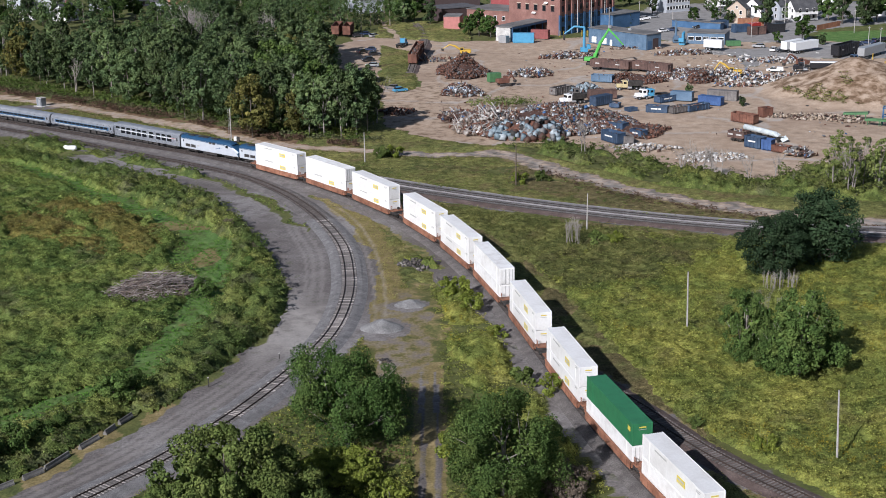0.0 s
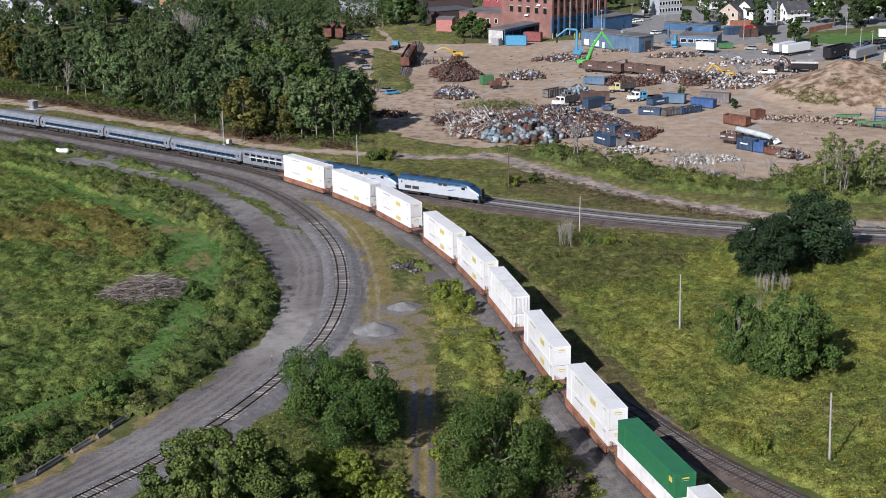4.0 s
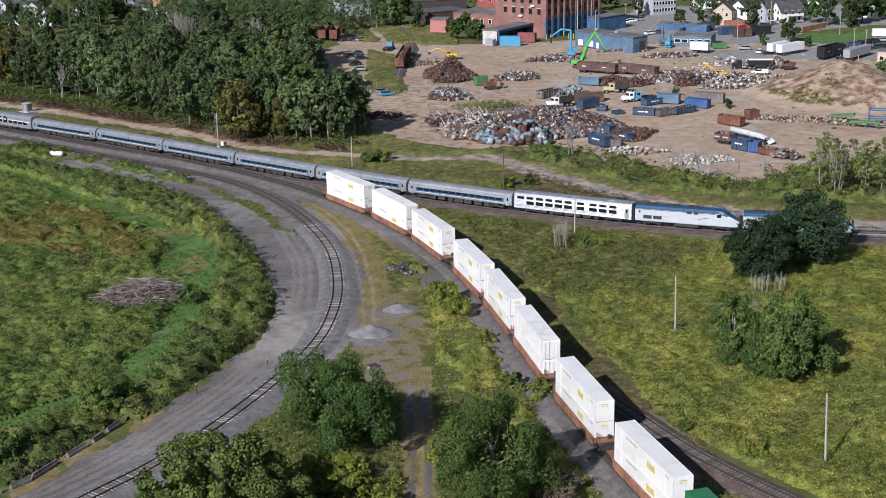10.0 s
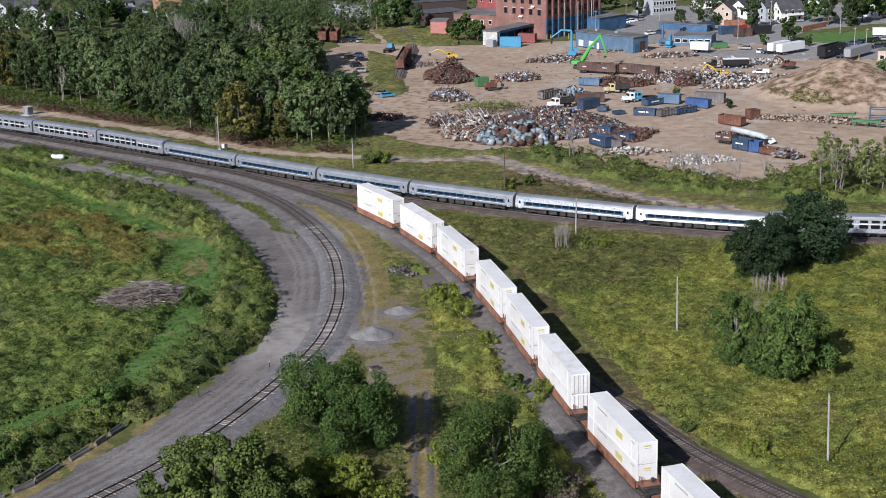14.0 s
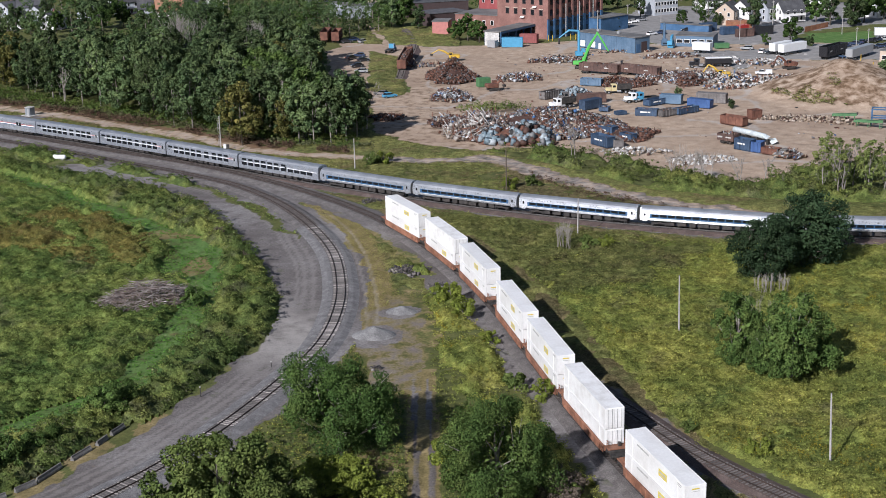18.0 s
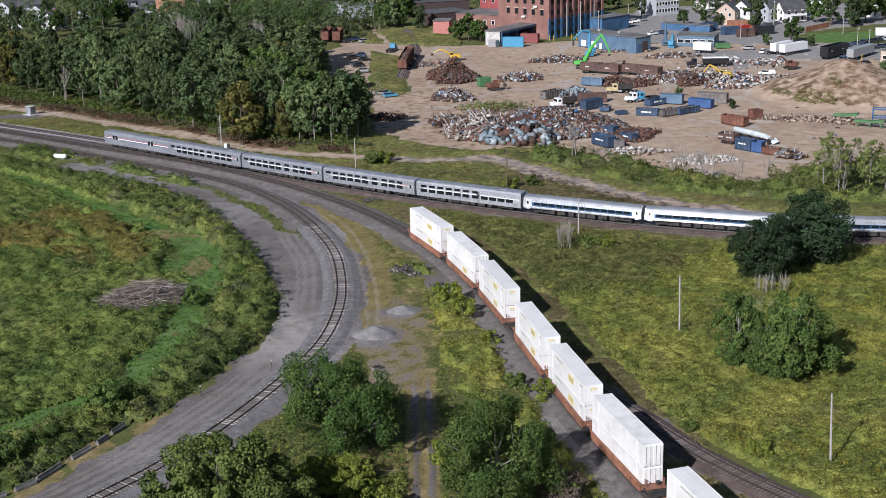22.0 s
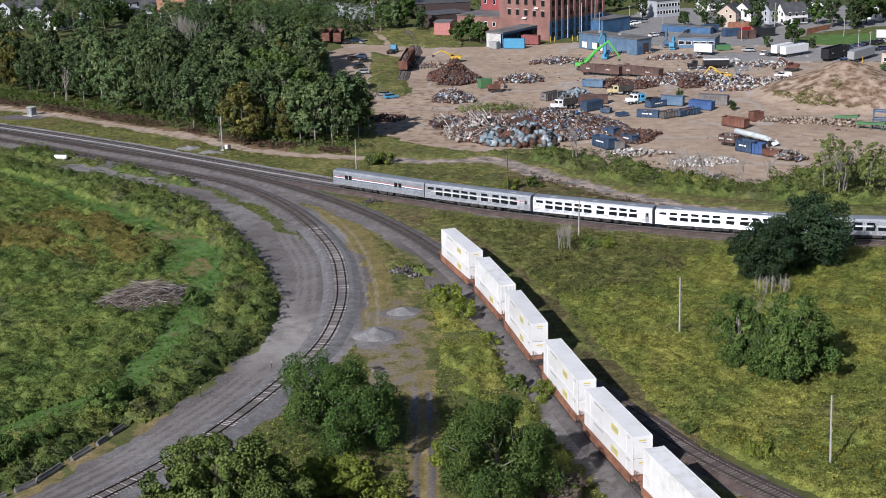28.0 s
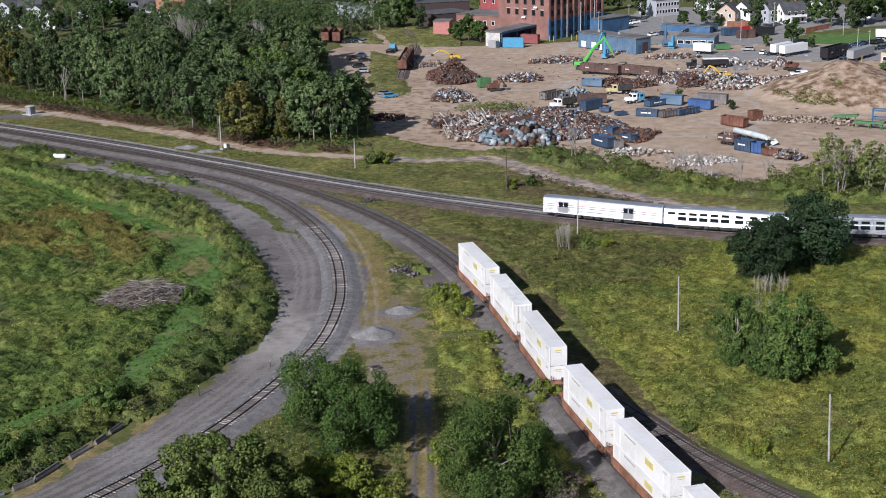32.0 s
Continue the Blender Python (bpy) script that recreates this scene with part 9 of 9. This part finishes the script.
def loading_shed():
    t = thing("loading_shed", "open-fronted loading shed with white end wall", "building", "", pose(sx, sy, 0, 0, 0, sh_))
    L, D, H = sl, 6.5, 5.4
    block(t, "back_wall", (0, D, H / 2), (L, 0.3, H), "paint_blue")
    block(t, "end_wall", (-L / 2, D / 2, H / 2), (0.3, D, H), "concrete", "weathered pale end wall")
    block(t, "end_wall", (L / 2, D / 2, H / 2), (0.3, D, H), "paint_blue")
    block(t, "roof", (0, D / 2 - 0.4, H + 0.2), (L + 1, D + 1.4, 0.4), "roof_grey", "weathered flat roof")
    block(t, "fascia", (0, -1.1, H - 0.2), (L + 1, 0.15, 0.7), "paint_blue", "blue fascia board")
    for k in range(7):
        part("post", Shape().box((-L / 2 + 0.4 + k * (L - 0.8) / 6, -0.6, H / 2), (0.35, 0.35, H)), M["paint_blue"], t)


loading_shed()
wx_, wy_, wh_, wl_ = along((51.8, 519.2), (70.5, 497.3))


def workshop():
    t = thing("workshop", "grey-blue sheet metal workshop with flat roof", "building", "", pose(wx_, wy_, 0, 0, 0, wh_))
    L, D, H = wl_, 8.0, 5.6
    block(t, "wall", (0, D / 2, H / 2), (L, D, H), "siding_blue")
    block(t, "roof", (0, D / 2, H + 0.15), (L + 0.6, D + 0.6, 0.3), "roof_grey", "weathered flat roof")
    for k in range(int(L / 1.2)):
        part("wall_rib", Shape().box((-L / 2 + 0.6 + k * 1.2, -0.03, H / 2), (0.12, 0.06, H - 0.2)), M["siding_blue"], t)
    # Solid slab on the wall; its dark colour stands for the doorway's inner shade.
    part("gate", Shape().box((L / 2 + 0.03, D * 0.62, 2.0), (0.1, 3.0, 3.8)), M["wall_dark"], t, "dark panel standing in for the shade of an open doorway")
    part("gate", Shape().box((L / 2 + 0.03, D * 0.22, 1.7), (0.1, 2.0, 3.0)), M["paint_blue"], t)
    for k in (0.1, 0.28):
        part("white_patch", Shape().box((-L / 2 + L * k, -0.05, 1.5), (2.4, 0.08, 2.2)), M["trim"], t)
    part("door", Shape().box((-L * 0.1, -0.05, 1.1), (1.1, 0.1, 2.2)), M["trim"], t)
    for k in (0.25, 0.6):
        part("roof_vent", Shape().box((-L / 2 + L * k, D * 0.5, H + 0.7), (1.2, 1.2, 0.9), ch=0.1), M["vehicle_silver"], t)


workshop()
flat_building("office", "low blue office with white window bands", (88.0, 513.4), (101.0, 508.4), 10, 4.0, "siding_blue", win=((5, 2.0, 2.0, 1.2),))
flat_building("blue_shed", "long blue shed behind the workshop", (65.0, 555.7), (77.5, 567.7), 14, 5.6, "paint_blue")
flat_building("blue_wall_shed", "low bright blue shed along the street", (89.9, 561.9), (107.0, 548.6), 3, 2.6, "paint_blue")
flat_building("warehouse", "long dark warehouse with flat grey roof", (-14.9, 623.3), (13.3, 630.9), 40, 6.0, "wall_dark", "roof_dark")
flat_building("warehouse", "low dark warehouse with grey roof", (-3.6, 585.6), (12.4, 594.1), 14, 5.5, "wall_dark", "roof_dark")
flat_building("pink_shed", "small faded pink shed", (-3.1, 560.3), (3.4, 559.3), 9, 5.5, "wall_pink")
flat_building("warehouse", "grey flat-roofed building behind the wood", (-40.5, 619.7), (-29.3, 626.0), 20, 6.0, "wall_grey")
flat_building("gate_office", "pale flat-roofed gate office", (148.6, 463.2), (155.8, 457.2), 8, 4.2, "wall_tan", win=((3, 2.0, 1.4, 1.2),))
flat_building("apartment_house", "long grey two-storey apartment house", (94.5, 607.1), (105.7, 613.3), 12, 7.0, "wall_grey", "roof_dark", ((8, 2.0, 1.0, 1.4), (8, 5.0, 1.0, 1.4)))
house("white gabled house by the street", 97.6, 632.3, 30, 11, 9, 6, 9.5, "wall_white", "roof_dark")
house("tan gabled house behind the yard", 120.2, 574.8, 60, 10, 8, 5.8, 9.0, "wall_tan", "roof_dark")
house("white gabled house behind the yard", 127.1, 577.4, 60, 11, 8, 6, 9.5, "wall_white", "roof_dark")
house("grey gabled house behind the yard", 139.3, 582.8, 30, 10, 8, 6, 9.5, "wall_grey", "roof_dark")
house("white gabled house with dark roof", 146.2, 577.7, 20, 11, 8, 4.5, 8.5, "wall_white", "roof_dark")
house("white house among street trees", 122.4, 629.7, 10, 12, 8, 4, 7, "wall_white", "roof_dark")
house("white house among street trees", 187.3, 585.7, 20, 10, 8, 5, 8, "wall_white", "roof_dark")
house("white house among trees", 167.3, 614.4, 15, 10, 8, 5, 8, "wall_white", "roof_dark")
house("white house with grey roof beyond the wood", -188.2, 618.0, 70, 9.0, 9, 4, 7.2, "wall_white", "roof_dark")
house("grey-roofed house beyond the wood", -205.5, 663.2, 60, 10.0, 10, 4, 7.2, "wall_grey", "roof_dark")
house("white house with pale roof beyond the wood", -170.7, 611.0, 65, 8.0, 8, 4, 7.2, "wall_white", "roof_dark")
house("grey-roofed house beyond the wood", -185.3, 644.1, 72, 10.0, 9, 4, 7.2, "wall_grey", "roof_dark")
house("grey-roofed house beyond the wood", -162.2, 646.3, 58, 10.0, 9, 4, 7.2, "wall_grey", "roof_dark")
house("white house beyond the wood", -160.8, 687.5, 66, 12, 9, 5, 9, "wall_white", "roof_dark")
house("white house with orange-brown roof", -122.0, 626.3, 18, 12, 9, 5.5, 10.0, "wall_white", "roof_tan")
house("white house with grey roof", -134.2, 641.2, 12, 10, 8, 5, 8.5, "wall_grey", "roof_dark")
house("white house with grey roof", -121.2, 660.9, 12, 12, 9, 5.5, 10, "wall_white", "roof_dark")

fx, fy, fh, fl = along((144.1, 543.9), (157.2, 557.3))
fence = thing("board_fence", "orange-brown board fence behind the lawn", "fence", "", pose(fx, fy, 0, 0, 0, fh))
for k in range(int(fl / 0.5)):
    part("board", Shape().box((-fl / 2 + 0.25 + k * 0.5, 0, 1.0), (0.46, 0.06, 2.0 + 0.06 * (k % 3))), M["fence_wood"], fence)
for px, py, ph in ((150.0, 494.9, 8), (157.5, 505.3, 6), (156.8, 536.7, 9), (132.6, 549.3, 12), (49.0, 548.2, 9), (77.3, 567.7, 10), (92.1, 574.3, 9), (63.6, 555.9, 9), (114.9, 527.5, 8)):
    utility_pole(px, py, ph, "pole", "pale wooden street pole", 0, 1)


def bollard(x, y, label):
    t = thing("gate_post", label, "post", "gate posts", at_ground(x, y))
    part("post", Shape().box((0, 0, 1.15), (0.24, 0.24, 2.3), ch=0.04), M["machine_yellow"], t)
    part("cap", Shape().box((0, 0, 2.34), (0.28, 0.28, 0.08)), M["dark_steel"], t)


for px, py in ((138.3, 445.4), (142.6, 450.7), (144.0, 468.9), (125.7, 449.5), (42.3, 536.0), (43.8, 535.8), (51.0, 537.8), (53.0, 537.4)):
    bollard(px, py, "yellow steel post guarding the drive")

# street and garden trees
town = [tree_meshes(131, 11, 5.0, 3000, 0.62, "leaf", 0.08, 11, tufts=6), tree_meshes(132, 14, 4.0, 3000, 0.62, "wood_dark", 0.05, 11, tufts=6), tree_meshes(133, 9, 4.6, 2800, 0.62, "wood", 0.06, 11, tufts=6)]
for i, (tx, ty, tk, ts) in enumerate(((131.4, 515.5, 0, 0.85), (126.6, 555.6, 1, 1.15), (11.0, 541.3, 0, 0.95), (15.3, 537.4, 0, 0.75), (6.6, 542.1, 0, 0.7), (-20.5, 588.5, 2, 1.2), (-15.7, 591.5, 0, 1.2), (-8.8, 579.1, 1, 0.8), (-26.2, 625.4, 2, 1.2), (168.0, 560.8, 2, 1.35), (159.2, 562.4, 1, 1.0), (175.0, 568.8, 0, 1.2), (72.5, 565.0, 2, 0.55), (100.8, 574.6, 0, 0.55), (110.0, 576.7, 0, 0.5), (114.6, 570.3, 2, 0.55), (185.5, 576.3, 0, 1.0), (156.3, 591.5, 1, 1.0), (156.1, 572.2, 0, 0.9), (137.1, 421.5, 2, 0.5), (136.3, 505.7, 2, 0.45), (120.9, 511.1, 0, 0.4), (71.2, 410.0, 2, 0.3), (82.9, 388.3, 2, 0.3), (-37.3, 631.7, 0, 1.2), (140.0, 578.8, 2, 0.7), (73.3, 628.1, 0, 1.0), (82.2, 637.5, 1, 0.9), (91.4, 647.2, 0, 1.0), (87.9, 604.2, 1, 0.7), (-196, 596, 0, 1.0), (-184, 600, 1, 0.9), (-176, 594, 2, 1.0), (-166, 598, 0, 0.85), (-154, 604, 1, 1.1), (-147, 600, 1, 1.2), (-140, 612, 0, 1.0), (-131, 606, 2, 0.9), (-178, 628, 1, 0.9), (-150, 625, 0, 1.1))):
    tree(town[tk], tx, ty, ("round green garden tree", "dark green pointed garden tree", "pale green garden tree")[tk], "town trees", i * 53, ts)
rng_t = random.Random(77)


def distant_trees(places):
    """Far garden and street trees, joined: crowns by kind, and their trunks."""
    trunks = Shape()
    for k, (trunk, crown) in enumerate(town):
        base = np.empty(len(crown.vertices) * 3, np.float32)
        crown.vertices.foreach_get("co", base)
        base = base.reshape(-1, 3)[: len(base) // 12 // 4 * 4]
        vs = []
        for x, y, turn, size in places[k::3]:
            c, s = math.cos(turn) * size, math.sin(turn) * size
            vs.append(np.c_[x + base[:, 0] * c - base[:, 1] * s, y + base[:, 0] * s + base[:, 1] * c, base[:, 2] * size])
            trunks.tube([(x, y, -0.2), (x, y, 6 * size)], [0.3 * size, 0.1 * size], 5, False)
        v = np.concatenate(vs)
        stuff("distant_trees", v, np.arange(len(v)).reshape(-1, 4), crown.materials[0], "distant green garden trees between the houses", "trees")
    tagged(new("distant_trunks", trunks.mesh("distant_trunks", M["bark"])), "trunks of the distant garden trees", "trees", "", "stuff")


far = []
for i in range(330):
    tx, ty = rng_t.uniform(-260, 230), rng_t.uniform(560, 800)
    if (-15 < tx < 110 and ty < 640) or (100 < tx < 180 and ty < 585) or (tx < -100 and ty < 665 and rng_t.random() < 0.2):
        continue
    far.append((tx, ty, rng_t.uniform(0, 6.28), rng_t.uniform(0.7, 1.25)))
for i in range(150):
    tx, ty = rng_t.uniform(-125, -38), rng_t.uniform(500, 650)
    if tx < -0.165 * ty or ty > 560:
        far.append((tx, ty, rng_t.uniform(0, 6.28), rng_t.uniform(0.7, 1.0)))
distant_trees(far)
for i in range(26):
    tx, ty = rng_t.uniform(-220, 220), rng_t.uniform(650, 790)
    house(("white house among distant trees", "grey house among distant trees", "tan house among distant trees")[i % 3], tx, ty, rng_t.uniform(-10, 40), 12, 9, 5.5, 9.0, ("wall_white", "wall_grey", "wall_tan")[i % 3], "roof_dark")

# things that drive in the yard
HAULER = tractor_unit("dark tractor hauling an open trailer with white cover", 100, 460, 180, "vehicle_black", None, "moving yard vehicles")
part("trailer_tub", Shape().box((-6.8, 0, 2.0), (8.8, 2.5, 1.9), ch=0.25), M["vehicle_black"], HAULER, "black trailer tub")
part("trailer_cover", Shape().box((-6.8, 0, 3.05), (8.7, 2.3, 0.3), ch=0.12), M["vehicle_white"], HAULER, "white tarpaulin cover")
wheels(HAULER, (-8.9, -10.1), 1.05, 0.5, 0.4)
UTILITY = car("white utility pickup with cap driving in the yard", 105, 446, 180, "vehicle_white", True, "moving yard vehicles")
SEDAN = car("black car driving into the yard", 128, 452, 200, "vehicle_black", False, "moving yard vehicles")


# ---- everything that moves ----
def path(rows):
    """Rows (t, x, y, heading) on the ground as poses."""
    return [(t, at_ground(x, y, h)) for t, x, y, h in rows]


def arm(pitch_boom, pitch_stick):
    b = pose(0.6, 0, 2.5, 0, -pitch_boom, 0)
    tip = b @ Vector((10.6, 0, 0))
    return b, pose(tip.x, tip.y, tip.z, 0, -pitch_stick, 0)


def motions():
    for ob, behind in PASSENGER:
        walk(ob, [(t, ride(MAIN, passenger_s(t) + behind, 17.7, 0.0)) for t in range(0, 33)])
    for ob, ahead, z in FREIGHT_CARS:
        walk(ob, [(t, ride(FREIGHT, freight_s(t) + ahead, 16.5, z)) for t in range(0, 33, 2)])
    walk(HAULER, path([(0, 114.5, 447.0, 170), (3, 112.5, 450.0, 170), (6, 109.5, 453.8, 172), (9, 103.5, 457.5, 174), (13, 95.0, 459.4, 176), (16, 89.5, 462.0, 178), (19, 86.6, 463.8, 180), (25, 86.0, 464.0, 180), (32, 86.0, 464.0, 180)]))
    walk(UTILITY, path([(0, 105.6, 447.0, 170), (8, 105.2, 447.0, 170), (21, 105.6, 445.0, 172), (25, 108.0, 444.2, 175), (28, 110.6, 443.8, 178), (30, 112.6, 443.4, 180), (32, 116.0, 443.6, 184)]))
    walk(SEDAN, path([(0, 156.0, 466.0, 200), (18, 156.0, 466.0, 200), (22, 142.0, 459.5, 202), (25, 130.0, 453.0, 205), (28, 127.2, 450.6, 215), (30, 126.2, 448.6, 222), (32, 125.6, 446.6, 230)]))
    walk(BLUE_CRANE, path([(0, 47.9, 496, 180), (10, 47.9, 496, 180), (14, 48.0, 496, 180), (17, 49.2, 496, 181), (19, 51.0, 495.6, 186), (21, 52.6, 494.8, 205), (23, 54.2, 493.8, 216), (25, 56.0, 492.8, 228), (28, 58.4, 491.5, 243), (30, 58.5, 491, 246), (32, 58.5, 491, 246)]))
    poses = [(0, 64, -46), (1, 65, -46), (3, 63, -52), (6, 64, -56), (8, 66, -57), (10, 65, -57), (12, 60, -64), (14, 54, -72), (17, 64, -63), (19, 64, -56), (21, 58, -62), (23, 57, -64), (25, 52, -60), (28, 43, -54), (30, 46, -57), (32, 51, -61)]
    walk(HANDLER_BOOM, [(t, arm(b, s)[0]) for t, b, s in poses])
    walk(HANDLER_STICK, [(t, arm(b, s)[1]) for t, b, s in poses])


motions()
